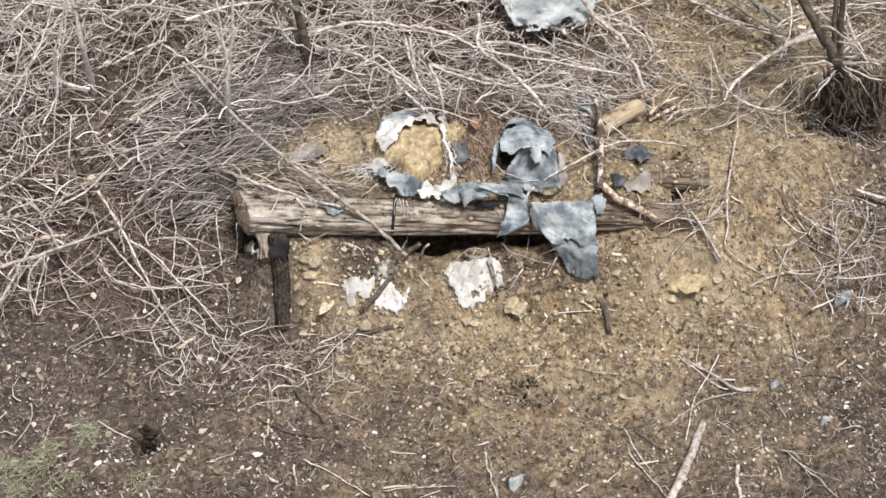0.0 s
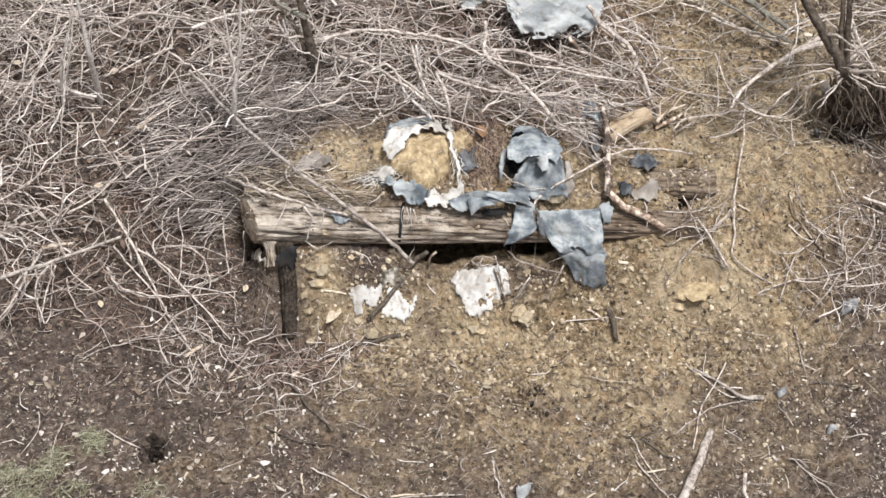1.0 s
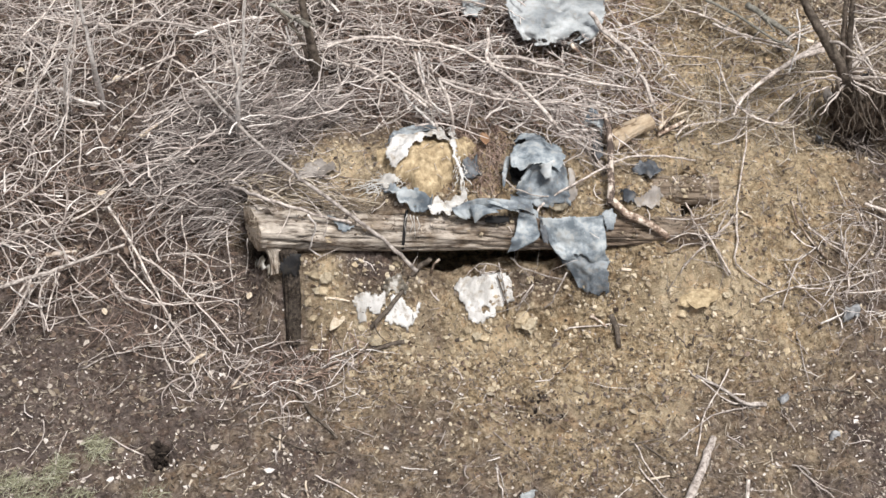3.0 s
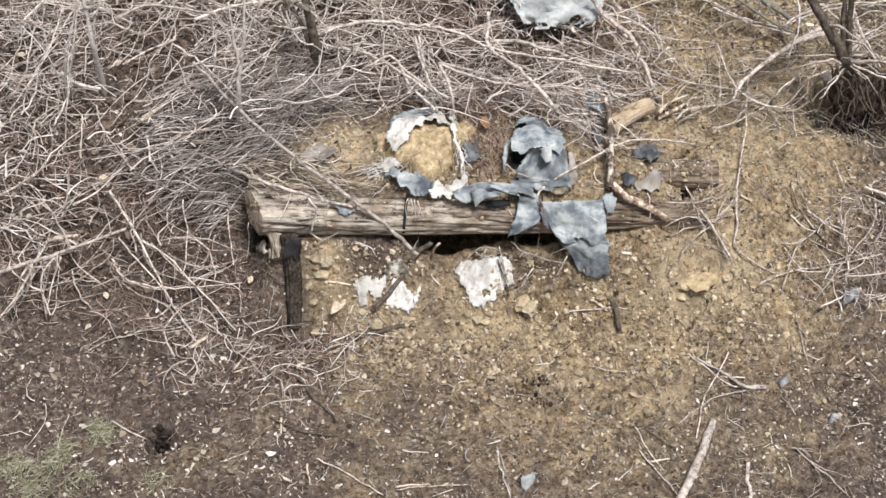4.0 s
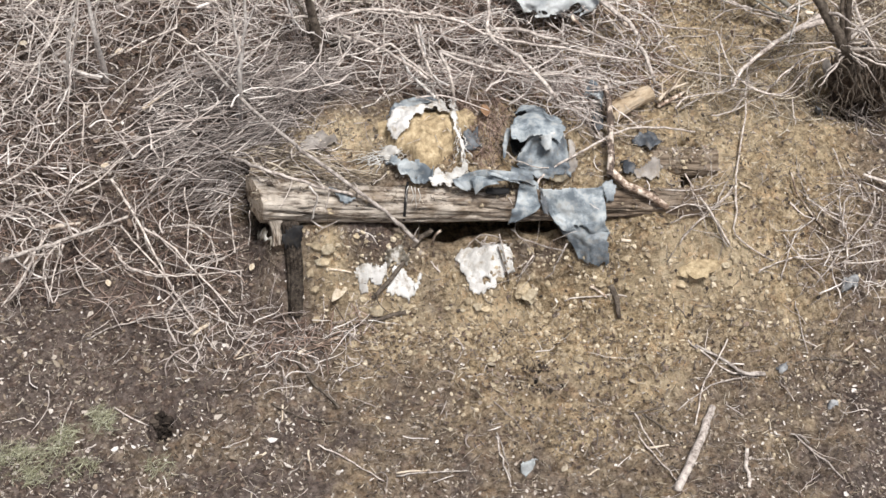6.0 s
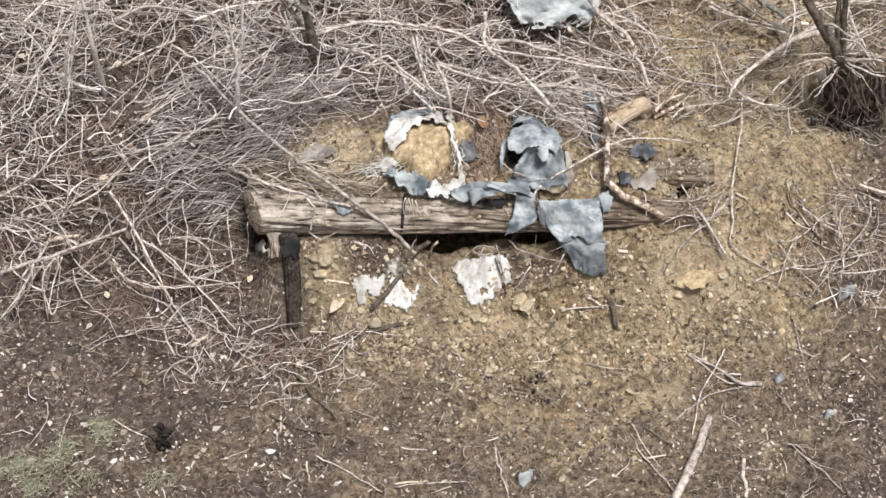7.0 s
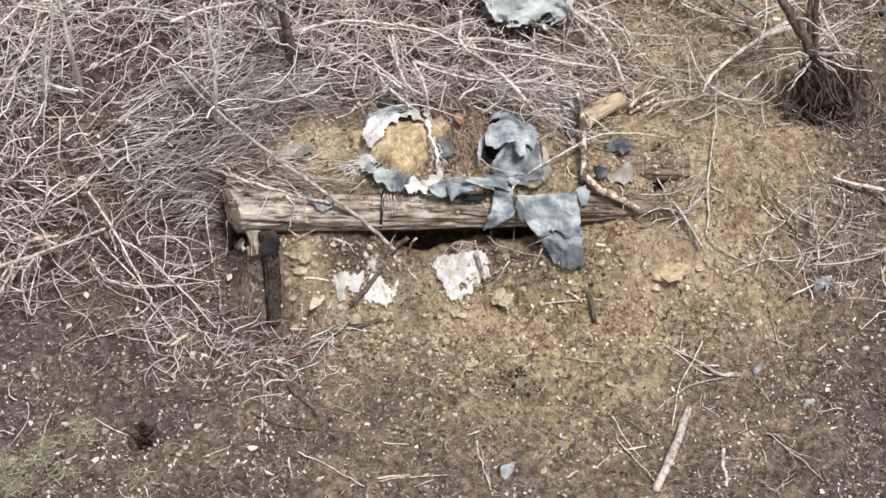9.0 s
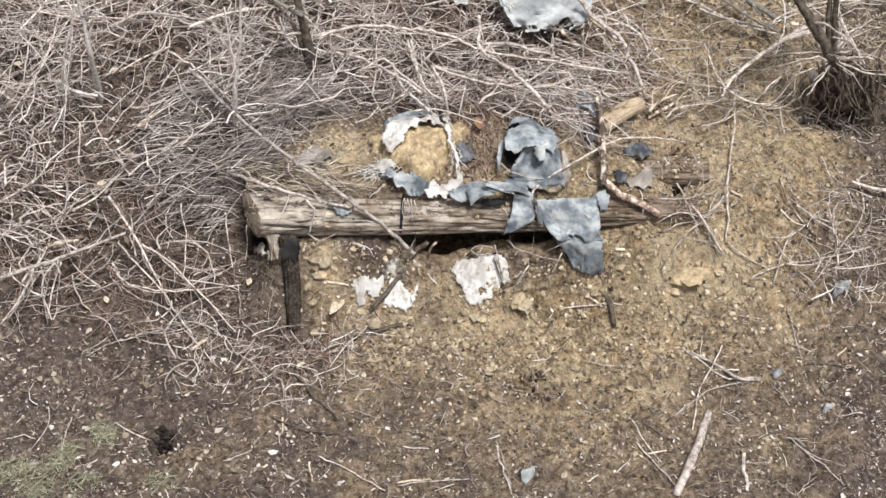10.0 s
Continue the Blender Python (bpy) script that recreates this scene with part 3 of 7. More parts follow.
def flap(rows, label, mat=None, bulge=0.0, crumple=0.02, period=0.10, seed=1, ragged=(0.006, 0.006, 0.008, 0.016), holes=(), name="tarp_flap"):
    """A torn flap stretched between pairs of edge points, row by row; ragged: how deep its first, left, right and last edges are torn; holes: (u, v, radius)."""
    left, right = [Vector(a) for a, b in rows], [Vector(b) for a, b in rows]
    tall = sum((a - b).length for a, b in zip(left, left[1:]))
    wide = sum((a - b).length for a, b in zip(left, right)) / len(rows)
    nu, nv = max(10, int(wide / 0.006)), max(10, int(tall / 0.006))
    u, v = np.meshgrid(np.linspace(0, 1, nu), np.linspace(0, 1, nv))
    pts = np.zeros((nv, nu, 3))
    for j in range(nv):
        a, b = spline(left, j / (nv - 1)), spline(right, j / (nv - 1))
        pts[j] = np.array(a)[None, :] + np.linspace(0, 1, nu)[:, None] * np.array(b - a)[None, :]
    fold = creases(u * wide, v * tall, period, seed) + 0.25 * creases(u * wide, v * tall, period * 0.4, seed + 9)
    out = 0.7 * crumple / 0.03 * (fold - np.percentile(fold, 35)) + bulge * np.sin(math.pi * u) * np.sin(math.pi * np.clip(v * 1.1, 0, 1))
    du, dv = np.gradient(pts, axis=1), np.gradient(pts, axis=0)
    nrm = np.cross(dv, du)
    nrm /= np.linalg.norm(nrm, axis=2, keepdims=True) + 1e-9
    nrm = np.where(nrm[..., 2:3] < 0, -nrm, nrm)
    pts = pts + nrm * out[..., None]
    tear = fbm(u * wide, v * tall, 22, 4, seed + 40) + 0.5
    top, lo, hi, end = (r * np.clip(tear, 0, 1.2) * 2 for r in ragged)
    keep = (v * tall >= top - 1e-6) & (u * wide >= lo - 1e-6) & ((1 - u) * wide >= hi - 1e-6) & ((1 - v) * tall >= end - 1e-6)
    for hu, hv, r in holes:
        keep &= np.hypot((u - hu) * wide, (v - hv) * tall) > r * (0.7 + 0.6 * tear)
    cell = keep[:-1, :-1] & keep[1:, :-1] & keep[:-1, 1:] & keep[1:, 1:]
    used = np.zeros(u.shape, bool)
    for di in (0, 1):
        for dj in (0, 1):
            used[di:di + cell.shape[0], dj:dj + cell.shape[1]] |= cell
    index = -np.ones(u.shape, int)
    index[used] = np.arange(used.sum())
    i, j = np.nonzero(cell)
    faces = np.stack([index[i, j], index[i, j + 1], index[i + 1, j + 1], index[i + 1, j]], -1)
    ob = mesh_object(name, pts[used].tolist(), faces.tolist(), mat or TARP)
    solid = ob.modifiers.new("thickness", "SOLIDIFY")
    solid.thickness, solid.offset = 0.003, 0
    return tagged(ob, label, "tarp", "scraps of torn tarp")


def tarp(outline, label, mat=TARP, **how):
    ob = sheet("tarp_scrap", outline, mat, **how)
    return tagged(ob, label, "tarp", "scraps of torn tarp")


# white sandbag burst open on the roof
bag = thing("sandbag", (-0.09, 0.24, 0.62), "white woven sandbag burst open, full of yellow clay", "sandbag", "sandbags of the dugout")
bag_shape = dict(domes=((-0.075, 0.265, 0.20, 0.06),), reach=0.05)
for outline, seed in (
        ([(-0.262, 0.180), (-0.268, 0.315), (-0.235, 0.375), (-0.137, 0.430), (-0.053, 0.503), (-0.024, 0.540), (0.019, 0.461), (0.046, 0.306), (0.018, 0.325), (-0.038, 0.362), (-0.085, 0.330), (-0.122, 0.290), (-0.155, 0.255), (-0.172, 0.190), (-0.225, 0.165)], 4),
        ([(-0.051, 0.029), (-0.015, 0.041), (0.032, 0.031), (0.079, 0.054), (0.107, 0.126), (0.123, 0.041), (0.096, 0.005), (0.046, -0.020), (0.040, -0.046), (-0.040, -0.042), (-0.065, -0.005)], 15),
        ([(0.035, 0.521), (0.072, 0.506), (0.068, 0.306), (0.082, 0.236), (0.108, 0.156), (0.116, 0.050), (0.092, 0.052), (0.086, 0.150), (0.058, 0.238), (0.044, 0.306)], 16)):
    weave = sheet("torn_weave", outline, BAG, lift=0.050, crumple=0.012, ragged=0.012, seed=seed, step=0.005, parent=bag, **bag_shape)
    weave.matrix_parent_inverse = bag.matrix_basis.inverted()
for k in range(104):
    rnd = random.Random(200 + k)
    a = Vector((-0.275, 0.135, 0.707)) + Vector((rnd.gauss(0, 0.06), rnd.gauss(0, 0.022), 0))
    b = a + Vector((rnd.gauss(-0.02, 0.05), rnd.gauss(-0.005, 0.028), rnd.uniform(-0.01, 0.03)))
    if k >= 64:
        a = Vector((0.065, 0.426, 0.731)).lerp(Vector((0.113, 0.039, 0.667)), rnd.random()) + Vector((rnd.gauss(0, 0.006), rnd.gauss(0, 0.006), 0))
        b = a + Vector((rnd.gauss(0.005, 0.02), rnd.gauss(-0.03, 0.02), 0))
    a.z, b.z = float(support(a.x, a.y)) + (0.022 if k < 64 else 0.06), float(support(b.x, b.y)) + (0.016 if k < 64 else 0.05)
    verts, faces = [], []
    tube(bezier_path([a, a.lerp(b, 0.5) + Vector((0, 0, 0.008)), b], 3, rnd, 0.003), [0.0021 if k < 64 else 0.0024] * 7, 3, verts, faces)
    fibre = mesh_object("loose_fibre", verts, faces, THREAD, bag)
    fibre.matrix_parent_inverse = bag.matrix_basis.inverted()
fray = sheet("frayed_weave", [(-0.345, 0.118), (-0.300, 0.150), (-0.240, 0.165), (-0.196, 0.150), (-0.205, 0.112), (-0.250, 0.095), (-0.300, 0.108)], BAG, lift=0.028, crumple=0.010, ragged=0.024, seed=14, parent=bag, step=0.004)
fray.matrix_parent_inverse = bag.matrix_basis.inverted()


def clay_heap(cx, cy, reach, h, seed, parent):
    xs, ys = np.arange(cx - reach, cx + reach, 0.007), np.arange(cy - reach, cy + reach, 0.007)
    def top(x, y):
        d2 = (x - cx) ** 2 + (y - cy) ** 2
        d2 = d2 * (1 + 0.9 * fbm(np.arctan2(y - cy, x - cx) * 0.4, 0 * x, 3.0, 3, seed + 5) + 0.25 * fbm(x, y, 12, 2, seed + 7)) ** 2
        return drape(x, y, 1.1, 0.05) + h * np.exp(-(d2 / 0.055) ** 1.5) + 0.03 * fbm(x, y, 15, 4, seed) - 0.12 * ramp(0.62, 0.92, np.sqrt(d2) / reach)
    ob = grid_object("clay_fill", xs, ys, top, DRY_CLAY)
    ob.parent = parent
    ob.matrix_parent_inverse = parent.matrix_basis.inverted()
    return ob


clay_heap(-0.060, 0.275, 0.26, 0.078, 3, bag)
cap = sheet("grey_flap", [(-0.280, 0.345), (-0.251, 0.436), (-0.195, 0.478), (-0.110, 0.492), (-0.039, 0.537), (-0.026, 0.430), (-0.094, 0.385), (-0.179, 0.372), (-0.235, 0.340)], TARP_MID, lift=0.062, crumple=0.012, seed=6, parent=bag, label="folded blue-grey flap", **bag_shape)
cap.matrix_parent_inverse = bag.matrix_basis.inverted()

# white bags in the front face
for outline, holes, label, seed in (
        ([(0.059, -0.144), (0.104, -0.110), (0.177, -0.127), (0.244, -0.122), (0.327, -0.144), (0.344, -0.167), (0.373, -0.191), (0.309, -0.209), (0.296, -0.232), (0.245, -0.258), (0.144, -0.273), (0.110, -0.233)], [[(0.188, -0.232), (0.219, -0.220), (0.242, -0.223), (0.222, -0.229)]], "white woven sandbag set in the clay face, torn open", 31),
        ([(-0.444, -0.253), (-0.407, -0.226), (-0.357, -0.229), (-0.310, -0.227), (-0.254, -0.229), (-0.260, -0.255), (-0.311, -0.275), (-0.361, -0.275), (-0.384, -0.290), (-0.428, -0.274)], [], "white scrap of a split sandbag in the clay face", 33),
        ([(-0.294, -0.284), (-0.260, -0.246), (-0.232, -0.220), (-0.182, -0.220), (-0.154, -0.239), (-0.135, -0.248), (-0.121, -0.220), (-0.104, -0.222), (-0.123, -0.265), (-0.140, -0.289), (-0.227, -0.295)], [], "torn white scrap of a split sandbag below a stick", 34)):
    sack = sheet("sandbag", outline, BAG, holes, lift=0.014, crumple=0.005, ragged=0.012, seed=seed, step=0.005, on_soil=True)
    tagged(sack, label, "sandbag", "sandbags of the dugout")
for outline, seed in (([(-0.326, -0.208), (-0.298, -0.173), (-0.237, -0.150), (-0.165, -0.137), (-0.182, -0.178), (-0.221, -0.223), (-0.265, -0.221)], 36), ([(-0.558, -0.223), (-0.510, -0.231), (-0.443, -0.241), (-0.449, -0.253), (-0.510, -0.244)], 39)):
    stain = sheet("sandbag_shred", outline, STAINED, lift=0.010, crumple=0.014, ragged=0.03, seed=seed, step=0.004, on_soil=True)
    tagged(stain, "soil-stained whitish shred of a rotten sandbag", "sandbag", "sandbag shreds")
# tarp scraps
# Black sheet added to paint the shade of the heap's cavity.
flap([((0.356, 0.450, 0.704), (0.476, 0.447, 0.706)), ((0.341, 0.322, 0.693), (0.457, 0.330, 0.701)), ((0.327, 0.214, 0.697), (0.435, 0.239, 0.676)), ((0.343, 0.152, 0.656), (0.400, 0.176, 0.635))], "black sheet inside the heaped tarp, imitating its shaded hollow", BLACK, crumple=0.02, seed=60)
flap([((0.417, 0.263, 0.729), (0.607, 0.278, 0.745)), ((0.421, 0.204, 0.721), (0.621, 0.208, 0.725)), ((0.374, 0.118, 0.708), (0.642, 0.135, 0.685)), ((0.348, 0.071, 0.676), (0.656, 0.065, 0.659)), ((0.397, 0.060, 0.619), (0.651, 0.027, 0.604))],
     "crumpled blue-grey tarp heaped on the earth roof", mat=TARP_MID, bulge=0.03, crumple=0.026, period=0.13, seed=61, ragged=(0.004, 0.008, 0.012, 0.02))
flap([((0.388, 0.427, 0.749), (0.519, 0.432, 0.737)), ((0.350, 0.317, 0.779), (0.578, 0.287, 0.789)), ((0.326, 0.199, 0.813), (0.612, 0.200, 0.791)), ((0.337, 0.116, 0.820), (0.574, 0.102, 0.788))],
     "torn hood of blue-grey tarp with a burnt hole", bulge=0.02, crumple=0.028, period=0.12, seed=62, ragged=(0.008, 0.005, 0.010, 0.022), holes=[(0.19, 0.30, 0.027)])
flap([((0.310, 0.249, 0.756), (0.347, 0.232, 0.778)), ((0.295, 0.196, 0.736), (0.339, 0.190, 0.741)), ((0.292, 0.148, 0.704), (0.322, 0.149, 0.710)), ((0.297, 0.109, 0.664), (0.311, 0.110, 0.671))], "narrow strip of blue-grey tarp hanging off the heap", crumple=0.012, period=0.08, seed=63, ragged=(0.003, 0.003, 0.003, 0.01))
flap([((0.458, 0.125, 0.812), (0.551, 0.134, 0.833)), ((0.474, 0.092, 0.789), (0.546, 0.103, 0.795)), ((0.506, 0.048, 0.773), (0.534, 0.060, 0.774))], "pale torn corner of the heaped tarp", PALE_TARP, crumple=0.014, seed=12, ragged=(0.003, 0.004, 0.004, 0.006))
flap([((0.506, 0.213, 0.816), (0.573, 0.211, 0.803)), ((0.509, 0.158, 0.812), (0.576, 0.157, 0.799)), ((0.519, 0.123, 0.799), (0.558, 0.119, 0.795))], "cream-stained patch of torn tarp lining", BAG, crumple=0.014, seed=64, ragged=(0.008, 0.008, 0.008, 0.008))
flap([((0.616, 0.208, 0.725), (0.662, 0.223, 0.712)), ((0.611, 0.142, 0.698), (0.668, 0.126, 0.693)), ((0.602, 0.085, 0.656), (0.672, 0.069, 0.663)), ((0.591, 0.048, 0.607), (0.662, 0.035, 0.611))], "dusty buff lining torn from the tarp", FELT, crumple=0.016, seed=65, ragged=(0.006, 0.006, 0.006, 0.02))
flap([((0.051, -0.020, 0.660), (0.062, -0.070, 0.639)), ((0.127, -0.020, 0.715), (0.177, -0.070, 0.609)), ((0.222, -0.020, 0.733), (0.242, -0.070, 0.665)), ((0.332, -0.020, 0.704), (0.359, -0.070, 0.676)), ((0.471, -0.020, 0.641), (0.478, -0.070, 0.632))],
     "twisted strip of blue-grey tarp along the log", TARP_MID, crumple=0.022, period=0.09, seed=11, ragged=(0.003, 0.003, 0.010, 0.003))
flap([((0.133, -0.045, 0.705), (0.160, -0.100, 0.614)), ((0.182, -0.045, 0.712), (0.214, -0.100, 0.681)), ((0.242, -0.045, 0.690), (0.295, -0.100, 0.696))], "pale folded facet of the twisted tarp strip", TARP, crumple=0.008, period=0.09, seed=74, ragged=(0.004, 0.003, 0.004, 0.006))
flap([((0.213, -0.050, 0.749), (0.224, -0.075, 0.743)), ((0.290, -0.050, 0.717), (0.295, -0.075, 0.706)), ((0.373, -0.050, 0.680), (0.378, -0.075, 0.673))], "narrow pale fold slanting along the tarp strip", TARP, crumple=0.006, period=0.08, seed=76, ragged=(0.003, 0.002, 0.002, 0.004))
flap([((0.324, 0.083, 0.672), (0.477, 0.066, 0.643)), ((0.312, 0.034, 0.650), (0.466, 0.004, 0.648)), ((0.327, -0.021, 0.640), (0.445, -0.041, 0.636))], "dusty fold of blue-grey tarp below the heap", TARP_MID, crumple=0.02, period=0.09, seed=71, ragged=(0.012, 0.01, 0.012, 0.008))
flap([((0.496, 0.055, 0.638), (0.634, 0.044, 0.626)), ((0.512, 0.016, 0.614), (0.621, -0.001, 0.615))], "soil-covered tarp edge on the roof", MUDDY, crumple=0.02, period=0.08, seed=72, ragged=(0.01, 0.01, 0.012, 0.008))
# Black sheet added where only the strip's shade darkens the gap.
flap([((0.200, -0.040, 0.628), (0.205, -0.074, 0.600)), ((0.270, -0.037, 0.630), (0.278, -0.078, 0.594)), ((0.344, -0.030, 0.630), (0.350, -0.066, 0.604))], "black sheet imitating the shaded gap below the twisted tarp strip", BLACK, crumple=0.012, seed=73)
flap([((0.370, -0.047, 0.664), (0.457, -0.055, 0.657)), ((0.357, -0.085, 0.603), (0.476, -0.081, 0.584)), ((0.337, -0.150, 0.573), (0.476, -0.150, 0.581)), ((0.313, -0.170, 0.494), (0.365, -0.170, 0.517))],
     "pointed corner of blue-grey tarp over the log", crumple=0.016, period=0.10, seed=13, ragged=(0.002, 0.003, 0.004, 0.008))
# Dark strip added to paint the shade in the gap between the flaps.
flap([((0.455, -0.018, 0.615), (0.504, -0.024, 0.614)), ((0.474, -0.076, 0.572), (0.521, -0.081, 0.561)), ((0.492, -0.140, 0.533), (0.525, -0.140, 0.518))], "dark strip imitating the shaded gap between two tarp flaps", TARP_DARK, crumple=0.012, seed=14)
flap([((0.524, -0.082, 0.486), (0.817, -0.085, 0.489)), ((0.557, -0.131, 0.441), (0.821, -0.143, 0.452)), ((0.619, -0.174, 0.375), (0.836, -0.196, 0.381)), ((0.680, -0.228, 0.264), (0.836, -0.240, 0.262))],
     "worn slate-grey lower layer of the hanging tarp", TARP_WORN, crumple=0.014, period=0.10, seed=18, ragged=(0.004, 0.005, 0.010, 0.022))
flap([((0.476, -0.037, 0.618), (0.791, -0.016, 0.617)), ((0.503, -0.082, 0.532), (0.812, -0.078, 0.536)), ((0.545, -0.127, 0.475), (0.814, -0.138, 0.486)), ((0.595, -0.157, 0.427), (0.820, -0.178, 0.440))],
     "large blue-grey tarp flap hanging down over the log", bulge=0.012, crumple=0.011, period=0.13, seed=17, ragged=(0.006, 0.005, 0.010, 0.035))
tarp([(0.770, -0.020), (0.822, 0.017), (0.859, -0.020), (0.847, -0.071), (0.797, -0.080)], "small curled blue-grey tarp corner on the log", TARP_MID, lift=0.03, crumple=0.02, seed=19, reach=0.03)
tarp([(0.870, 0.149), (0.919, 0.126), (0.966, 0.088), (0.936, 0.041), (0.893, 0.067)], "dark folded tarp edge beside a branch", TARP_DARK, crumple=0.02, seed=23)
tarp([(0.909, 0.084), (1.087, 0.176), (1.093, 0.100), (1.021, 0.055), (0.946, 0.041)], "pale grey tarp scrap on the log roof", FELT, lift=0.02, crumple=0.018, ragged=0.014, seed=25)
tarp([(0.952, 0.299), (1.016, 0.353), (1.097, 0.377), (1.090, 0.219), (1.029, 0.226), (0.970, 0.226)], "dark blue-grey tarp scrap pressed into the clay", TARP_DARK, crumple=0.02, ragged=0.016, seed=27)
tarp([(0.712, 0.584), (0.787, 0.621), (0.833, 0.568), (0.803, 0.449), (0.753, 0.474)], "grey tarp scrap caught under twigs", TARP, lift=0.03, crumple=0.04, seed=29)
tarp([(0.751, 0.511), (0.813, 0.483), (0.813, 0.326), (0.773, 0.308), (0.748, 0.385)], "grey tarp shred hanging below twigs", TARP_DARK, lift=0.02, crumple=0.03, seed=30)
tarp([(0.099, 0.276), (0.177, 0.288), (0.193, 0.214), (0.154, 0.174), (0.103, 0.177)], "dark grey tarp scrap beside the burst sandbag", TARP_DARK, lift=0.02, crumple=0.02, seed=41)
tarp([(-0.570, -0.029), (-0.504, -0.054), (-0.416, -0.082), (-0.422, -0.092), (-0.504, -0.094), (-0.536, -0.069)], "blue-grey tarp shred stuck to the log", TARP, lift=0.022, crumple=0.006, seed=43)
tarp([(-0.713, 0.271), (-0.630, 0.320), (-0.522, 0.307), (-0.522, 0.194), (-0.622, 0.165), (-0.696, 0.171)], "dusty grey felt scrap lying on the clay", FELT, lift=0.012, crumple=0.008, ragged=0.02, seed=45)
tarp([(-0.298, 0.131), (-0.230, 0.100), (-0.174, 0.057), (-0.036, 0.051), (-0.041, -0.008), (-0.132, -0.017), (-0.196, -0.013), (-0.229, 0.027), (-0.274, 0.052)], "blue-grey bag flap folded below the burst sandbag", TARP, lift=0.034, crumple=0.03, seed=47)
flap([((0.329, 1.513, 0.823), (0.898, 1.498, 0.819)), ((0.348, 1.309, 0.849), (0.880, 1.302, 0.847)), ((0.387, 1.194, 0.823), (0.851, 1.216, 0.829)), ((0.442, 1.140, 0.751), (0.788, 1.153, 0.764))],
     "crumpled grey tarp among cut branches", PALE_TARP, crumple=0.026, period=0.12, seed=52, ragged=(0.006, 0.01, 0.01, 0.045), holes=[(0.72, 0.80, 0.03)])
tarp([(0.092, 1.661), (0.229, 1.635), (0.234, 1.542), (0.190, 1.456), (0.119, 1.487)], "pale torn tarp corner in the brush", PALE_TARP, lift=0.10, crumple=0.02, seed=58)
tarp([(-1.448, 0.496), (-1.375, 0.529), (-1.329, 0.531), (-1.319, 0.482), (-1.406, 0.466)], "small grey tarp scrap among twigs", FELT, lift=0.05, crumple=0.02, seed=53)
tarp([(0.363, -1.185), (0.418, -1.142), (0.449, -1.172), (0.426, -1.221), (0.388, -1.246)], "crumpled whitish rag lying on the soil", PALE_TARP, lift=0.01, crumple=0.03, seed=55)
tarp([(1.997, -0.197), (2.062, -0.173), (2.099, -0.201), (2.056, -0.241), (2.010, -0.240)], "grey rag between dry twigs", FELT_GREY, lift=0.01, crumple=0.03, seed=57)
tarp([(1.628, -0.623), (1.680, -0.606), (1.691, -0.651), (1.640, -0.669)], "small grey plastic scrap on the soil", FELT_GREY, lift=0.006, crumple=0.015, seed=59)
tarp([(1.851, -0.819), (1.904, -0.816), (1.912, -0.850), (1.861, -0.867)], "small dull grey scrap on the soil", FELT_GREY, lift=0.006, crumple=0.01, seed=61)
tarp([(1.922, 0.681), (1.977, 0.723), (1.978, 0.620), (1.932, 0.577)], "small dark rag on the clay", TARP_DARK, lift=0.01, crumple=0.03, seed=63)
plastic = sheet("plastic_wrap", [(-0.792, -0.210), (-0.760, -0.182), (-0.714, -0.162), (-0.677, -0.161), (-0.688, -0.194), (-0.712, -0.218), (-0.763, -0.220)], BLACK, lift=0.085, crumple=0.03, seed=65, reach=0.01)
tagged(plastic, "black plastic film wrapped round the post", "plastic film")


# ---- branches ----
def branch(points, r0, r1, label="grey-brown dry branch lying on the brush", mat=BRANCH, seed=1, wobble=0.004, twigs=0, name="branch", group="fallen branches", sides=7, twig_len=0.2):
    """One branch through these points; twigs: side shoots."""
    rnd = random.Random(seed)
    span = sum((Vector(a) - Vector(b)).length for a, b in zip(points, points[1:])) / max(len(points) - 1, 1)
    line = bezier_path(points, max(2, min(6, int(span / 0.035))), rnd, wobble)
    radii = [r0 + (r1 - r0) * i / (len(line) - 1) for i in range(len(line))]
    radii = [r * rnd.uniform(0.94, 1.06) for r in radii]
    origin = line[0].copy()
    verts, faces = [], []
    tube([p - origin for p in line], radii, sides, verts, faces)
    ob = mesh_object(name, verts, faces, mat)
    ob.location = origin
    tagged(ob, label, "branch", group)
    for t in range(twigs):
        i = rnd.randrange(1, len(line) - 1)
        d = (line[i] - line[i - 1]).normalized()
        side = Vector((rnd.gauss(0, 1), rnd.gauss(0, 1), rnd.gauss(0.2, 0.5)))
        way = (d * 0.8 + side.normalized() * 0.9).normalized()
        length = twig_len * rnd.uniform(0.4, 1.2)
        a = line[i] - origin
        bend = Vector((rnd.gauss(0, 0.15), rnd.gauss(0, 0.15), rnd.gauss(0, 0.1))) * length
        verts, faces = [], []
        r = max(radii[i] * 0.45, 0.0022)
        tube(bezier_path([a, a + way * length * 0.5 + bend, a + way * length], 3, rnd, 0.003), [r, r * 0.9, r * 0.8, r * 0.7, r * 0.6, r * 0.5, r * 0.4], 4, verts, faces)
        mesh_object("twig", verts, faces, mat, ob)
    return ob


# the peeled branch leaning on the roof
branch([(0.815, 0.513, 0.813), (0.835, 0.325, 0.742), (0.830, 0.095, 0.684), (0.820, 0.029, 0.639)], 0.016, 0.020, "half-peeled branch with dark bark leaning on the roof", BARKED, 3, 0.004, 0, "peeled_branch")
branch([(0.816, 0.054, 0.654), (0.902, -0.013, 0.614), (1.010, -0.057, 0.591), (1.102, -0.084, 0.530)], 0.022, 0.016, "broken peeled branch with reddish bark lying on the log", PEELED, 4, 0.003, 0, "peeled_branch")
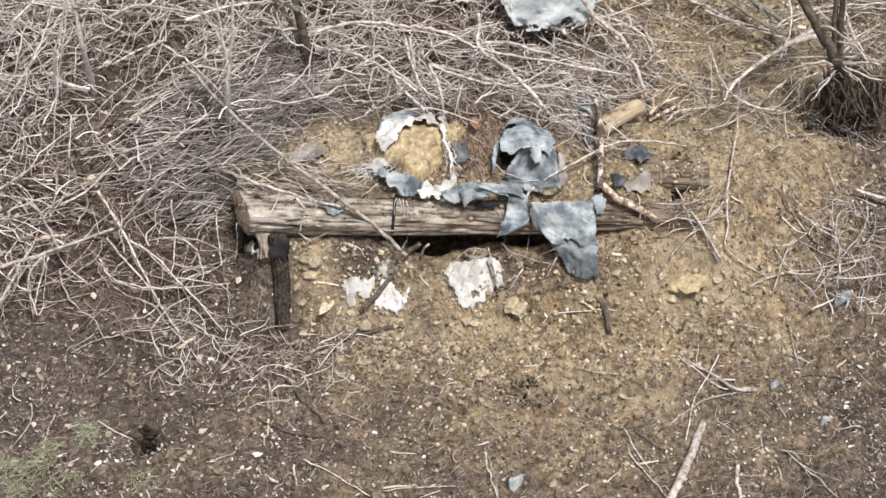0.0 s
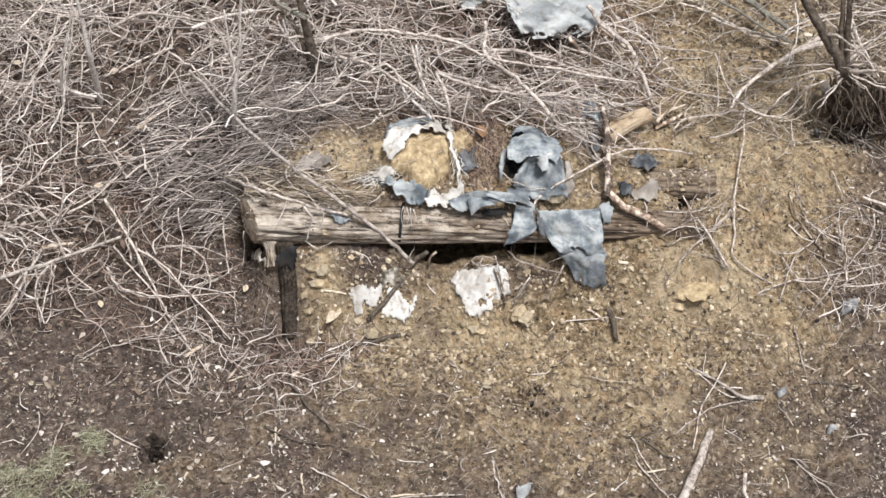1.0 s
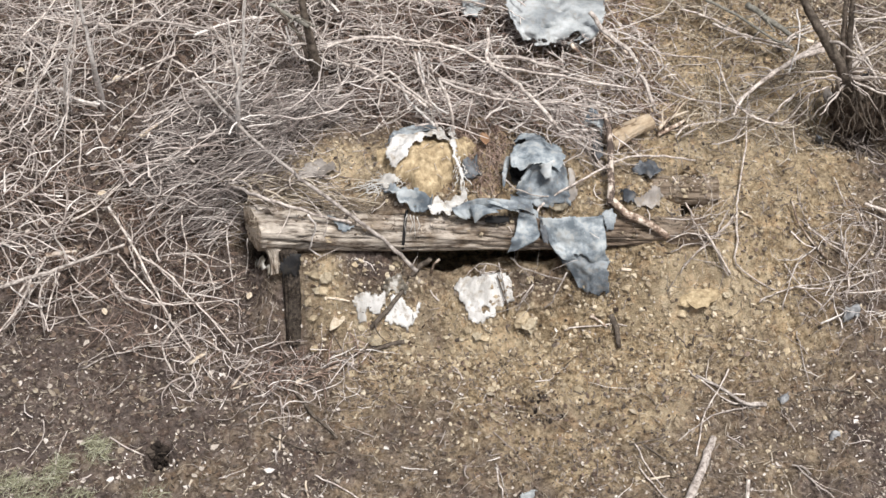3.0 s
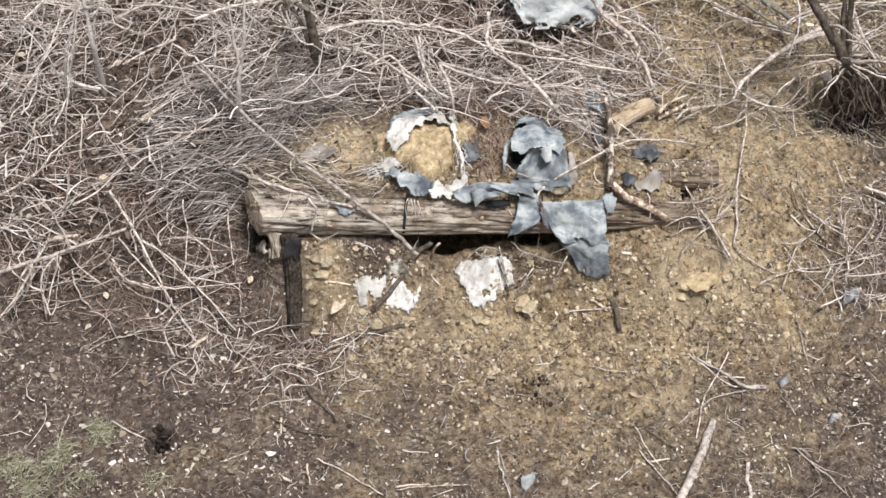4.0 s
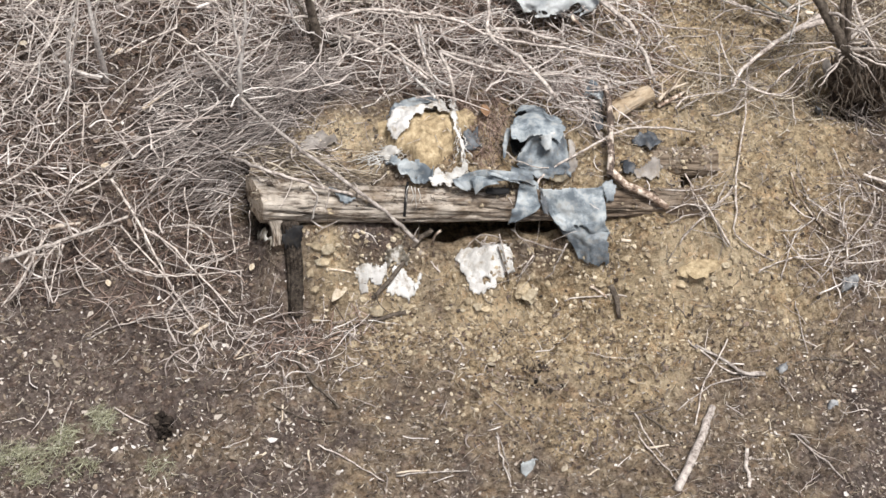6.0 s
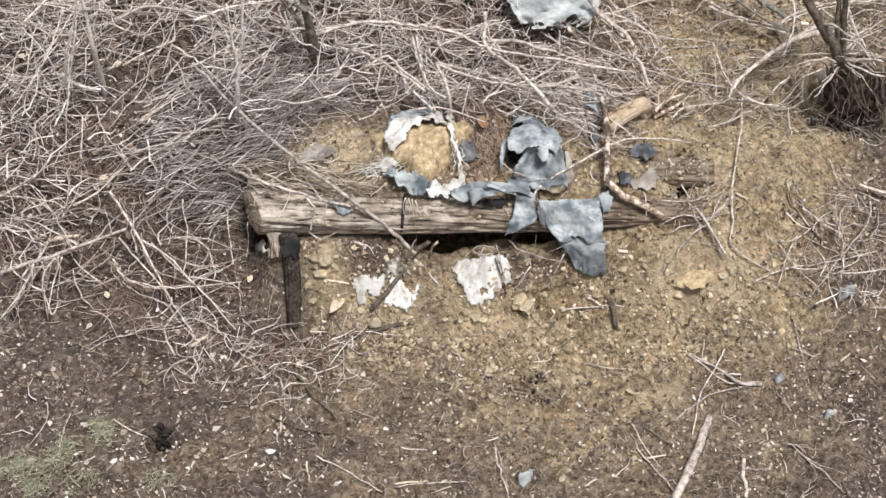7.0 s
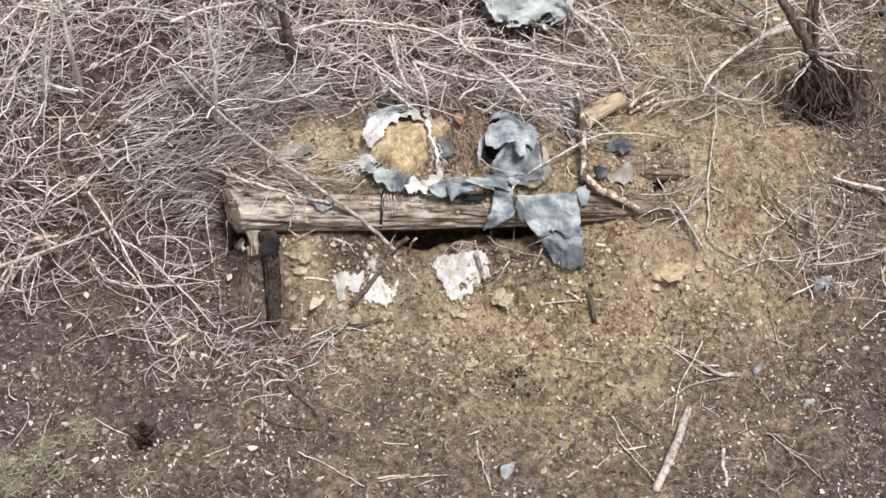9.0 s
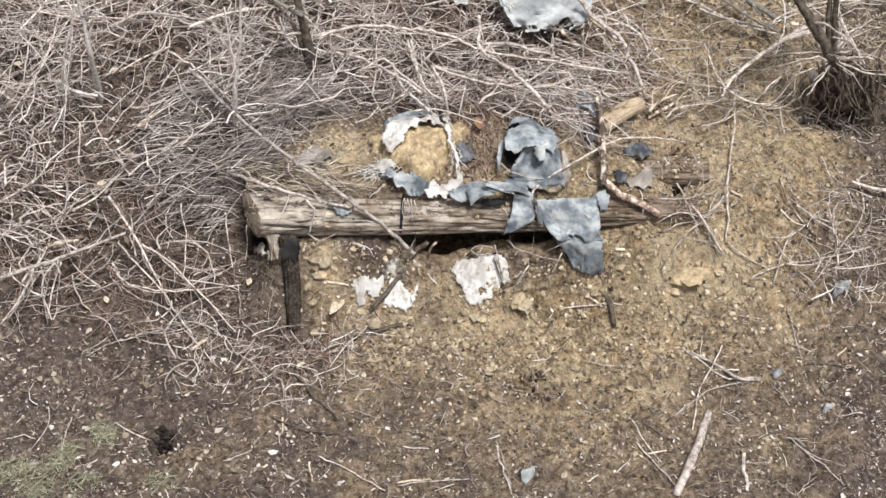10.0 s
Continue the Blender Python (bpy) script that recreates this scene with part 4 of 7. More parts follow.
# long pale branches over the log
branch([(-1.264, 0.749, 0.855), (-1.008, 0.499, 0.725), (-0.722, 0.104, 0.779), (-0.445, -0.075, 0.671), (-0.256, -0.113, 0.500), (-0.119, -0.190, 0.398)], 0.009, 0.010, "long pale dry branch fallen across the log", BRANCH, 5, 0.003, 4)
branch([(-1.073, 0.267, 0.562), (-0.850, -0.047, 0.745), (-0.651, -0.048, 0.658), (-0.433, -0.084, 0.616)], 0.009, 0.007, "thin pale branch lying along the log", BRANCH, 6, 0.003, 4)
branch([(-0.637, -0.118, 0.705), (-0.608, -0.118, 0.638), (-0.618, -0.118, 0.548), (-0.641, -0.118, 0.480), (-0.586, -0.118, 0.426)], 0.005, 0.0035, "short crooked whitish twig hanging on the log", PALE_BARK, 7)
branch([(-0.360, -0.088, 0.560), (-0.479, -0.099, 0.480), (-0.618, -0.142, 0.413)], 0.003, 0.002, "thin twig leaning against the log", BRANCH, 8)
branch([(0.447, -0.029, 0.603), (0.517, 0.047, 0.653), (0.712, 0.137, 0.721), (0.890, 0.287, 0.709), (1.069, 0.357, 0.671), (1.290, 0.456, 0.556)], 0.006, 0.005, "curved pale twig lying across the tarp", BRANCH, 9, 0.002, 3)
branch([(0.316, 0.078, 0.758), (0.360, 0.050, 0.724), (0.432, 0.039, 0.690), (0.521, 0.041, 0.680)], 0.0032, 0.0028, "thin pale twig on the tarp", BRANCH, 10)
# dark sticks on the front face
branch([(-0.050, -0.092, 0.384), (-0.126, -0.106, 0.319), (-0.231, -0.242, 0.237), (-0.344, -0.316, 0.133)], 0.013, 0.012, "dark damp stick lying against the clay face", TRUNK, 11, 0.003, 2)
branch([(-0.177, -0.343, 0.060), (-0.401, -0.385, 0.022), (-0.568, -0.453, -0.007), (-0.729, -0.552, -0.000)], 0.011, 0.008, "dark damp stick at the foot of the face", TRUNK, 12, 0.003, 2)
branch([(-0.512, -0.455, -0.004), (-0.620, -0.514, -0.001), (-0.715, -0.565, -0.007)], 0.010, 0.010, "pale split stick lying on the soil", PEELED, 13)
branch([(-0.715, -0.572, -0.020), (-0.641, -0.689, -0.054), (-0.496, -0.857, -0.065)], 0.012, 0.007, "dark rotten stick pressed into the soil", TRUNK, 14)
# bottom right sticks
branch([(1.303, -0.843, -0.074), (1.224, -1.036, -0.100), (1.095, -1.293, -0.145)], 0.019, 0.023, "thick pale barkless stick lying on the soil", BRANCH, 15, 0.002)
branch([(1.248, -0.516, 0.009), (1.398, -0.620, -0.007), (1.468, -0.681, -0.012), (1.575, -0.667, -0.037)], 0.006, 0.010, "pale forked twig lying on the soil", BRANCH, 16, 0.002, 3)
branch([(1.409, -0.499, 0.032), (1.319, -0.648, -0.017), (1.265, -0.734, -0.043), (1.210, -0.950, -0.080)], 0.004, 0.004, "thin grey twig on the soil", BRANCH, 17, 0.002, 2)
branch([(1.474, -0.692, -0.029), (1.308, -0.729, -0.049), (1.131, -0.869, -0.072)], 0.004, 0.003, "thin grey twig on the soil", BRANCH, 18, 0.002, 1)
branch([(0.903, -0.864, -0.090), (1.025, -0.853, -0.079), (1.086, -0.834, -0.076)], 0.006, 0.004, "short dark stick on the soil", TRUNK, 19)
branch([(0.968, -0.881, -0.079), (1.032, -0.936, -0.088), (1.101, -0.985, -0.099)], 0.005, 0.004, "short dark stick on the soil", TRUNK, 20)
branch([(0.933, -1.000, -0.103), (1.018, -1.117, -0.125), (1.099, -1.243, -0.134)], 0.004, 0.003, "thin pale twig on the soil", BRANCH, 21)
branch([(1.444, -1.064, -0.129), (1.436, -1.264, -0.150)], 0.010, 0.009, "grey stick lying on dark soil", BRANCH, 22)
branch([(1.727, -0.610, -0.019), (1.875, -0.581, -0.018), (2.040, -0.602, -0.028)], 0.007, 0.004, "dark thin stick on the soil", TRUNK, 23, 0.003, 2)
branch([(1.663, -0.978, -0.109), (1.758, -1.069, -0.122), (1.889, -1.246, -0.131)], 0.004, 0.003, "thin pale twig on dark soil", BRANCH, 24, 0.003, 4)
branch([(0.255, -1.007, -0.093), (0.284, -1.135, -0.103), (0.320, -1.284, -0.124)], 0.005, 0.004, "thin pale stalk on the soil", BRANCH, 26)
branch([(0.171, -0.684, -0.026), (0.407, -0.651, -0.072)], 0.004, 0.003, "straight pale stalk on the soil", BRANCH, 27)
branch([(-0.598, -1.033, -0.125), (-0.460, -1.125, -0.116), (-0.272, -1.236, -0.144)], 0.004, 0.003, "thin grey twig on the soil", BRANCH, 28, 0.003, 2)
# right side
branch([(1.456, 0.079, 0.530), (1.455, -0.036, 0.465), (1.448, -0.115, 0.378), (1.593, -0.142, 0.264), (1.655, -0.162, 0.244)], 0.006, 0.003, "pale bent stalk standing out of the clay", BRANCH, 29, 0.002)
branch([(1.602, 0.856, 0.604), (1.548, 0.512, 0.584), (1.472, 0.189, 0.563), (1.453, 0.066, 0.523)], 0.0042, 0.0045, "long pale stalk lying down the bank", BRANCH, 30, 0.002)
branch([(1.142, 0.222, 0.654), (1.221, 0.164, 0.509), (1.291, -0.069, 0.534), (1.422, -0.141, 0.334)], 0.004, 0.006, "thin pale twig with a frayed tip", BRANCH, 31, 0.002, 5)
branch([(1.761, 0.240, 0.472), (1.780, 0.142, 0.434), (1.867, 0.061, 0.335), (1.942, 0.023, 0.273)], 0.006, 0.004, "peeled thin stick lying on the bank", PEELED, 32, 0.002)
branch([(2.153, 0.296, 0.409), (2.263, 0.273, 0.380), (2.406, 0.231, 0.371)], 0.008, 0.010, "pale branch tip at the edge of the brush", BRANCH, 33, 0.002)
branch([(1.098, -0.095, 0.502), (1.193, -0.071, 0.544), (1.337, -0.055, 0.502), (1.445, 0.057, 0.531)], 0.003, 0.002, "thin arched twig by the log's end", BRANCH, 34, 0.002, 3)
# top centre arching branches
branch([(-0.618, 0.889, 0.929), (-0.417, 0.955, 0.951), (-0.155, 0.982, 0.921), (0.050, 0.957, 0.896), (0.254, 0.873, 0.850), (0.572, 0.794, 0.838), (0.867, 0.796, 0.771)], 0.009, 0.006, "long arching grey branch over the brush", BRANCH, 35, 0.004, 8)
branch([(0.243, 1.094, 0.904), (0.248, 0.873, 0.850), (0.388, 0.589, 0.926), (0.508, 0.403, 0.913), (0.561, 0.323, 0.889)], 0.009, 0.011, "thick grey branch pointing at the tarp", BRANCH, 36, 0.003, 3)
branch([(-0.008, 0.654, 0.918), (0.189, 0.518, 0.928), (0.414, 0.496, 0.899), (0.637, 0.470, 0.913), (0.971, 0.588, 0.708)], 0.008, 0.004, "grey branch lying over the brush", BRANCH, 37, 0.003, 5)
branch([(-0.141, 0.943, 0.870), (-0.099, 0.625, 0.934), (-0.051, 0.505, 0.885)], 0.008, 0.006, "pale broken branch standing in the brush", BRANCH, 38, 0.002, 1)
branch([(-0.014, 0.644, 0.919), (0.048, 0.444, 0.898), (0.054, 0.439, 0.738), (0.053, 0.272, 0.733)], 0.008, 0.008, "pale forked branch reaching the sandbag", BRANCH, 39, 0.002)
branch([(0.051, 0.444, 0.898), (0.119, 0.534, 0.898), (0.189, 0.560, 0.931)], 0.006, 0.004, "short pale fork of a branch", BRANCH, 40, 0.002)
branch([(0.783, 1.231, 0.913), (0.885, 1.125, 0.844), (0.999, 1.013, 0.799), (1.035, 0.883, 0.769), (1.108, 0.750, 0.632)], 0.014, 0.010, "knobbly pale branch on the bank", BRANCH, 41, 0.005, 5)
branch([(0.641, 0.998, 0.829), (0.933, 0.903, 0.772), (1.182, 0.907, 0.639), (1.423, 0.881, 0.583)], 0.006, 0.003, "thin pale twig over the brush", BRANCH, 42, 0.003, 4)
branch([(0.676, 1.084, 0.819), (0.763, 1.009, 0.765)], 0.011, 0.008, "short pale broken stick", PEELED, 43)
branch([(1.108, 0.581, 0.620), (1.202, 0.649, 0.621), (1.274, 0.741, 0.583)], 0.013, 0.007, "pale splintered stick end on the clay", PEELED, 44, 0.003, 3)
branch([(-0.374, 0.567, 0.961), (-0.261, 0.594, 1.011), (-0.177, 0.532, 0.970), (-0.065, 0.501, 0.888), (0.020, 0.573, 0.720)], 0.007, 0.005, "grey branch crossing the brush", BRANCH, 45, 0.004, 4)
# left
branch([(-2.175, -0.227, 0.309), (-2.009, -0.185, 0.346), (-1.821, -0.120, 0.372), (-1.564, -0.023, 0.415)], 0.012, 0.007, "pale grey branch with many side twigs", BRANCH, 46, 0.003, 12)
branch([(-2.011, -0.183, 0.337), (-2.062, -0.295, 0.252), (-2.146, -0.460, 0.225)], 0.008, 0.004, "pale side branch on the brush", BRANCH, 47, 0.003, 5)
branch([(-1.903, -0.155, 0.348), (-1.969, -0.242, 0.277), (-1.964, -0.315, 0.071)], 0.006, 0.003, "pale side branch on the brush", BRANCH, 48, 0.003, 4)
branch([(-1.661, 0.152, 0.502), (-1.494, -0.062, 0.375), (-1.360, -0.231, 0.146), (-1.210, -0.429, 0.029)], 0.007, 0.004, "long thin reddish twig over the brush", BRANCH, 49, 0.003, 4)
branch([(-1.477, -0.074, 0.386), (-1.290, -0.192, 0.306), (-1.018, -0.373, 0.051)], 0.006, 0.003, "long thin pale twig over the brush", BRANCH, 50, 0.003, 4)
branch([(-1.627, -0.154, 0.327), (-1.537, -0.251, 0.279), (-1.314, -0.279, 0.256), (-1.001, -0.142, 0.156)], 0.005, 0.003, "thin arched twig over the brush", BRANCH, 51, 0.003, 4)
branch([(-1.949, -0.083, 0.394), (-1.797, -0.064, 0.407)], 0.014, 0.008, "short pale broken stick in the brush", PEELED, 52)
branch([(-1.161, -0.379, 0.017), (-1.251, -0.447, -0.001)], 0.010, 0.009, "short pale wood splinter on the soil", CHIP, 53, 0.001)
branch([(-1.487, 0.715, 0.574), (-1.560, 0.658, 0.545)], 0.012, 0.010, "pale wood splinter in the brush", CHIP, 54, 0.001)
branch([(-1.763, -0.489, 0.013), (-1.634, -0.405, 0.024), (-1.466, -0.373, 0.051), (-1.218, -0.315, 0.071)], 0.004, 0.003, "thin pale twig on dark soil", BRANCH, 55, 0.003, 3)

# branches lying uppermost on the brush and the bank
branch([(-1.974, 0.824, 0.733), (-1.917, 0.778, 0.717), (-1.863, 0.744, 0.707), (-1.755, 0.709, 0.713)], 0.011, 0.007, "whitish root end lying on the brush", PALE_BARK, 500, 0.003, 3)
branch([(-2.161, 1.302, 0.832), (-2.009, 1.290, 0.826), (-1.882, 1.255, 0.829), (-1.760, 1.222, 0.809)], 0.007, 0.004, "pale crooked stem lying on the brush", BRANCH, 501, 0.003, 5)
branch([(-1.696, 0.515, 0.619), (-1.617, 0.616, 0.670), (-1.534, 0.771, 0.694), (-1.521, 0.971, 0.723), (-1.419, 1.075, 0.748)], 0.004, 0.003, "thin pale stem lying on the brush", BRANCH, 502, 0.003, 4)
branch([(-2.269, 0.825, 0.724), (-2.136, 0.814, 0.715), (-1.994, 0.840, 0.720), (-1.867, 0.854, 0.702)], 0.005, 0.003, "pale straight twig on the brush", BRANCH, 503, 0.003, 4)
branch([(-2.138, 0.546, 0.670), (-2.084, 0.681, 0.709), (-2.089, 0.834, 0.754), (-2.020, 1.036, 0.766)], 0.005, 0.003, "whitish crooked twig on the brush", PALE_BARK, 504, 0.003, 5)
branch([(-1.972, 0.482, 0.650), (-1.911, 0.616, 0.725), (-1.941, 0.887, 0.787), (-1.947, 1.132, 0.823)], 0.005, 0.003, "whitish upright twig on the brush", PALE_BARK, 505, 0.003, 5)
branch([(-1.945, 1.271, 0.832), (-2.010, 1.093, 0.797), (-2.073, 0.927, 0.775), (-2.147, 0.842, 0.766)], 0.005, 0.003, "pinkish dry twig on the brush", BRANCH, 506, 0.003, 5)
branch([(-1.403, 0.982, 0.788), (-1.257, 0.852, 0.778), (-1.172, 0.770, 0.750), (-1.042, 0.604, 0.735)], 0.005, 0.005, "pale straight twig crossing the sapling", BRANCH, 507, 0.003, 2)
branch([(-1.213, 0.758, 0.821), (-1.095, 0.733, 0.827), (-0.955, 0.632, 0.841)], 0.005, 0.003, "pale side twig of the sapling", PALE_BARK, 508, 0.003, 3)
branch([(-0.892, 1.110, 1.055), (-0.801, 1.046, 1.038), (-0.680, 0.955, 1.025)], 0.013, 0.011, "grey bent branch against the young tree", MOSSY, 509, 0.003, 4)
branch([(-0.822, 1.181, 0.861), (-0.786, 1.053, 0.828), (-0.720, 0.946, 0.824), (-0.667, 0.936, 0.825)], 0.005, 0.004, "whitish peeled twig by the young tree", PALE_BARK, 510, 0.003, 2)
branch([(-0.463, 0.818, 0.676), (-0.407, 0.549, 0.785), (-0.320, 0.504, 0.799), (-0.234, 0.487, 0.820), (-0.214, 0.584, 0.814), (-0.240, 0.857, 0.702)], 0.004, 0.003, "thin pale twig bent into a loop", BRANCH, 511, 0.003, 2)
branch([(-0.217, 0.899, 0.698), (-0.157, 0.586, 0.824), (-0.093, 0.493, 0.827), (-0.036, 0.378, 0.844)], 0.008, 0.006, "pale root-like branch above the sandbag", PALE_BARK, 512, 0.003, 2)
branch([(-0.122, 1.104, 0.757), (-0.097, 0.930, 0.727), (-0.066, 0.591, 0.846), (0.028, 0.442, 0.871)], 0.007, 0.005, "whitish broken branch standing in the brush", PALE_BARK, 513, 0.003, 2)
branch([(-0.522, 1.018, 0.740), (-0.373, 0.978, 0.719), (-0.214, 0.645, 0.874), (-0.048, 0.502, 0.844)], 0.009, 0.007, "thick grey branch across the brush", BRANCH, 514, 0.003, 4)
branch([(-0.498, 1.194, 0.787), (-0.257, 1.135, 0.786), (-0.047, 1.095, 0.794), (0.160, 1.036, 0.794)], 0.005, 0.003, "thin strand beside the arching branch", BRANCH, 515, 0.003, 4)
branch([(-0.023, 0.894, 0.740), (0.158, 0.783, 0.768), (0.368, 0.591, 0.853)], 0.009, 0.007, "thick grey branch across the brush", BRANCH, 516, 0.003, 4)
branch([(0.250, 1.044, 0.762), (0.427, 1.028, 0.763), (0.603, 0.972, 0.744), (0.778, 0.903, 0.722), (0.888, 0.824, 0.744)], 0.011, 0.006, "long grey branch lying across the brush", BRANCH, 517, 0.003, 5)
branch([(0.242, 0.648, 0.837), (0.413, 0.621, 0.808), (0.582, 0.602, 0.823), (0.725, 0.629, 0.845)], 0.007, 0.005, "pale branch with a broken end", BRANCH, 518, 0.003, 3)
branch([(0.586, 0.641, 0.792), (0.750, 0.535, 0.797), (0.881, 0.508, 0.768)], 0.005, 0.004, "thin pale twig over the stalks", BRANCH, 519, 0.003, 3)
branch([(0.652, 1.415, 0.791), (0.829, 1.295, 0.766), (0.942, 1.165, 0.746), (1.022, 1.088, 0.727)], 0.014, 0.009, "thick pale branch end with torn bark", PEELED, 520, 0.003, 3)
branch([(0.895, 1.538, 0.756), (0.966, 1.377, 0.714), (1.044, 1.189, 0.703), (1.116, 1.028, 0.675)], 0.005, 0.004, "thin pale stem on the bank", BRANCH, 521, 0.003, 3)
branch([(1.120, 1.025, 0.632), (1.253, 0.869, 0.642), (1.546, 0.827, 0.615)], 0.005, 0.003, "pale twig stretched over the bank", BRANCH, 522, 0.003, 6)
branch([(0.743, 0.557, 0.758), (0.812, 0.571, 0.761), (0.932, 0.630, 0.736), (1.124, 0.775, 0.664)], 0.004, 0.003, "thin pale twig over the bank", BRANCH, 523, 0.003, 5)
branch([(1.193, 0.552, 0.629), (1.262, 0.623, 0.649), (1.443, 0.702, 0.611), (1.535, 0.744, 0.615)], 0.005, 0.003, "pale crooked twig on the bank", BRANCH, 524, 0.003, 6)
branch([(1.103, 0.567, 0.684), (1.191, 0.692, 0.649), (1.277, 0.757, 0.633)], 0.01, 0.005, "splintered pale stick on the bank", CHIP, 525, 0.003, 4)
branch([(0.439, 1.389, 0.735), (0.488, 1.487, 0.747), (0.513, 1.573, 0.761)], 0.005, 0.004, "thin pale twig across the grey tarp", BRANCH, 526, 0.003, 0)
branch([(0.314, 1.206, 0.704), (0.377, 1.324, 0.729), (0.528, 1.331, 0.747), (0.583, 1.312, 0.731)], 0.004, 0.003, "thin pale twig across the grey tarp", BRANCH, 527, 0.003, 3)
branch([(0.669, 1.079, 0.718), (0.633, 1.263, 0.730), (0.713, 1.383, 0.769), (0.873, 1.500, 0.768)], 0.004, 0.003, "thin pale twig across the grey tarp", BRANCH, 528, 0.003, 4)
branch([(1.665, 1.494, 0.781), (1.751, 1.365, 0.783), (1.892, 1.247, 0.735)], 0.019, 0.012, "grey-green mossy branch behind the shrub", MOSSY, 529, 0.003, 4)
branch([(1.431, 1.552, 0.784), (1.602, 1.414, 0.763), (1.761, 1.235, 0.752), (1.878, 1.179, 0.719)], 0.009, 0.006, "grey mossy stem on the bank", MOSSY, 530, 0.003, 6)
branch([(1.985, 0.997, 0.847), (1.868, 0.973, 0.821), (1.704, 0.844, 0.810), (1.544, 0.694, 0.780), (1.465, 0.535, 0.791)], 0.015, 0.007, "thick pale branch reaching from the shrub", BRANCH, 531, 0.003, 6)
branch([(1.741, 0.893, 0.974), (1.843, 0.972, 0.987), (1.982, 0.998, 1.018), (2.096, 1.006, 1.037), (2.311, 1.009, 1.046)], 0.006, 0.004, "long pale twig crossing the shrub", BRANCH, 532, 0.003, 3)
branch([(2.143, 1.081, 0.937), (2.189, 0.961, 0.852), (2.263, 0.937, 0.739), (2.363, 0.888, 0.598)], 0.006, 0.004, "pale drooping twig beside the shrub", BRANCH, 533, 0.003, 4)
branch([(1.470, 1.128, 0.681), (1.497, 0.910, 0.662), (1.534, 0.774, 0.658), (1.613, 0.669, 0.660), (1.752, 0.650, 0.646), (1.872, 0.808, 0.624), (1.969, 0.943, 0.667)], 0.005, 0.003, "long arched twig below the shrub", BRANCH, 534, 0.003, 3)
branch([(1.884, 1.289, 0.896), (1.869, 1.048, 0.889), (1.813, 0.908, 0.848), (1.781, 0.802, 0.842)], 0.005, 0.003, "whitish twig before the shrub", PALE_BARK, 535, 0.003, 2)
branch([(1.310, 1.528, 0.734), (1.496, 1.450, 0.707), (1.686, 1.287, 0.691), (1.891, 1.219, 0.674)], 0.005, 0.004, "pale twig stretched over the bank", BRANCH, 536, 0.003, 6)
branch([(1.455, 1.235, 0.684), (1.571, 1.303, 0.701), (1.742, 1.273, 0.709), (1.889, 1.252, 0.679)], 0.004, 0.003, "pale twig stretched over the bank", BRANCH, 537, 0.003, 6)
branch([(1.227, 0.579, 0.607), (1.385, 0.700, 0.605), (1.539, 0.753, 0.592), (1.681, 0.726, 0.603)], 0.005, 0.003, "pale crooked twig on the bank", BRANCH, 538, 0.003, 6)
branch([(1.378, 0.511, 0.611), (1.484, 0.556, 0.611), (1.560, 0.663, 0.617), (1.607, 0.810, 0.629)], 0.005, 0.003, "pale crooked twig on the bank", BRANCH, 539, 0.003, 5)
branch([(1.828, 0.741, 0.572), (1.816, 0.613, 0.564), (1.816, 0.521, 0.547)], 0.004, 0.003, "thin stalk standing on the bank", BRANCH, 540, 0.003, 0)
branch([(1.688, 0.730, 0.596), (1.719, 0.664, 0.578), (1.739, 0.572, 0.576)], 0.004, 0.003, "thin stalk on the bank", BRANCH, 541, 0.003, 2)
branch([(-1.900, -0.073, 0.268), (-1.936, -0.179, 0.195), (-1.951, -0.327, 0.122)], 0.005, 0.003, "pale side twig hanging from a fallen branch", BRANCH, 560, 0.003, 3)
branch([(-1.998, -0.100, 0.244), (-2.066, -0.238, 0.195), (-2.156, -0.337, 0.133)], 0.006, 0.003, "pale side twig hanging from a fallen branch", BRANCH, 561, 0.003, 4)
branch([(-1.852, -0.090, 0.194), (-1.818, -0.190, 0.126), (-1.743, -0.261, 0.086)], 0.004, 0.003, "short bent twig over dark soil", BRANCH, 562, 0.003, 1)
branch([(-1.632, -0.102, 0.238), (-1.556, -0.179, 0.195), (-1.386, -0.209, 0.178), (-1.246, -0.182, 0.199), (-1.092, -0.125, 0.221)], 0.004, 0.003, "thin arched twig over the brush", BRANCH, 563, 0.003, 3)
branch([(-1.464, 0.016, 0.281), (-1.276, -0.154, 0.210), (-1.070, -0.328, 0.124)], 0.004, 0.003, "thin straight reddish twig over the brush", BRANCH, 564, 0.003, 2)
branch([(-1.627, 0.030, 0.306), (-1.534, -0.069, 0.265), (-1.382, -0.225, 0.194)], 0.005, 0.004, "pale twig lying on the brush", BRANCH, 565, 0.003, 2)
branch([(-1.013, -0.147, 0.163), (-0.996, -0.306, 0.101)], 0.004, 0.003, "thin upright stalk at the foot of the brush", BRANCH, 566, 0.003, 0)
branch([(-1.306, 0.183, 0.416), (-1.275, 0.002, 0.334), (-1.282, -0.178, 0.235)], 0.004, 0.003, "thin upright twig before the brushwood", BRANCH, 567, 0.003, 1)
branch([(-1.367, -0.050, 0.266), (-1.252, -0.098, 0.235), (-1.103, -0.136, 0.217)], 0.004, 0.003, "thin pale twig over dark soil", BRANCH, 568, 0.003, 2)
branch([(-1.075, 0.137, 0.401), (-1.061, 0.009, 0.327), (-1.035, -0.127, 0.263)], 0.004, 0.003, "thin bent twig before the log's end", BRANCH, 569, 0.003, 1)
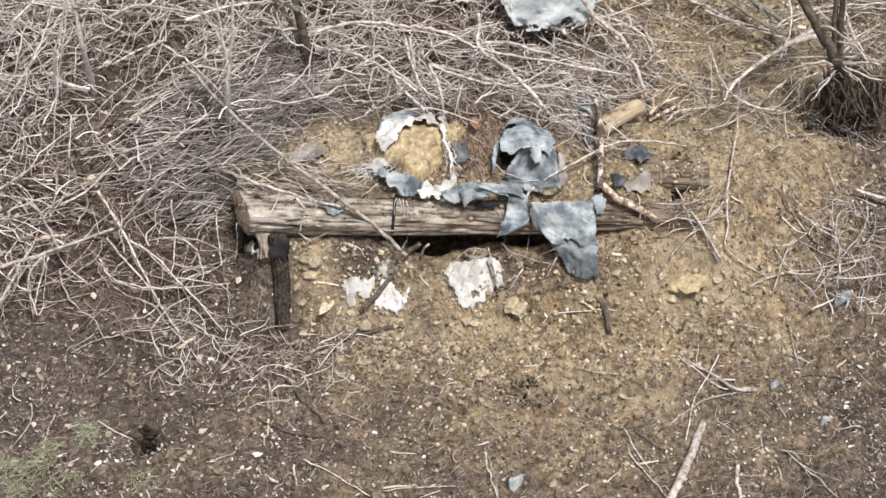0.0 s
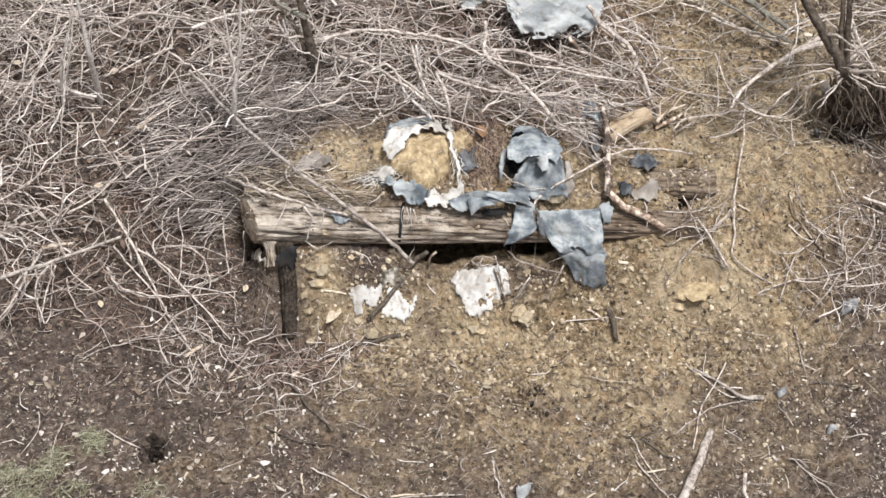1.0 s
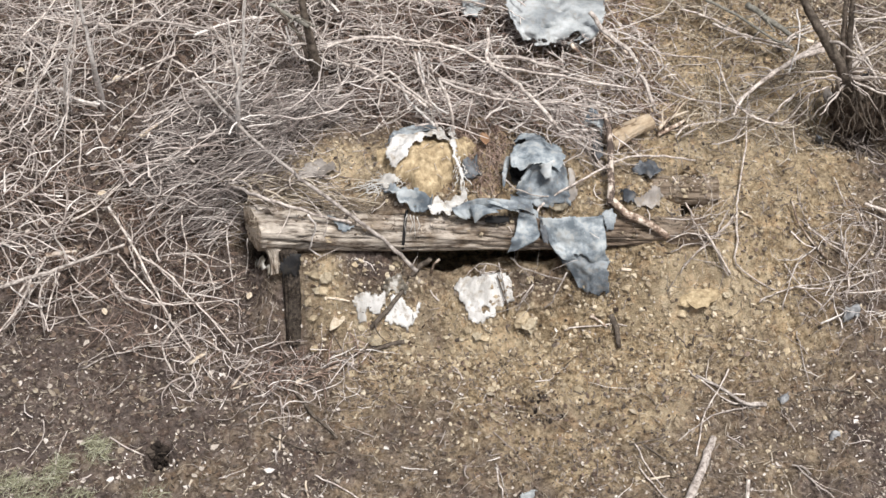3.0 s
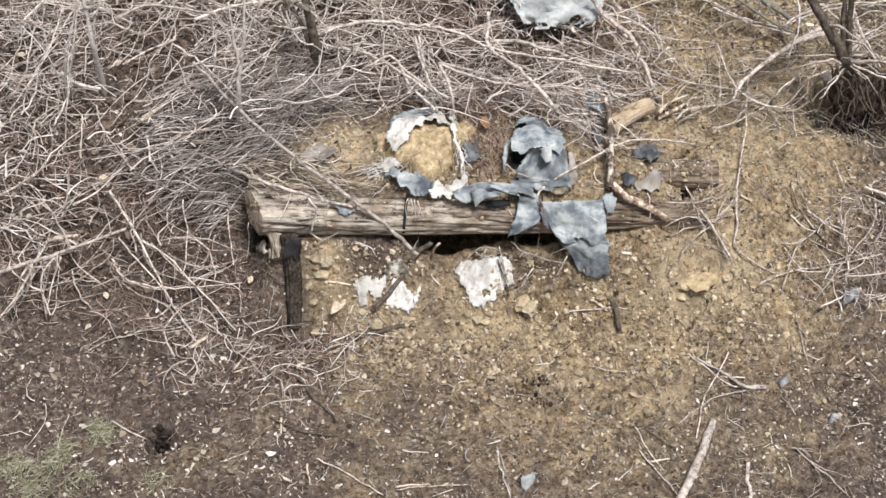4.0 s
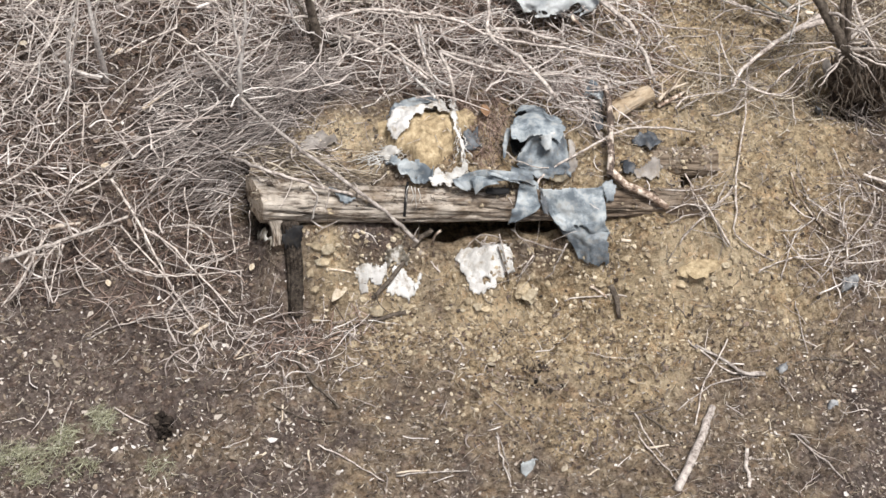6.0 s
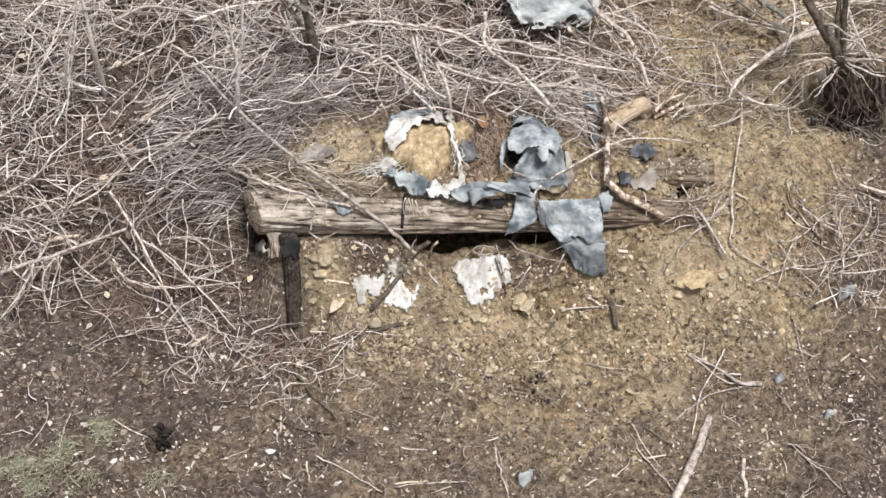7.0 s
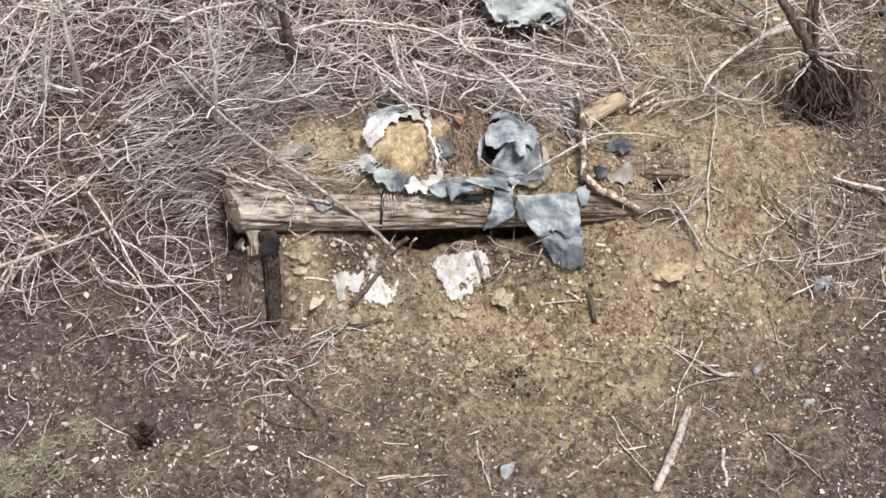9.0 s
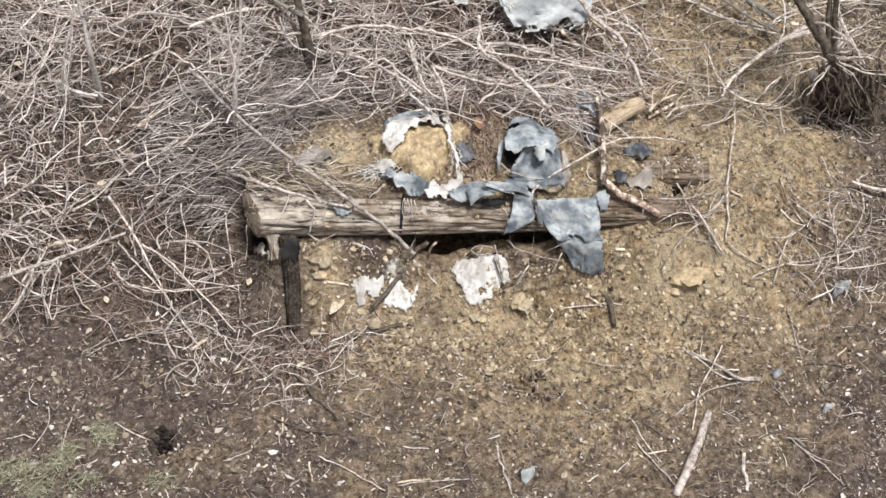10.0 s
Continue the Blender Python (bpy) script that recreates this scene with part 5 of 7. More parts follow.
branch([(-1.182, 0.021, 0.347), (-1.128, 0.068, 0.369), (-1.073, 0.108, 0.389)], 0.005, 0.003, "short pale twig before the brushwood", BRANCH, 570, 0.003, 0)
branch([(-0.960, -0.009, 0.441), (-0.968, 0.008, 0.289), (-0.975, -0.071, 0.263)], 0.003, 0.002, "thin upright stalk before the log's end", BRANCH, 571, 0.003, 0)
branch([(2.008, 0.447, 0.452), (2.033, 0.372, 0.422), (2.059, 0.296, 0.390)], 0.004, 0.003, "thin stalk lying on the bank", BRANCH, 572, 0.003, 0)
branch([(1.569, -0.229, 0.224), (1.730, -0.153, 0.251), (1.974, -0.071, 0.217), (2.216, -0.008, 0.228)], 0.004, 0.003, "long thin twig lying over the bank", BRANCH, 573, 0.003, 3)
branch([(1.872, 0.035, 0.344), (1.764, -0.053, 0.311), (1.714, -0.162, 0.253), (1.682, -0.252, 0.193)], 0.004, 0.003, "thin bent twig on the bank", BRANCH, 574, 0.003, 1)
branch([(1.706, -0.061, 0.318), (1.821, -0.150, 0.208), (1.913, -0.209, 0.140)], 0.004, 0.003, "thin twig on the bank", BRANCH, 575, 0.003, 2)
branch([(2.198, 0.214, 0.371), (2.171, 0.100, 0.321), (2.026, -0.065, 0.252), (1.870, -0.233, 0.173)], 0.005, 0.003, "pale twig arching over the bank", BRANCH, 576, 0.003, 3)
branch([(2.000, 0.163, 0.386), (2.022, 0.062, 0.318), (2.048, -0.026, 0.260)], 0.004, 0.003, "thin twig on the bank", BRANCH, 577, 0.003, 1)
branch([(1.831, 0.115, 0.416), (1.927, 0.080, 0.347), (2.039, 0.049, 0.291)], 0.004, 0.003, "thin twig on the bank", BRANCH, 578, 0.003, 2)
branch([(2.031, -0.035, 0.254), (2.034, -0.102, 0.200), (2.023, -0.159, 0.170)], 0.005, 0.003, "short pale twig on the bank", BRANCH, 579, 0.003, 1)
branch([(1.216, -0.483, 0.006), (1.393, -0.654, -0.026), (1.557, -0.663, -0.028)], 0.004, 0.005, "pale forked twig lying on the soil", BRANCH, 580, 0.003, 2)
branch([(0.926, -0.872, -0.084), (0.984, -1.007, -0.109), (1.044, -1.103, -0.125)], 0.004, 0.003, "thin straight twig on the soil", BRANCH, 581, 0.003, 0)
branch([(1.761, -0.301, 0.082), (1.778, -0.413, 0.038), (1.789, -0.578, 0.013)], 0.003, 0.003, "thin bent stalk on the soil", BRANCH, 582, 0.003, 0)
branch([(-0.826, -0.813, -0.084), (-0.657, -0.903, -0.090), (-0.494, -0.924, -0.094)], 0.004, 0.003, "thin dark twig on the soil", TRUNK, 583, 0.003, 2)
branch([(0.260, -0.992, -0.086), (0.297, -1.112, -0.105), (0.321, -1.237, -0.115)], 0.003, 0.002, "thin straight stalk on the soil", BRANCH, 584, 0.003, 0)
branch([(-0.219, -1.214, -0.137), (-0.060, -1.214, -0.102), (0.124, -1.210, -0.098)], 0.004, 0.003, "thin straight stalk on the soil", BRANCH, 585, 0.003, 1)
branch([(-1.575, -0.869, -0.047), (-1.476, -0.923, -0.067), (-1.411, -0.918, -0.127)], 0.004, 0.003, "thin pale twig by the dark burrow", BRANCH, 586, 0.003, 1)
branch([(-1.961, -0.931, -0.078), (-2.003, -0.920, -0.071), (-2.107, -0.941, -0.074)], 0.003, 0.002, "thin twig on dark soil", BRANCH, 587, 0.003, 0)
branch([(-1.911, -0.761, -0.037), (-1.900, -0.879, -0.057), (-1.967, -0.987, -0.093)], 0.003, 0.002, "thin bent twig on dark soil", BRANCH, 588, 0.003, 1)
branch([(-1.792, -0.832, -0.049), (-1.809, -0.943, -0.063), (-1.818, -1.068, -0.086)], 0.003, 0.002, "thin stalk standing in the grass", BRANCH, 589, 0.003, 0)
branch([(-1.622, -0.616, -0.021), (-1.572, -0.573, -0.016), (-1.541, -0.527, -0.005)], 0.003, 0.002, "thin twig on dark soil", BRANCH, 590, 0.003, 0)
branch([(-1.340, -0.540, -0.011), (-1.252, -0.622, -0.002), (-1.201, -0.532, 0.001), (-1.175, -0.448, 0.012)], 0.004, 0.003, "pale twig at the foot of the brush", BRANCH, 591, 0.003, 1)
branch([(-1.031, -0.592, -0.014), (-0.981, -0.512, -0.000), (-0.932, -0.422, 0.013)], 0.007, 0.005, "pale straight stick at the foot of the brush", PEELED, 592, 0.003, 0)

branch([(1.168, -0.178, 0.374), (1.265, -0.096, 0.461), (1.402, 0.007, 0.531), (1.445, 0.085, 0.528)], 0.004, 0.0024, "thin pale twig by the log's end", BRANCH, 620, 0.003, 2)
branch([(1.123, -0.122, 0.463), (1.222, -0.082, 0.486), (1.326, -0.085, 0.473)], 0.0035, 0.0021, "thin arched twig by the log's end", BRANCH, 621, 0.003, 2)
branch([(1.091, -0.036, 0.601), (1.235, -0.027, 0.600), (1.422, 0.091, 0.541)], 0.0035, 0.0021, "thin pale twig by the log's end", BRANCH, 622, 0.003, 2)
branch([(1.301, -0.122, 0.409), (1.259, -0.070, 0.538), (1.215, -0.002, 0.607)], 0.003, 0.0018, "thin crooked twig by the log's end", BRANCH, 623, 0.003, 2)
branch([(1.326, -0.079, 0.471), (1.375, -0.119, 0.390), (1.412, -0.153, 0.330)], 0.006, 0.0036, "pale twig with a frayed broken tip", BRANCH, 624, 0.003, 2)
branch([(1.179, -0.161, 0.416), (1.304, -0.086, 0.489), (1.358, -0.034, 0.554), (1.407, 0.052, 0.577)], 0.003, 0.0018, "thin pale twig by the log's end", BRANCH, 625, 0.003, 2)
branch([(1.054, -0.072, 0.514), (1.150, -0.072, 0.529), (1.258, -0.044, 0.578)], 0.003, 0.0018, "thin twig lying on the log's end", BRANCH, 626, 0.003, 2)
branch([(-0.166, -0.100, 0.688), (-0.178, -0.100, 0.629), (-0.168, -0.100, 0.562)], 0.0025, 0.0015, "loose whitish thread hanging from the sandbag", THREAD, 627, 0.002, 0, "thread", "threads of the sandbag", 4)
branch([(-0.150, -0.100, 0.688), (-0.140, -0.100, 0.622), (-0.152, -0.100, 0.569)], 0.0025, 0.0015, "loose whitish thread hanging from the sandbag", THREAD, 628, 0.002, 0, "thread", "threads of the sandbag", 4)
branch([(-0.134, -0.100, 0.681), (-0.127, -0.100, 0.607), (-0.130, -0.100, 0.532)], 0.0025, 0.0015, "loose whitish thread hanging from the sandbag", THREAD, 629, 0.002, 0, "thread", "threads of the sandbag", 4)
branch([(-0.118, -0.100, 0.674), (-0.105, -0.100, 0.614), (-0.113, -0.100, 0.577)], 0.0025, 0.0015, "loose whitish thread hanging from the sandbag", THREAD, 630, 0.002, 0, "thread", "threads of the sandbag", 4)


# named stems in the upper brush
for k, (line, ra, rb, text) in enumerate((
        ([(-1.893, 1.112, 0.980), (-1.889, 0.825, 0.887), (-1.891, 0.611, 0.800), (-1.901, 0.495, 0.692), (-1.914, 0.405, 0.555)], 0.010, 0.005, "long pale curved stem over the brush"),
        ([(-1.974, 1.075, 0.953), (-2.011, 0.838, 0.877), (-2.081, 0.699, 0.803), (-2.201, 0.574, 0.682)], 0.009, 0.005, "long pinkish stem leaning over the brush"),
        ([(-1.777, 0.647, 0.653), (-1.748, 0.558, 0.602), (-1.695, 0.491, 0.545), (-1.646, 0.459, 0.484)], 0.006, 0.003, "thin bowed pale twig"),
        ([(-1.637, 0.764, 0.825), (-1.521, 0.842, 0.852), (-1.379, 0.895, 0.884)], 0.008, 0.006, "straight pale stem across the brush"),
        ([(-1.683, 0.958, 0.960), (-1.539, 1.059, 0.983), (-1.354, 1.034, 0.980), (-1.161, 0.992, 0.971)], 0.014, 0.010, "grey mossy branch across the brush"),
        ([(-2.004, 0.826, 0.733), (-1.906, 0.781, 0.675), (-1.799, 0.823, 0.604)], 0.013, 0.009, "pale forked root end by the sapling"),
        ([(-1.382, 0.924, 0.884), (-1.408, 0.836, 0.824), (-1.437, 0.775, 0.761)], 0.006, 0.004, "thin pinkish stem in the brush"),
        ([(-2.314, 1.066, 0.887), (-2.162, 1.049, 0.893), (-2.013, 1.026, 0.881)], 0.006, 0.004, "thin pale stem in the brush"),
        ([(-1.914, 0.617, 0.714), (-1.970, 0.554, 0.661), (-2.055, 0.498, 0.615)], 0.006, 0.003, "pale side stem in the brush"),
        ([(-1.835, 0.557, 0.659), (-1.834, 0.471, 0.600), (-1.842, 0.400, 0.509)], 0.006, 0.004, "upright pale stem in the brush"))):
    branch(line, ra * 0.6, rb * 0.6, text, BRANCH, 300 + k, 0.0015, 6)


# ---- saplings and shrubs ----
def sapling(base, tips, r0, label, mat, seed, sides=8, name="sapling"):
    """Upright stems from one foot: each tip is a list of points up the stem."""
    rnd = random.Random(seed)
    root = thing(name, base, label, "shrub", "bare shrubs")
    o = Vector(base)
    for k, line in enumerate(tips):
        pts = [Vector((0, 0, -0.03))] + [Vector(p) - o for p in line]
        path = bezier_path(pts, 5, rnd, 0.002)
        r = r0 * (1.0 if k == 0 else rnd.uniform(0.35, 0.7))
        radii = [r * (1.0 - 0.65 * i / (len(path) - 1)) * rnd.uniform(0.96, 1.04) for i in range(len(path))]
        verts, faces = [], []
        tube(path, radii, sides, verts, faces)
        stem = mesh_object("stem", verts, faces, mat, root)
        for t in range(7):
            i = rnd.randrange(len(path) // 3, len(path) - 1)
            way = Vector((rnd.gauss(0, 1), rnd.gauss(0, 1), rnd.uniform(-0.1, 0.9))).normalized()
            length = rnd.uniform(0.12, 0.32)
            verts, faces = [], []
            q = max(radii[i] * 0.4, 0.0025)
            mid = path[i] + way * length * 0.5 + Vector((0, 0, rnd.uniform(-0.03, 0.05)))
            tube(bezier_path([path[i], mid, path[i] + way * length], 3, rnd, 0.004), [q, q * 0.9, q * 0.8, q * 0.7, q * 0.6, q * 0.5, q * 0.4], 4, verts, faces)
            mesh_object("twig", verts, faces, BRANCH, stem)
    return root


sapling((-0.645, 1.019, 0.530), [[(-0.668, 1.000, 0.827), (-0.705, 1.020, 1.064), (-0.743, 1.050, 1.420)], [(-0.728, 1.000, 0.900), (-0.845, 1.000, 1.114)]], 0.033, "dark young tree trunk standing in the brush", TRUNK, 3, 9, "young_tree")
sapling((-1.054, 0.614, 0.505), [[(-1.016, 0.500, 0.835), (-1.003, 0.500, 0.978), (-0.966, 0.500, 1.152), (-0.943, 0.520, 1.390), (-0.903, 0.520, 1.679)], [(-1.003, 0.500, 0.978), (-1.011, 0.500, 1.204), (-1.018, 0.500, 1.404)], [(-0.985, 0.500, 1.066), (-0.921, 0.500, 1.271), (-0.856, 0.500, 1.404)]], 0.014, "thin pale bare sapling with forked twigs", PALE_BARK, 5)
sapling((-1.788, 0.901, 0.529), [[(-1.762, 0.750, 0.944), (-1.770, 0.750, 1.189), (-1.782, 0.750, 1.425)], [(-1.778, 0.800, 0.942), (-1.700, 0.800, 1.188)]], 0.017, "grey bare sapling leaning out of the brush", PALE_BARK, 7)
sapling((-1.976, 0.812, 0.525), [[(-1.902, 0.700, 0.911), (-1.835, 0.700, 1.123), (-1.765, 0.700, 1.394)], [(-1.854, 0.650, 0.950), (-1.784, 0.700, 1.088)], [(-1.967, 0.650, 0.950), (-2.088, 0.700, 1.123)]], 0.009, "pale many-stemmed bare shrub", PALE_BARK, 9, name="shrub")
shrub = sapling((2.120, 0.820, 0.640), [[(2.085, 0.760, 0.760), (2.038, 0.720, 0.906), (1.920, 0.740, 1.093), (1.791, 0.780, 1.287), (1.677, 0.820, 1.541)], [(2.095, 0.770, 0.760), (2.044, 0.720, 0.906), (2.004, 0.740, 1.093), (1.985, 0.780, 1.338)], [(2.105, 0.770, 0.760), (2.058, 0.720, 0.906), (2.020, 0.740, 1.20), (2.010, 0.780, 1.45)]], 0.044, "dark two-stemmed shrub above a washed-out hollow", TRUNK, 11, 9, "shrub")
for k, (start, mid, end) in enumerate((((2.009, 0.720, 0.924), (1.814, 0.680, 0.948), (1.654, 1.072, 0.607)), ((2.027, 0.700, 0.882), (1.784, 0.640, 0.915), (1.540, 0.851, 0.570)), ((2.024, 0.700, 0.868), (1.848, 0.620, 0.847), (1.779, 0.746, 0.560)), ((2.049, 0.700, 0.857), (1.942, 0.600, 0.809), (1.961, 0.721, 0.523)),
                                       ((2.051, 0.700, 0.911), (2.145, 0.660, 0.906), (2.468, 0.842, 0.538)), ((2.064, 0.700, 0.868), (2.159, 0.600, 0.845), (2.387, 0.837, 0.407)), ((2.058, 0.750, 1.086), (2.127, 0.700, 0.965), (2.383, 0.897, 0.571)))):
    branch([start, mid, end], 0.004, 0.0025, "pale thin twig arching out from the shrub", BRANCH, 160 + k, 0.003, 2, "shrub_twig", "twigs of the shrub")
tarp([(2.545, 1.392), (2.645, 1.433), (2.745, 1.402), (2.729, 1.333), (2.610, 1.322)], "dark blue-grey plastic scrap on the bank", TARP_DARK, lift=0.03, crumple=0.03, seed=75)
branch([(1.993, 1.115, 0.800), (1.872, 1.059, 0.753), (1.720, 0.982, 0.693), (1.537, 0.856, 0.604)], 0.015, 0.006, "grey branch stretched out from the shrub", BRANCH, 121, 0.003, 5)
branch([(2.183, 1.177, 0.806), (2.203, 0.968, 0.815), (2.271, 0.930, 0.696), (2.365, 0.866, 0.557)], 0.006, 0.004, "pale arching twig in the shrub", BRANCH, 124, 0.003, 4)
branch([(1.945, 0.914, 0.708), (1.791, 0.816, 0.654), (1.664, 0.696, 0.601), (1.476, 0.585, 0.579)], 0.006, 0.003, "pale arching twig on the bank", BRANCH, 125, 0.003, 5)
branch([(1.837, 1.219, 0.745), (1.989, 1.260, 0.782), (2.179, 1.316, 0.793), (2.356, 1.308, 0.814)], 0.006, 0.004, "thin pale twig crossing the shrub", BRANCH, 126, 0.003, 4)
branch([(1.507, 0.877, 0.625), (1.611, 0.752, 0.612), (1.723, 0.699, 0.598), (1.852, 0.754, 0.580), (1.953, 0.877, 0.625)], 0.005, 0.003, "thin arched twig on the bank", BRANCH, 127, 0.002, 5)
branch([(1.475, 1.439, 0.696), (1.646, 1.327, 0.695), (1.883, 1.259, 0.678)], 0.007, 0.005, "grey twig lying on the bank", BRANCH, 128, 0.003, 5)


# ---- brush ----
TOP_X, TOP_Y = np.arange(-4.0, 4.0, 0.01), np.arange(-3.0, 4.0, 0.01)
TOP_Z = support(*np.meshgrid(TOP_X, TOP_Y)).tolist()


def rest(x, y):
    """The height of the support at a place, from a fine table."""
    i = min(max(int((y + 3.0) * 100 + 0.5), 0), 699)
    j = min(max(int((x + 4.0) * 100 + 0.5), 0), 799)
    return TOP_Z[i][j]


def scatter(poly, count, rnd):
    """Random places inside an outline on the plan."""
    x0, x1 = min(p[0] for p in poly), max(p[0] for p in poly)
    y0, y1 = min(p[1] for p in poly), max(p[1] for p in poly)
    draw = np.random.RandomState(rnd.randrange(100000))
    x, y = draw.uniform(x0, x1, count * 8), draw.uniform(y0, y1, count * 8)
    keep = inside_polygon(x, y, poly)
    return list(zip(x[keep][:count].tolist(), y[keep][:count].tolist()))


PATCH = fbm(*np.meshgrid(np.arange(400) / 50.0, np.arange(400) / 50.0), 3.5, 3, 61).tolist()
BARE = [(*(-1.656, 0.763), 0.20), (*(-1.488, 0.849), 0.14), (*(-2.037, -0.366), 0.25), (*(-1.551, -0.070), 0.16), (*(-2.083, 0.185), 0.12), (*(-1.280, -0.290), 0.14)]


def loose_branches(poly, count, label, seed, heading, spread, length, depth, radius, curl=0.7, group="crooked branches"):
    """Crooked branches lying on the brush, each one a thing with its side twigs as parts."""
    rnd = random.Random(seed)
    for x, y in scatter(poly, count, rnd):
        a = radians(rnd.gauss(heading, spread))
        n = length * rnd.uniform(0.35, 1.2)
        r = radius * rnd.uniform(0.6, 1.25)
        turn, rise = rnd.gauss(0, curl), rnd.gauss(0.04, 0.14)
        p = Vector((x - math.cos(a) * n * 0.5, y - math.sin(a) * n * 0.5, rest(x, y) + 0.02 + depth * rnd.random()))
        w, line = a - turn, []
        for k in range(8):
            floor_z = rest(p.x, p.y) + 0.006
            if line and floor_z - line[-1].z > 0.07:
                break
            line.append(Vector((p.x, p.y, max(p.z, floor_z))))
            w += 2 * turn / 8 + rnd.gauss(0, 0.24)
            p = p + Vector((math.cos(w), math.sin(w), rise)) * (n / 7)
            rise += rnd.gauss(-0.05, 0.04)
        if len(line) < 4:
            continue
        o = line[0].copy()
        verts, faces = [], []
        tube([q - o for q in line], [r * (1 - 0.6 * k / 7) * rnd.uniform(0.92, 1.08) for k in range(len(line))], 5, verts, faces)
        ob = mesh_object("dry_branch", verts, faces, BRANCH)
        ob.location = o
        tagged(ob, label, "branch", group)
        for f in range(rnd.choice((1, 2, 3))):
            i = rnd.randrange(1, len(line) - 1)
            v = a + rnd.choice((-1, 1)) * rnd.uniform(0.4, 1.0)
            m = n * rnd.uniform(0.15, 0.45)
            e = Vector((math.cos(v), math.sin(v), rnd.gauss(0.1, 0.2)))
            side = Vector((-e.y, e.x, 0)) * rnd.gauss(0, 0.12) * m
            q = line[i] - o
            verts, faces = [], []
            tube([q, q + e * m * 0.35 + side * 0.7, q + e * m * 0.7 + side, q + e * m], [r * 0.55, r * 0.48, r * 0.38, r * 0.25], 4, verts, faces)
            mesh_object("twig", verts, faces, BRANCH, ob)


def brush(name, poly, count, mat, label, seed, heading, spread, length, depth, radius, forks=1, lift=0.01, curl=0.5, bare=()):
    """A litter of dry twigs lying across one another; heading and spread of their directions in degrees."""
    rnd = random.Random(seed)
    verts, faces = [], []
    for x, y in scatter(poly, count, rnd):
        thin = max([0.0] + [math.exp(-((x - cx) / rx) ** 2 - ((y - cy) / rx) ** 2) for cx, cy, rx in bare])
        if bare and rnd.random() < 0.95 * thin + 2.8 * max(0.0, 0.01 - PATCH[int(x * 50) % 400][int(y * 50) % 400]):
            continue
        a = radians(rnd.gauss(heading, spread))
        n = length * rnd.uniform(0.3, 1.0) * (1.7 if rnd.random() < 0.12 else 1)
        z = rest(x, y) + lift + depth * rnd.random() ** 1.4
        r = radius * rnd.uniform(0.4, 1.25) * (1.7 if rnd.random() < 0.06 else 1)
        steps = 7 if n > 0.12 else 4
        step = n / (steps - 1)
        turn, rise, fall = rnd.gauss(0, curl), rnd.gauss(0.05, 0.16), rnd.gauss(-0.05, 0.05)
        p = Vector((x - math.cos(a) * n * 0.5, y - math.sin(a) * n * 0.5, z))
        w, line = a - turn, []
        for k in range(steps):
            floor_z = rest(p.x, p.y) + 0.003
            if line and floor_z - line[-1].z > 0.07:
                break
            line.append(Vector((p.x, p.y, max(p.z, floor_z))))
            w += 2 * turn / steps + rnd.gauss(0, 0.25 if n > 0.12 else 0.05)
            p = p + Vector((math.cos(w), math.sin(w), rise)) * step
            rise += fall
        steps = len(line)
        if steps < 3:
            continue
        tube(line, [r * (1 - 0.6 * k / (steps - 1)) for k in range(steps)], 4 if r > 0.004 else 3, verts, faces)
        for f in range(forks):
            if rnd.random() < 0.6:
                i = rnd.randrange(1, steps - 1)
                w = a + rnd.choice((-1, 1)) * rnd.uniform(0.4, 1.0)
                m = n * rnd.uniform(0.15, 0.4)
                p = line[i]
                e = Vector((math.cos(w), math.sin(w), rnd.gauss(0.1, 0.25))) * m
                tube([p, p + e * 0.5 + Vector((0, 0, rnd.gauss(0, 0.01))), p + e], [r * 0.6, r * 0.5, r * 0.3], 3, verts, faces)
    ob = mesh_object(name, verts, faces, mat)
    return tagged(ob, label, "brush", kind="stuff")


UPPER_LEFT = [(-2.919, 1.994), (-0.525, 1.957), (-0.374, 1.073), (-0.531, 0.612), (-1.062, 0.504), (-1.410, 0.427), (-1.675, 0.087), (-2.568, -0.175)]
LEFT = [(-2.624, 0.339), (-1.586, 0.451), (-1.053, 0.328), (-1.005, -0.127), (-1.076, -0.399), (-1.498, -0.399), (-1.961, -0.282), (-2.550, -0.293)]
BUNDLE = [(-1.496, 0.639), (-1.315, 0.925), (-0.911, 0.937), (-0.492, 0.990), (-0.445, 0.630), (-0.696, 0.454), (-0.797, 0.226), (-0.996, 0.156), (-1.045, 0.142), (-1.275, 0.136), (-1.474, 0.330)]
TOP = [(-0.717, 1.954), (1.085, 1.964), (1.212, 0.830), (0.878, 0.419), (0.646, 0.405), (0.337, 0.535), (0.077, 0.478), (-0.240, 0.587), (-0.457, 0.842)]
SKIRT = [(0.078, 0.596), (0.281, 0.609), (0.332, 0.373), (0.270, 0.067), (0.172, 0.065), (0.110, 0.326)]
RIGHT_TOP = [(1.182, 1.968), (2.951, 1.961), (2.699, 0.625), (2.109, 0.602), (1.600, 0.586), (1.156, 0.572), (1.112, 1.054)]
RIGHT = [(1.659, 0.026), (1.988, 0.313), (2.677, 0.427), (2.588, -0.338), (2.138, -0.313), (1.797, -0.242)]
FOOT_LEFT = [(-1.369, -0.231), (-0.793, -0.300), (-0.402, -0.419), (-0.447, -0.724), (-0.829, -0.772), (-1.328, -0.672)]

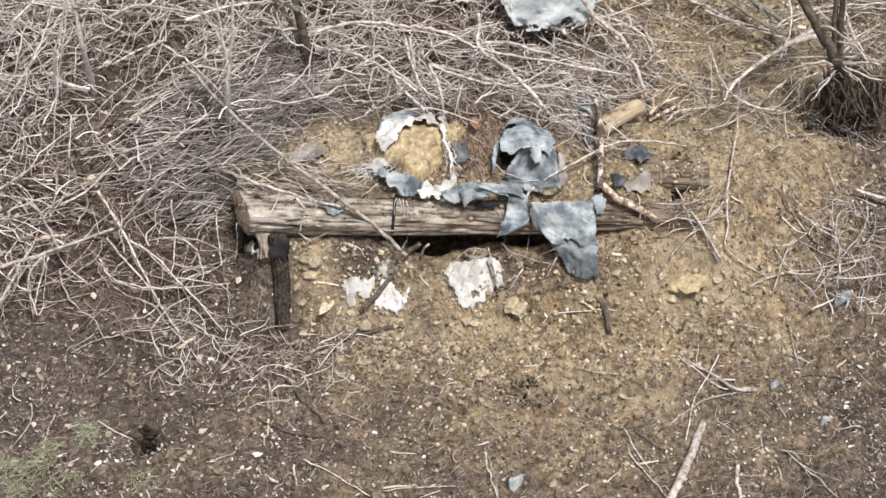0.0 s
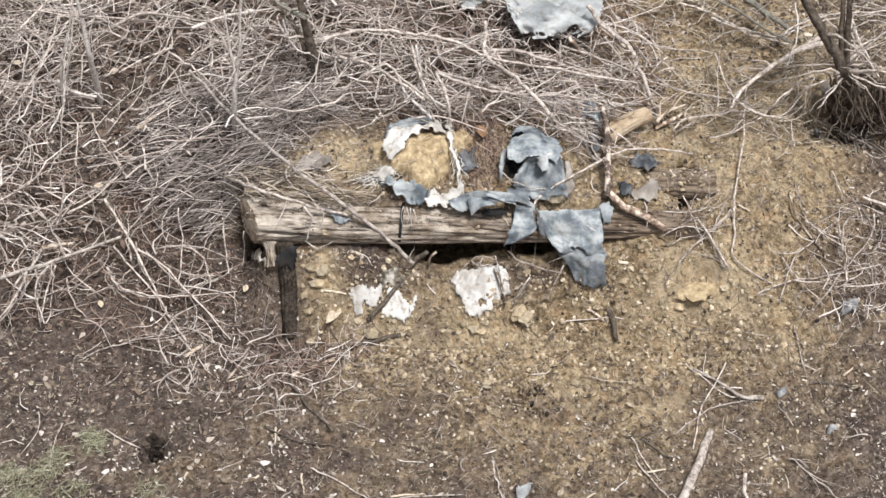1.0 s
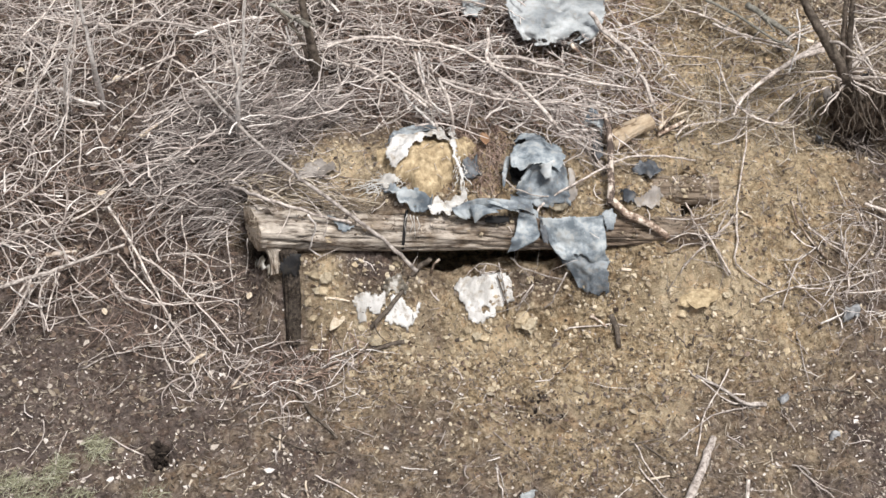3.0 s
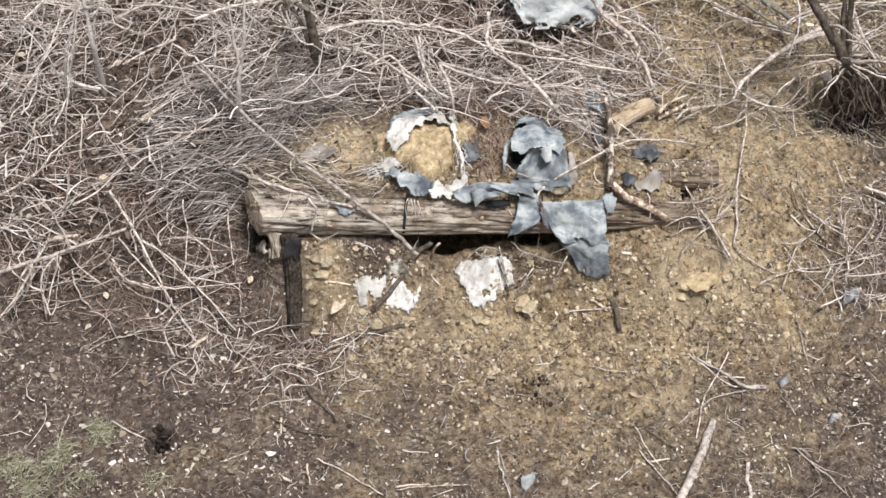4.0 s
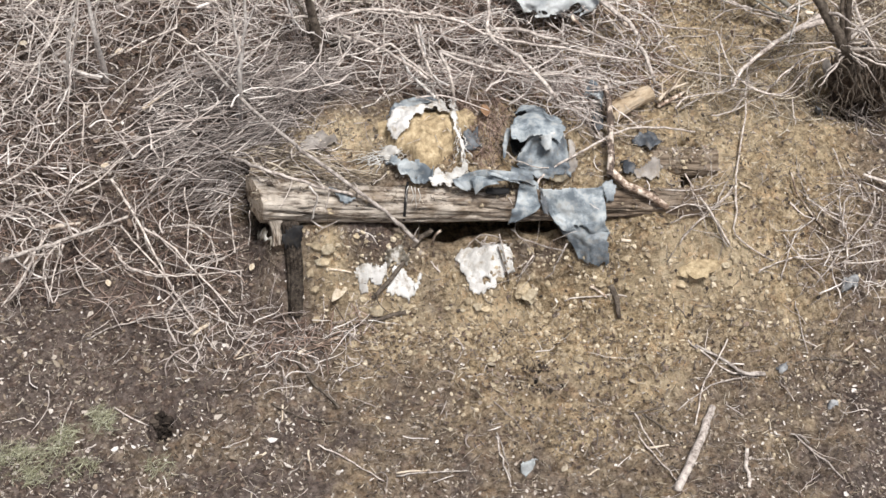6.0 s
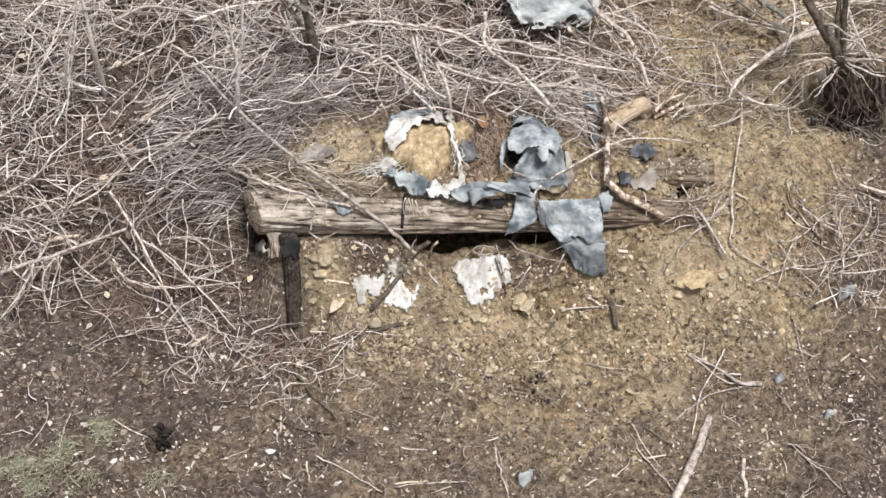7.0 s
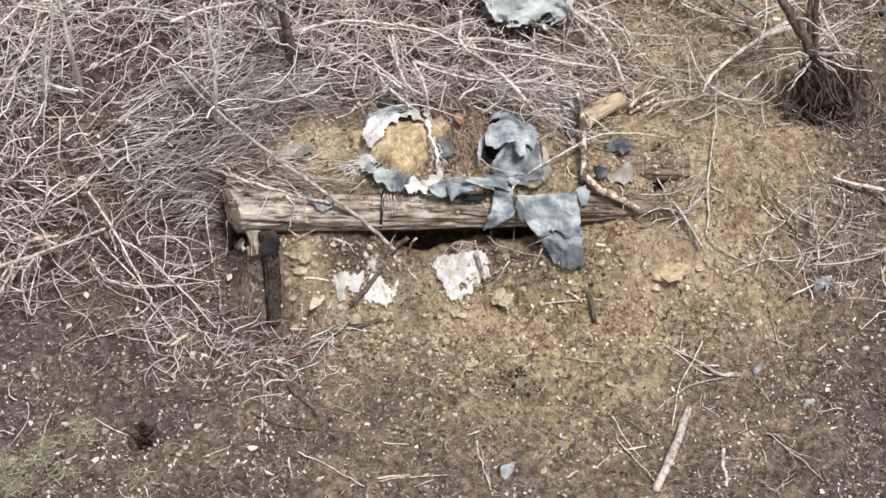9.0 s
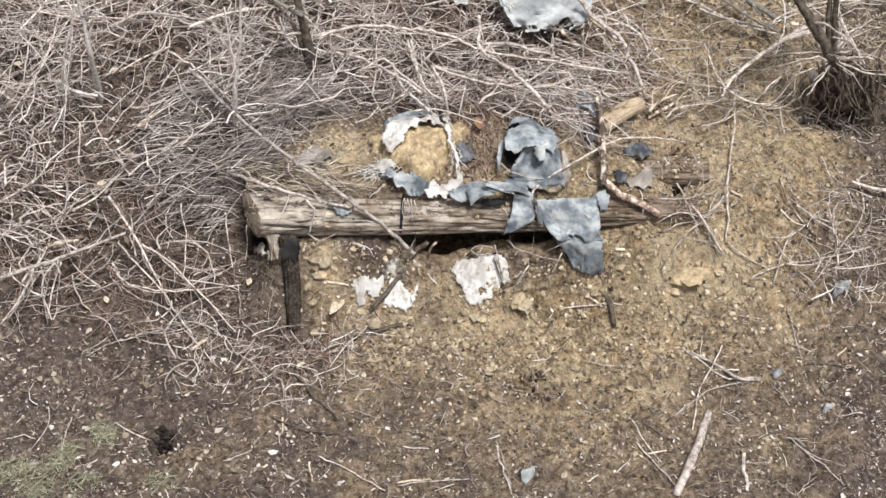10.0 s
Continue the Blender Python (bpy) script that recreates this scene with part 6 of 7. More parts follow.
brush("dry_brush", UPPER_LEFT, 600, TWIG_RED, "fine brown twigs close to the soil", 3, 30, 90, 0.28, 0.05, 0.0028, 1, bare=BARE)
brush("dry_brush", UPPER_LEFT, 620, TWIG_PALE, "tangle of pale pinkish-grey dry twigs", 2, 75, 75, 0.38, 0.17, 0.0040, 2, curl=0.6, bare=BARE)
brush("dry_brush", UPPER_LEFT, 460, TWIG_PALE, "pale pinkish-grey crooked twigs in the brush", 41, 88, 60, 0.48, 0.20, 0.0049, 3, curl=0.6, bare=BARE)
brush("dry_brush", UPPER_LEFT, 520, TWIG_PALE, "short crooked whitish twigs on the brush", 43, 60, 90, 0.22, 0.24, 0.0040, 3, curl=1.0, bare=BARE)
loose_branches(UPPER_LEFT, 120, "pale pinkish-grey crooked dry branch on the brush", 141, 88, 55, 0.62, 0.22, 0.0052, 0.55)
brush("dry_brush", LEFT, 140, TWIG_PALE, "pale grey dry twigs strewn over dark soil", 4, 20, 80, 0.40, 0.12, 0.0038, 2, bare=BARE)
brush("dry_brush", LEFT, 640, TWIG_RED, "fine reddish-brown twigs over dark soil", 5, -60, 50, 0.28, 0.08, 0.0028, 1, bare=BARE)
loose_branches(LEFT, 28, "pale crooked dry branch over dark soil", 143, 10, 75, 0.60, 0.15, 0.0050, 0.5)
brush("brushwood_bundle", BUNDLE, 1050, TWIG_DUSK, "bundle of dark fine brushwood laid beside the log", 6, 24, 15, 0.36, 0.16, 0.0032, 0, curl=0.3)
brush("brushwood_bundle", BUNDLE, 220, TWIG_PALE, "paler twigs through the brushwood bundle", 7, 28, 20, 0.42, 0.19, 0.0034, 0, curl=0.25)
brush("dry_brush", TOP, 800, TWIG_RED, "fine reddish-brown stalks below the branches", 9, -70, 40, 0.26, 0.09, 0.0030, 1)
brush("dry_brush", TOP, 380, TWIG_PALE, "short crooked whitish twigs on the brush pile", 44, 60, 90, 0.20, 0.22, 0.0034, 3, curl=1.0)
brush("dry_brush", TOP, 350, TWIG_PALE, "long pale sweeping dry twigs", 8, -18, 40, 0.46, 0.17, 0.0042, 2, bare=BARE)
brush("dry_brush", TOP, 310, TWIG_PALE, "pale crooked twigs on the brush pile", 42, -25, 55, 0.52, 0.20, 0.0047, 3, curl=0.7)
loose_branches(TOP, 85, "pale crooked dry branch on the brush pile", 142, -25, 55, 0.62, 0.22, 0.0056, 0.6)
brush("dry_stalks", [(-0.955, 0.235), (-0.625, 0.215), (-0.399, 0.110), (-0.270, 0.030), (-0.330, 0.000), (-0.615, 0.010), (-0.930, 0.120)], 150, STRAW, "grey-tan fibrous stalks lying along the log", 18, -6, 12, 0.24, 0.025, 0.0034, 0, curl=0.2)
brush("dry_stalks", [(-0.955, 0.235), (-0.625, 0.215), (-0.399, 0.110), (-0.330, 0.000), (-0.615, 0.010), (-0.930, 0.120)], 60, TWIG_PALE, "pale stalks lying along the log", 19, -8, 16, 0.24, 0.035, 0.0032, 0, curl=0.2)
brush("dry_stalks", SKIRT, 240, TWIG_RED, "fine brown stalks hanging over the roof's edge", 10, -85, 20, 0.16, 0.03, 0.0024, 0)
brush("dry_stalks", [(0.602, 0.823), (0.717, 0.632), (0.822, 0.541), (0.798, 0.258), (0.711, 0.272), (0.607, 0.461)], 150, TWIG_PALE, "fan of fine dry stalks beside the tarp", 17, -58, 14, 0.24, 0.06, 0.0032, 0, curl=0.2)
brush("dry_brush", RIGHT_TOP, 1200, STRAW, "thin tan stalks and twigs on the bank", 11, 30, 60, 0.30, 0.09, 0.0032, 2, curl=0.8, bare=[(*(2.277, 0.910), 0.24)])
loose_branches(RIGHT, 9, "pale dry twig fanning over the bank", 145, 35, 50, 0.45, 0.06, 0.0046)
brush("dry_brush", RIGHT, 190, TWIG_PALE, "fine pale dry twigs over the bank", 12, 50, 60, 0.30, 0.05, 0.0026, 2, curl=0.7)
FOOT = [(-0.881, -0.329), (-0.627, -0.362), (-0.402, -0.342), (-0.262, -0.346), (-0.401, -0.455), (-0.537, -0.55), (-0.726, -0.656), (-0.895, -0.577)]
brush("dry_brush", FOOT, 65, TWIG_RED, "brown broken sticks at the foot of the face", 20, 25, 50, 0.20, 0.05, 0.0036, 1, curl=0.15)
brush("dry_brush", FOOT, 40, TWIG_PALE, "pale broken sticks at the foot of the face", 22, 40, 55, 0.20, 0.07, 0.0036, 1, curl=0.15)
brush("dry_brush", FOOT_LEFT, 140, TWIG_PALE, "loose dry twigs at the foot of the bank", 13, -40, 60, 0.24, 0.05, 0.0032, 1)

loose_branches(RIGHT_TOP, 15, "pale crooked twig on the bank", 144, 30, 60, 0.42, 0.08, 0.0050)

ALL = [(-2.7, -1.9), (2.7, -1.9), (2.9, 2.3), (-2.9, 2.3)]
brush("straw_litter", ALL, 13000, STRAW, "short straw and stalk bits over the soil", 14, 0, 180, 0.048, 0.012, 0.0023, 0, 0.003, curl=0.2)
brush("bark_litter", ALL, 7000, TWIG_DARK, "small dark bark and stalk fragments over the soil", 16, 0, 180, 0.050, 0.010, 0.0026, 0, 0.003, curl=0.3)
brush("twig_litter", ALL, 420, TWIG_PALE, "thin scattered twigs over the soil", 15, 0, 180, 0.18, 0.015, 0.0034, 1, 0.003)


# ---- leaf litter, clods, stones ----
def leaf_litter(name, poly, count, size, mat, label, seed):
    rnd = random.Random(seed)
    verts, faces = [], []
    places = scatter(poly, count, rnd)
    kinds = soil_kind_and_shade(np.array([p[0] for p in places]), np.array([p[1] for p in places]))
    for (x, y), kind in zip(places, kinds):
        if rnd.random() < 0.75 * kind:
            continue
        s = size * (0.35 + 1.1 * rnd.random() ** 2)
        wide = s * rnd.uniform(0.22, 0.75)
        m = pose(x, y, rest(x, y) + 0.004 + s * 0.12, rnd.gauss(20, 18), rnd.gauss(0, 18), rnd.uniform(0, 360))
        start = len(verts)
        curl = rnd.uniform(-0.25, 0.35) * s
        for u, v, h in ((-0.5, 0, 1), (-0.2, 0.5, 0.4), (0.2, 0.42, 0.4), (0.5, 0, 1.2), (0.2, -0.45, 0.5), (-0.2, -0.5, 0.5), (0, 0, -0.2)):
            verts.append(m @ Vector((u * s * rnd.uniform(0.6, 1.3), v * wide * rnd.uniform(0.45, 1.5), curl * h * rnd.uniform(0.3, 1.5))))
        for k in range(6):
            faces.append((start + k, start + (k + 1) % 6, start + 6))
    ob = mesh_object(name, verts, faces, mat, smooth=False)
    return tagged(ob, label, "leaf litter", kind="stuff")


def flakes(name, poly, count, size, mat, label, seed, roof=1.0):
    """Broken bits of leaf, bark and chaff: small tilted shards, each of five sides."""
    draw = np.random.RandomState(seed)
    x0, x1 = min(p[0] for p in poly), max(p[0] for p in poly)
    y0, y1 = min(p[1] for p in poly), max(p[1] for p in poly)
    x, y = draw.uniform(x0, x1, count * 3), draw.uniform(y0, y1, count * 3)
    on_log = (np.abs(y) < 0.11) & (x > -0.98) & (x < 1.3)
    clump = fbm(x, y, 4.0, 3, seed) + 0.5 * fbm(x, y, 14.0, 2, seed + 4)
    keep = inside_polygon(x, y, poly) & (~on_log | (draw.rand(count * 3) < 0.06)) & (draw.rand(count * 3) < 0.45 + 2.0 * clump)
    keep &= draw.rand(count * 3) > 0.8 * loose_spoil(x, y) + 0.35 * soil_kind_and_shade(x, y)
    on_roof = (np.abs(x) < 1.2) & (y > -0.02) & (y < 0.6)
    keep &= ~on_roof | (draw.rand(count * 3) < roof)
    x, y = x[keep][:count], y[keep][:count]
    n = len(x)
    s = size * (0.35 + 1.2 * draw.rand(n) ** 2.5)
    turn, tip, lean = draw.uniform(0, 2 * math.pi, n), draw.normal(0.25, 0.45, n), draw.normal(0, 0.45, n)
    wide = draw.uniform(0.25, 0.9, n)
    around = np.arange(5) * 2 * math.pi / 5
    u = np.cos(around)[None] * s[:, None] * draw.uniform(0.5, 1.2, (n, 5))
    v = np.sin(around)[None] * (s * wide)[:, None] * draw.uniform(0.5, 1.2, (n, 5))
    px = x[:, None] + u * np.cos(turn)[:, None] - v * np.sin(turn)[:, None]
    py = y[:, None] + u * np.sin(turn)[:, None] + v * np.cos(turn)[:, None]
    pz = support(x, y)[:, None] + 0.004 + 0.3 * s[:, None] + u * np.sin(lean)[:, None] + v * np.sin(tip)[:, None]
    co = np.stack([px, py, pz], -1).reshape(-1, 3)
    me = bpy.data.meshes.new(name)
    me.vertices.add(5 * n)
    me.vertices.foreach_set("co", co.ravel())
    me.loops.add(5 * n)
    me.loops.foreach_set("vertex_index", np.arange(5 * n))
    me.polygons.add(n)
    me.polygons.foreach_set("loop_start", np.arange(0, 5 * n, 5))
    me.update(calc_edges=True)
    me.materials.append(mat)
    return tagged(new(name, me), label, "leaf litter", kind="stuff")


DARK_LEFT = [(-2.493, -0.296), (-1.026, -0.290), (-0.724, -0.703), (-0.683, -1.457), (-2.292, -1.460)]
leaf_litter("leaf_litter", ALL, 10500, 0.024, LEAVES, "small pale dead leaves and bark chips", 21)
leaf_litter("leaf_litter", DARK_LEFT, 420, 0.036, LEAVES, "pale oval dead leaves on dark soil", 22)
leaf_litter("leaf_litter", UPPER_LEFT, 500, 0.032, LEAVES, "dead leaves caught between twigs", 23)


flakes("litter_flakes", ALL, 48000, 0.0085, FLAKES, "broken leaf, bark and chaff bits over the soil", 27)
flakes("litter_flakes", ALL, 16000, 0.012, DARK_LEAVES, "dark rotten leaf bits over the soil", 28, 0.15)
leaf_litter("leaf_litter", UPPER_LEFT, 3000, 0.045, DARK_LEAVES, "brown dead leaves on the soil under the brush", 24)
leaf_litter("leaf_litter", TOP, 1500, 0.040, DARK_LEAVES, "brown dead leaves under the cut branches", 25)
leaf_litter("leaf_litter", LEFT, 900, 0.035, DARK_LEAVES, "brown dead leaves on dark soil", 26)


def clods(name, poly, count, size, mat, label, seed):
    rnd = random.Random(seed)
    phi = (1 + 5 ** 0.5) / 2
    ico = [Vector(v).normalized() for v in ((-1, phi, 0), (1, phi, 0), (-1, -phi, 0), (1, -phi, 0), (0, -1, phi), (0, 1, phi), (0, -1, -phi), (0, 1, -phi), (phi, 0, -1), (phi, 0, 1), (-phi, 0, -1), (-phi, 0, 1))]
    tri = [(0, 11, 5), (0, 5, 1), (0, 1, 7), (0, 7, 10), (0, 10, 11), (1, 5, 9), (5, 11, 4), (11, 10, 2), (10, 7, 6), (7, 1, 8), (3, 9, 4), (3, 4, 2), (3, 2, 6), (3, 6, 8), (3, 8, 9), (4, 9, 5), (2, 4, 11), (6, 2, 10), (8, 6, 7), (9, 8, 1)]
    verts, faces = [], []
    for x, y in scatter(poly, count, rnd):
        if math.hypot((x - 1.28) / 0.17, (y - (-0.18)) / 0.07) < 1 and rnd.random() < 0.7:
            continue
        s = size * (0.35 + 1.5 * rnd.random() ** 3)
        m = pose(x, y, rest(x, y) + s * 0.2, rnd.uniform(0, 360), rnd.uniform(0, 360), rnd.uniform(0, 360))
        start = len(verts)
        sx, sy, sz = s * rnd.uniform(0.7, 1.3), s * rnd.uniform(0.5, 1), s * rnd.uniform(0.5, 0.9)
        for v in ico:
            w = v * rnd.uniform(0.65, 1.3)
            verts.append(m @ Vector((w.x * sx, w.y * sy, w.z * sz)))
        faces.extend((start + a, start + b, start + c) for a, b, c in tri)
    ob = mesh_object(name, verts, faces, mat, smooth=False)
    return tagged(ob, label, "soil clods", kind="stuff")


FACE = [(-0.704, -0.103), (0.881, -0.111), (1.686, -0.056), (1.776, -0.484), (1.157, -0.589), (0.325, -0.591), (-0.399, -0.520), (-0.628, -0.391)]
CLAY_SIDE = [(-0.4, -1.0), (1.6, -1.1), (2.4, -0.4), (2.5, 2.0), (1.2, 2.0), (1.2, 0.2), (-0.7, -0.1)]
ROOF = [(-0.820, 0.504), (-0.239, 0.542), (0.325, 0.052), (1.389, 0.535), (1.349, 0.167), (0.325, 0.023), (-0.396, 0.024), (-0.793, 0.131)]
clods("soil_crumbs", ALL, 9000, 0.0085, DULL_CLODS, "fine dull soil crumbs and pebbles", 31)
clods("soil_crumbs", CLAY_SIDE, 4000, 0.0085, CLODS, "fine yellowish soil crumbs and pebbles", 36)
clods("soil_crumbs", FACE, 2200, 0.0105, CLODS, "yellow clay crumbs fallen from the dugout's face", 32)
clods("soil_crumbs", ROOF, 900, 0.009, CLODS, "yellow clay crumbs on the roof", 33)


def stone(at, size, seed, flat=0.6, mat=STONE, label="lump of dry yellow clay stone on the soil"):
    rnd = random.Random(seed)
    bm = bmesh.new()
    bmesh.ops.create_icosphere(bm, subdivisions=3 if size > 0.08 else 2, radius=1.0)
    for v in bm.verts:
        n = 0.8 * noise.noise(v.co * 2.6 + Vector((0, seed * 1.7, 0))) + noise.noise(v.co * 1.3 + Vector((seed * 3.1, 0, 0)))
        v.co = v.co * (1 + 0.45 * n)
        v.co = Vector((v.co.x * size * rnd.uniform(0.97, 1.03), v.co.y * size * 0.8, v.co.z * size * flat))
    me = bpy.data.meshes.new("stone")
    bm.to_mesh(me)
    bm.free()
    me.materials.append(mat)
    ob = new("stone", me)
    ob.matrix_world = pose(at[0], at[1], at[2] + size * flat * (0.12 if mat is STONE else -0.12), rnd.uniform(-15, 15), rnd.uniform(-15, 15), rnd.uniform(0, 360))
    return tagged(ob, label, "stone", "loose stones")


for k, (at, size) in enumerate((
        ((0.236, -0.595, -0.027), 0.024), ((-0.331, -0.332, 0.065), 0.050), ((-0.401, -0.330, 0.079), 0.028), ((-0.442, -0.476, -0.036), 0.040), ((-0.172, -0.312, 0.068), 0.035), ((0.401, -0.242, 0.117), 0.055), ((0.133, -0.281, 0.077), 0.032),
        ((-0.022, -0.355, -0.010), 0.028), ((0.048, -0.420, -0.002), 0.022), ((0.217, -0.314, 0.049), 0.035), ((-0.107, -0.402, -0.001), 0.024), ((1.206, -0.183, 0.297), 0.060), ((1.311, -0.211, 0.206), 0.040), ((1.448, -0.163, 0.277), 0.034),
        ((1.424, -0.247, 0.163), 0.036), ((1.182, -0.264, 0.180), 0.038), ((1.537, -0.166, 0.240), 0.024), ((1.111, -0.455, -0.004), 0.028), ((1.237, -0.453, -0.007), 0.026), ((-0.620, -0.171, 0.344), 0.045), ((-0.580, -0.211, 0.286), 0.040),
        ((-0.656, -0.242, 0.237), 0.034), ((-0.513, -0.295, 0.131), 0.030), ((-0.635, -0.284, 0.160), 0.036), ((0.473, -0.312, 0.006), 0.026), ((0.161, -0.369, 0.005), 0.022), ((1.508, -0.287, 0.123), 0.024), ((1.340, -0.294, 0.110), 0.028), ((-0.233, -0.364, 0.021), 0.022), ((0.910, -0.210, 0.304), 0.030))):
    if math.hypot((at[0] - 1.26) / 0.15, (at[1] + 0.18) / 0.05) > 1:
        stone(at, size * 0.8, k)


for k, (at, size) in enumerate((((-0.331, -0.328, 0.069), 0.056), ((-0.188, -0.324, 0.056), 0.036), ((-0.395, -0.307, 0.119), 0.028), ((0.026, -0.294, 0.041), 0.026), ((0.181, -0.297, 0.060), 0.042), ((0.099, -0.306, 0.040), 0.020), ((0.432, -0.246, 0.096), 0.070), ((-0.565, -0.174, 0.347), 0.055), ((-0.599, -0.207, 0.290), 0.040), ((1.278, -0.164, 0.294), 0.050), ((1.175, -0.157, 0.358), 0.026), ((1.408, -0.189, 0.240), 0.030), ((1.345, -0.227, 0.190), 0.026), ((-0.160, -0.371, 0.008), 0.026), ((0.244, -0.737, -0.040), 0.020), ((0.241, -0.589, -0.021), 0.026))):
    if math.hypot((at[0] - 1.26) / 0.15, (at[1] + 0.18) / 0.05) > 1:
        stone(at, size * 0.85, 200 + k, 0.5, PALE_STONE, "pale angular lump of dry clay")
stone((1.245, -0.165, 0.248), 0.13, 231, 0.22, DRY_CLAY, "broad smooth lump of dry yellow clay in the bank")
# Near-black crumbs imitate shade in the burrow and at the soil patch's rim.
clods("dark_crumbs", [(-1.400, -0.889), (-1.341, -0.867), (-1.297, -0.890), (-1.321, -0.896), (-1.386, -0.906)], 260, 0.016, DARK_CRUMBS, "dark crumbs added in the burrow to imitate its shade", 34)
clods("dark_crumbs", [(0.393, -0.620), (0.492, -0.586), (0.568, -0.622), (0.597, -0.725), (0.485, -0.775), (0.407, -0.674)], 80, 0.009, DARK_CRUMBS, "dark brown soil crumbs with the rim's shade in their colour", 35)


# ---- grass, leaf, oddments ----
GRASS_CLUMPS = [
    ([(-1.689, -0.899), (-1.64, -0.866), (-1.564, -0.9), (-1.568, -0.974), (-1.659, -0.985)], 130, "pale green grass tuft on dark soil"),
    ([(-1.829, -1.003), (-1.808, -0.959), (-1.729, -0.974), (-1.749, -1.028), (-1.776, -1.113), (-1.824, -1.11)], 105, "pale dry grass tuft on dark soil"),
    ([(-2.117, -1.085), (-2.018, -1.04), (-1.928, -1.064), (-1.924, -1.125), (-2.106, -1.154)], 140, "pale green grass spreading over dark soil"),
    ([(-1.964, -1.207), (-1.919, -1.163), (-1.858, -1.194), (-1.869, -1.264), (-1.939, -1.266)], 70, "small bleached grass tuft"),
    ([(-1.934, -1.064), (-1.834, -1.019), (-1.795, -1.084), (-1.895, -1.138)], 60, "sparse pale grass between tufts"),
    ([(-1.735, -1.133), (-1.631, -1.12), (-1.612, -1.22), (-1.699, -1.216)], 45, "sparse dull green grass on dark soil"),
    ([(-1.402, -1.15), (-1.283, -1.132), (-1.249, -1.215), (-1.365, -1.239)], 50, "sparse green grass on dark soil"),
    ([(-2.079, -1.156), (-1.734, -1.143), (-1.665, -1.26), (-2.063, -1.252)], 75, "thin green grass over dark soil"),
]
for poly, count, text in GRASS_CLUMPS:
    brush("grass_tuft", poly, count, GRASS, text, 51 + count, 50, 50, 0.10, 0.050, 0.0017, 1, curl=0.9)
def root_ball(at, size, seed):
    """A ragged lump of roots and soil added under the shrub, dark to paint its hollow's shade."""
    bm = bmesh.new()
    bmesh.ops.create_icosphere(bm, subdivisions=4, radius=1.0)
    for v in bm.verts:
        ridge = abs(noise.noise(Vector((v.co.x * 5, v.co.y * 5, v.co.z * 1.2)) + Vector((seed, 0, 0))))
        n = noise.noise(v.co * 1.6 + Vector((0, seed, 0))) + 0.5 * noise.noise(v.co * 5 + Vector((0, 0, seed)))
        v.co = v.co * (1 + 0.35 * n - 0.45 * ridge)
        v.co = Vector((v.co.x * size[0], v.co.y * size[1], v.co.z * size[2]))
    me = bpy.data.meshes.new("root_ball")
    bm.to_mesh(me)
    bm.free()
    me.materials.append(ROOT_SHADE)
    ob = new("root_ball", me)
    ob.parent = shrub
    ob.matrix_parent_inverse = Matrix.Translation(shrub.location).inverted()
    ob.location = at
    ob["label"] = "lump of roots and soil, coloured dark for the hollow's shade"
    return ob


# Two dark lumps added to paint shade into the hollow below the shrub.
root_ball((2.15, 0.82, 0.62), (0.115, 0.09, 0.20), 3)
root_ball((2.30, 0.84, 0.58), (0.12, 0.09, 0.17), 8)
for k in range(20):
    rnd = random.Random(700 + k)
    x = 1.93 + 0.40 * k / 19 + rnd.gauss(0, 0.02)
    top = (x, 0.69 + rnd.gauss(0, 0.03), 0.86 + rnd.gauss(0, 0.05))
    mid = (x + rnd.gauss(0.03, 0.04), 0.67 + rnd.gauss(0, 0.03), 0.70 + rnd.gauss(0, 0.04))
    foot = (x + rnd.gauss(0.05, 0.07), 0.66 + rnd.gauss(0, 0.05), rnd.uniform(0.50, 0.62))
    branch([top, mid, foot], rnd.uniform(0.004, 0.009), rnd.uniform(0.002, 0.004), "thin dark root hanging below the shrub", TRUNK, 700 + k, 0.006, 2, "root", "roots under the shrub", 5, 0.08)
roots = [(2.050, 0.968), (2.332, 1.006), (2.577, 0.980), (2.528, 0.641), (2.110, 0.609), (2.074, 0.857)]
brush("hanging_roots", roots, 70, TWIG_DARK, "dark roots hanging below the shrub", 53, 90, 22, 0.26, 0.16, 0.0045, 1)
for k, (a, b) in enumerate((((-1.538, 0.557, 0.620), (-1.453, 0.608, 0.668)), ((1.925, 1.14, 0.80), (1.965, 1.13, 0.80)), ((2.235, 0.92, 0.60), (2.262, 0.91, 0.55)), ((2.215, 0.905, 0.50), (2.235, 0.90, 0.44)))):
    branch([a, b], 0.013, 0.009, "pale wood chip caught among twigs", CHIP, 740 + k, 0.002, 0, "splinter", "loose splinters")
tarp([(1.992, 0.912), (2.059, 0.928), (2.078, 0.880), (2.049, 0.838), (2.012, 0.866)], "grey torn rag caught in the shrub's roots", FELT, lift=0.12, crumple=0.04, seed=71)
# Black sheet added under the roots to imitate shade inside the hollow.
tarp([(2.094, 0.931), (2.214, 0.949), (2.270, 0.906), (2.250, 0.881), (2.157, 0.878)], "black sheet under the shrub's roots, imitating the hollow's shade", BLACK, lift=0.10, crumple=0.05, seed=72)
tarp([(-0.957, 0.062), (-0.927, 0.108), (-0.863, -0.095), (-0.815, -0.169), (-0.852, -0.152), (-0.906, -0.068)], "whitish dusty scrap below the log's end", BAG_DUSTY, lift=0.02, crumple=0.01, seed=73, on_soil=True)


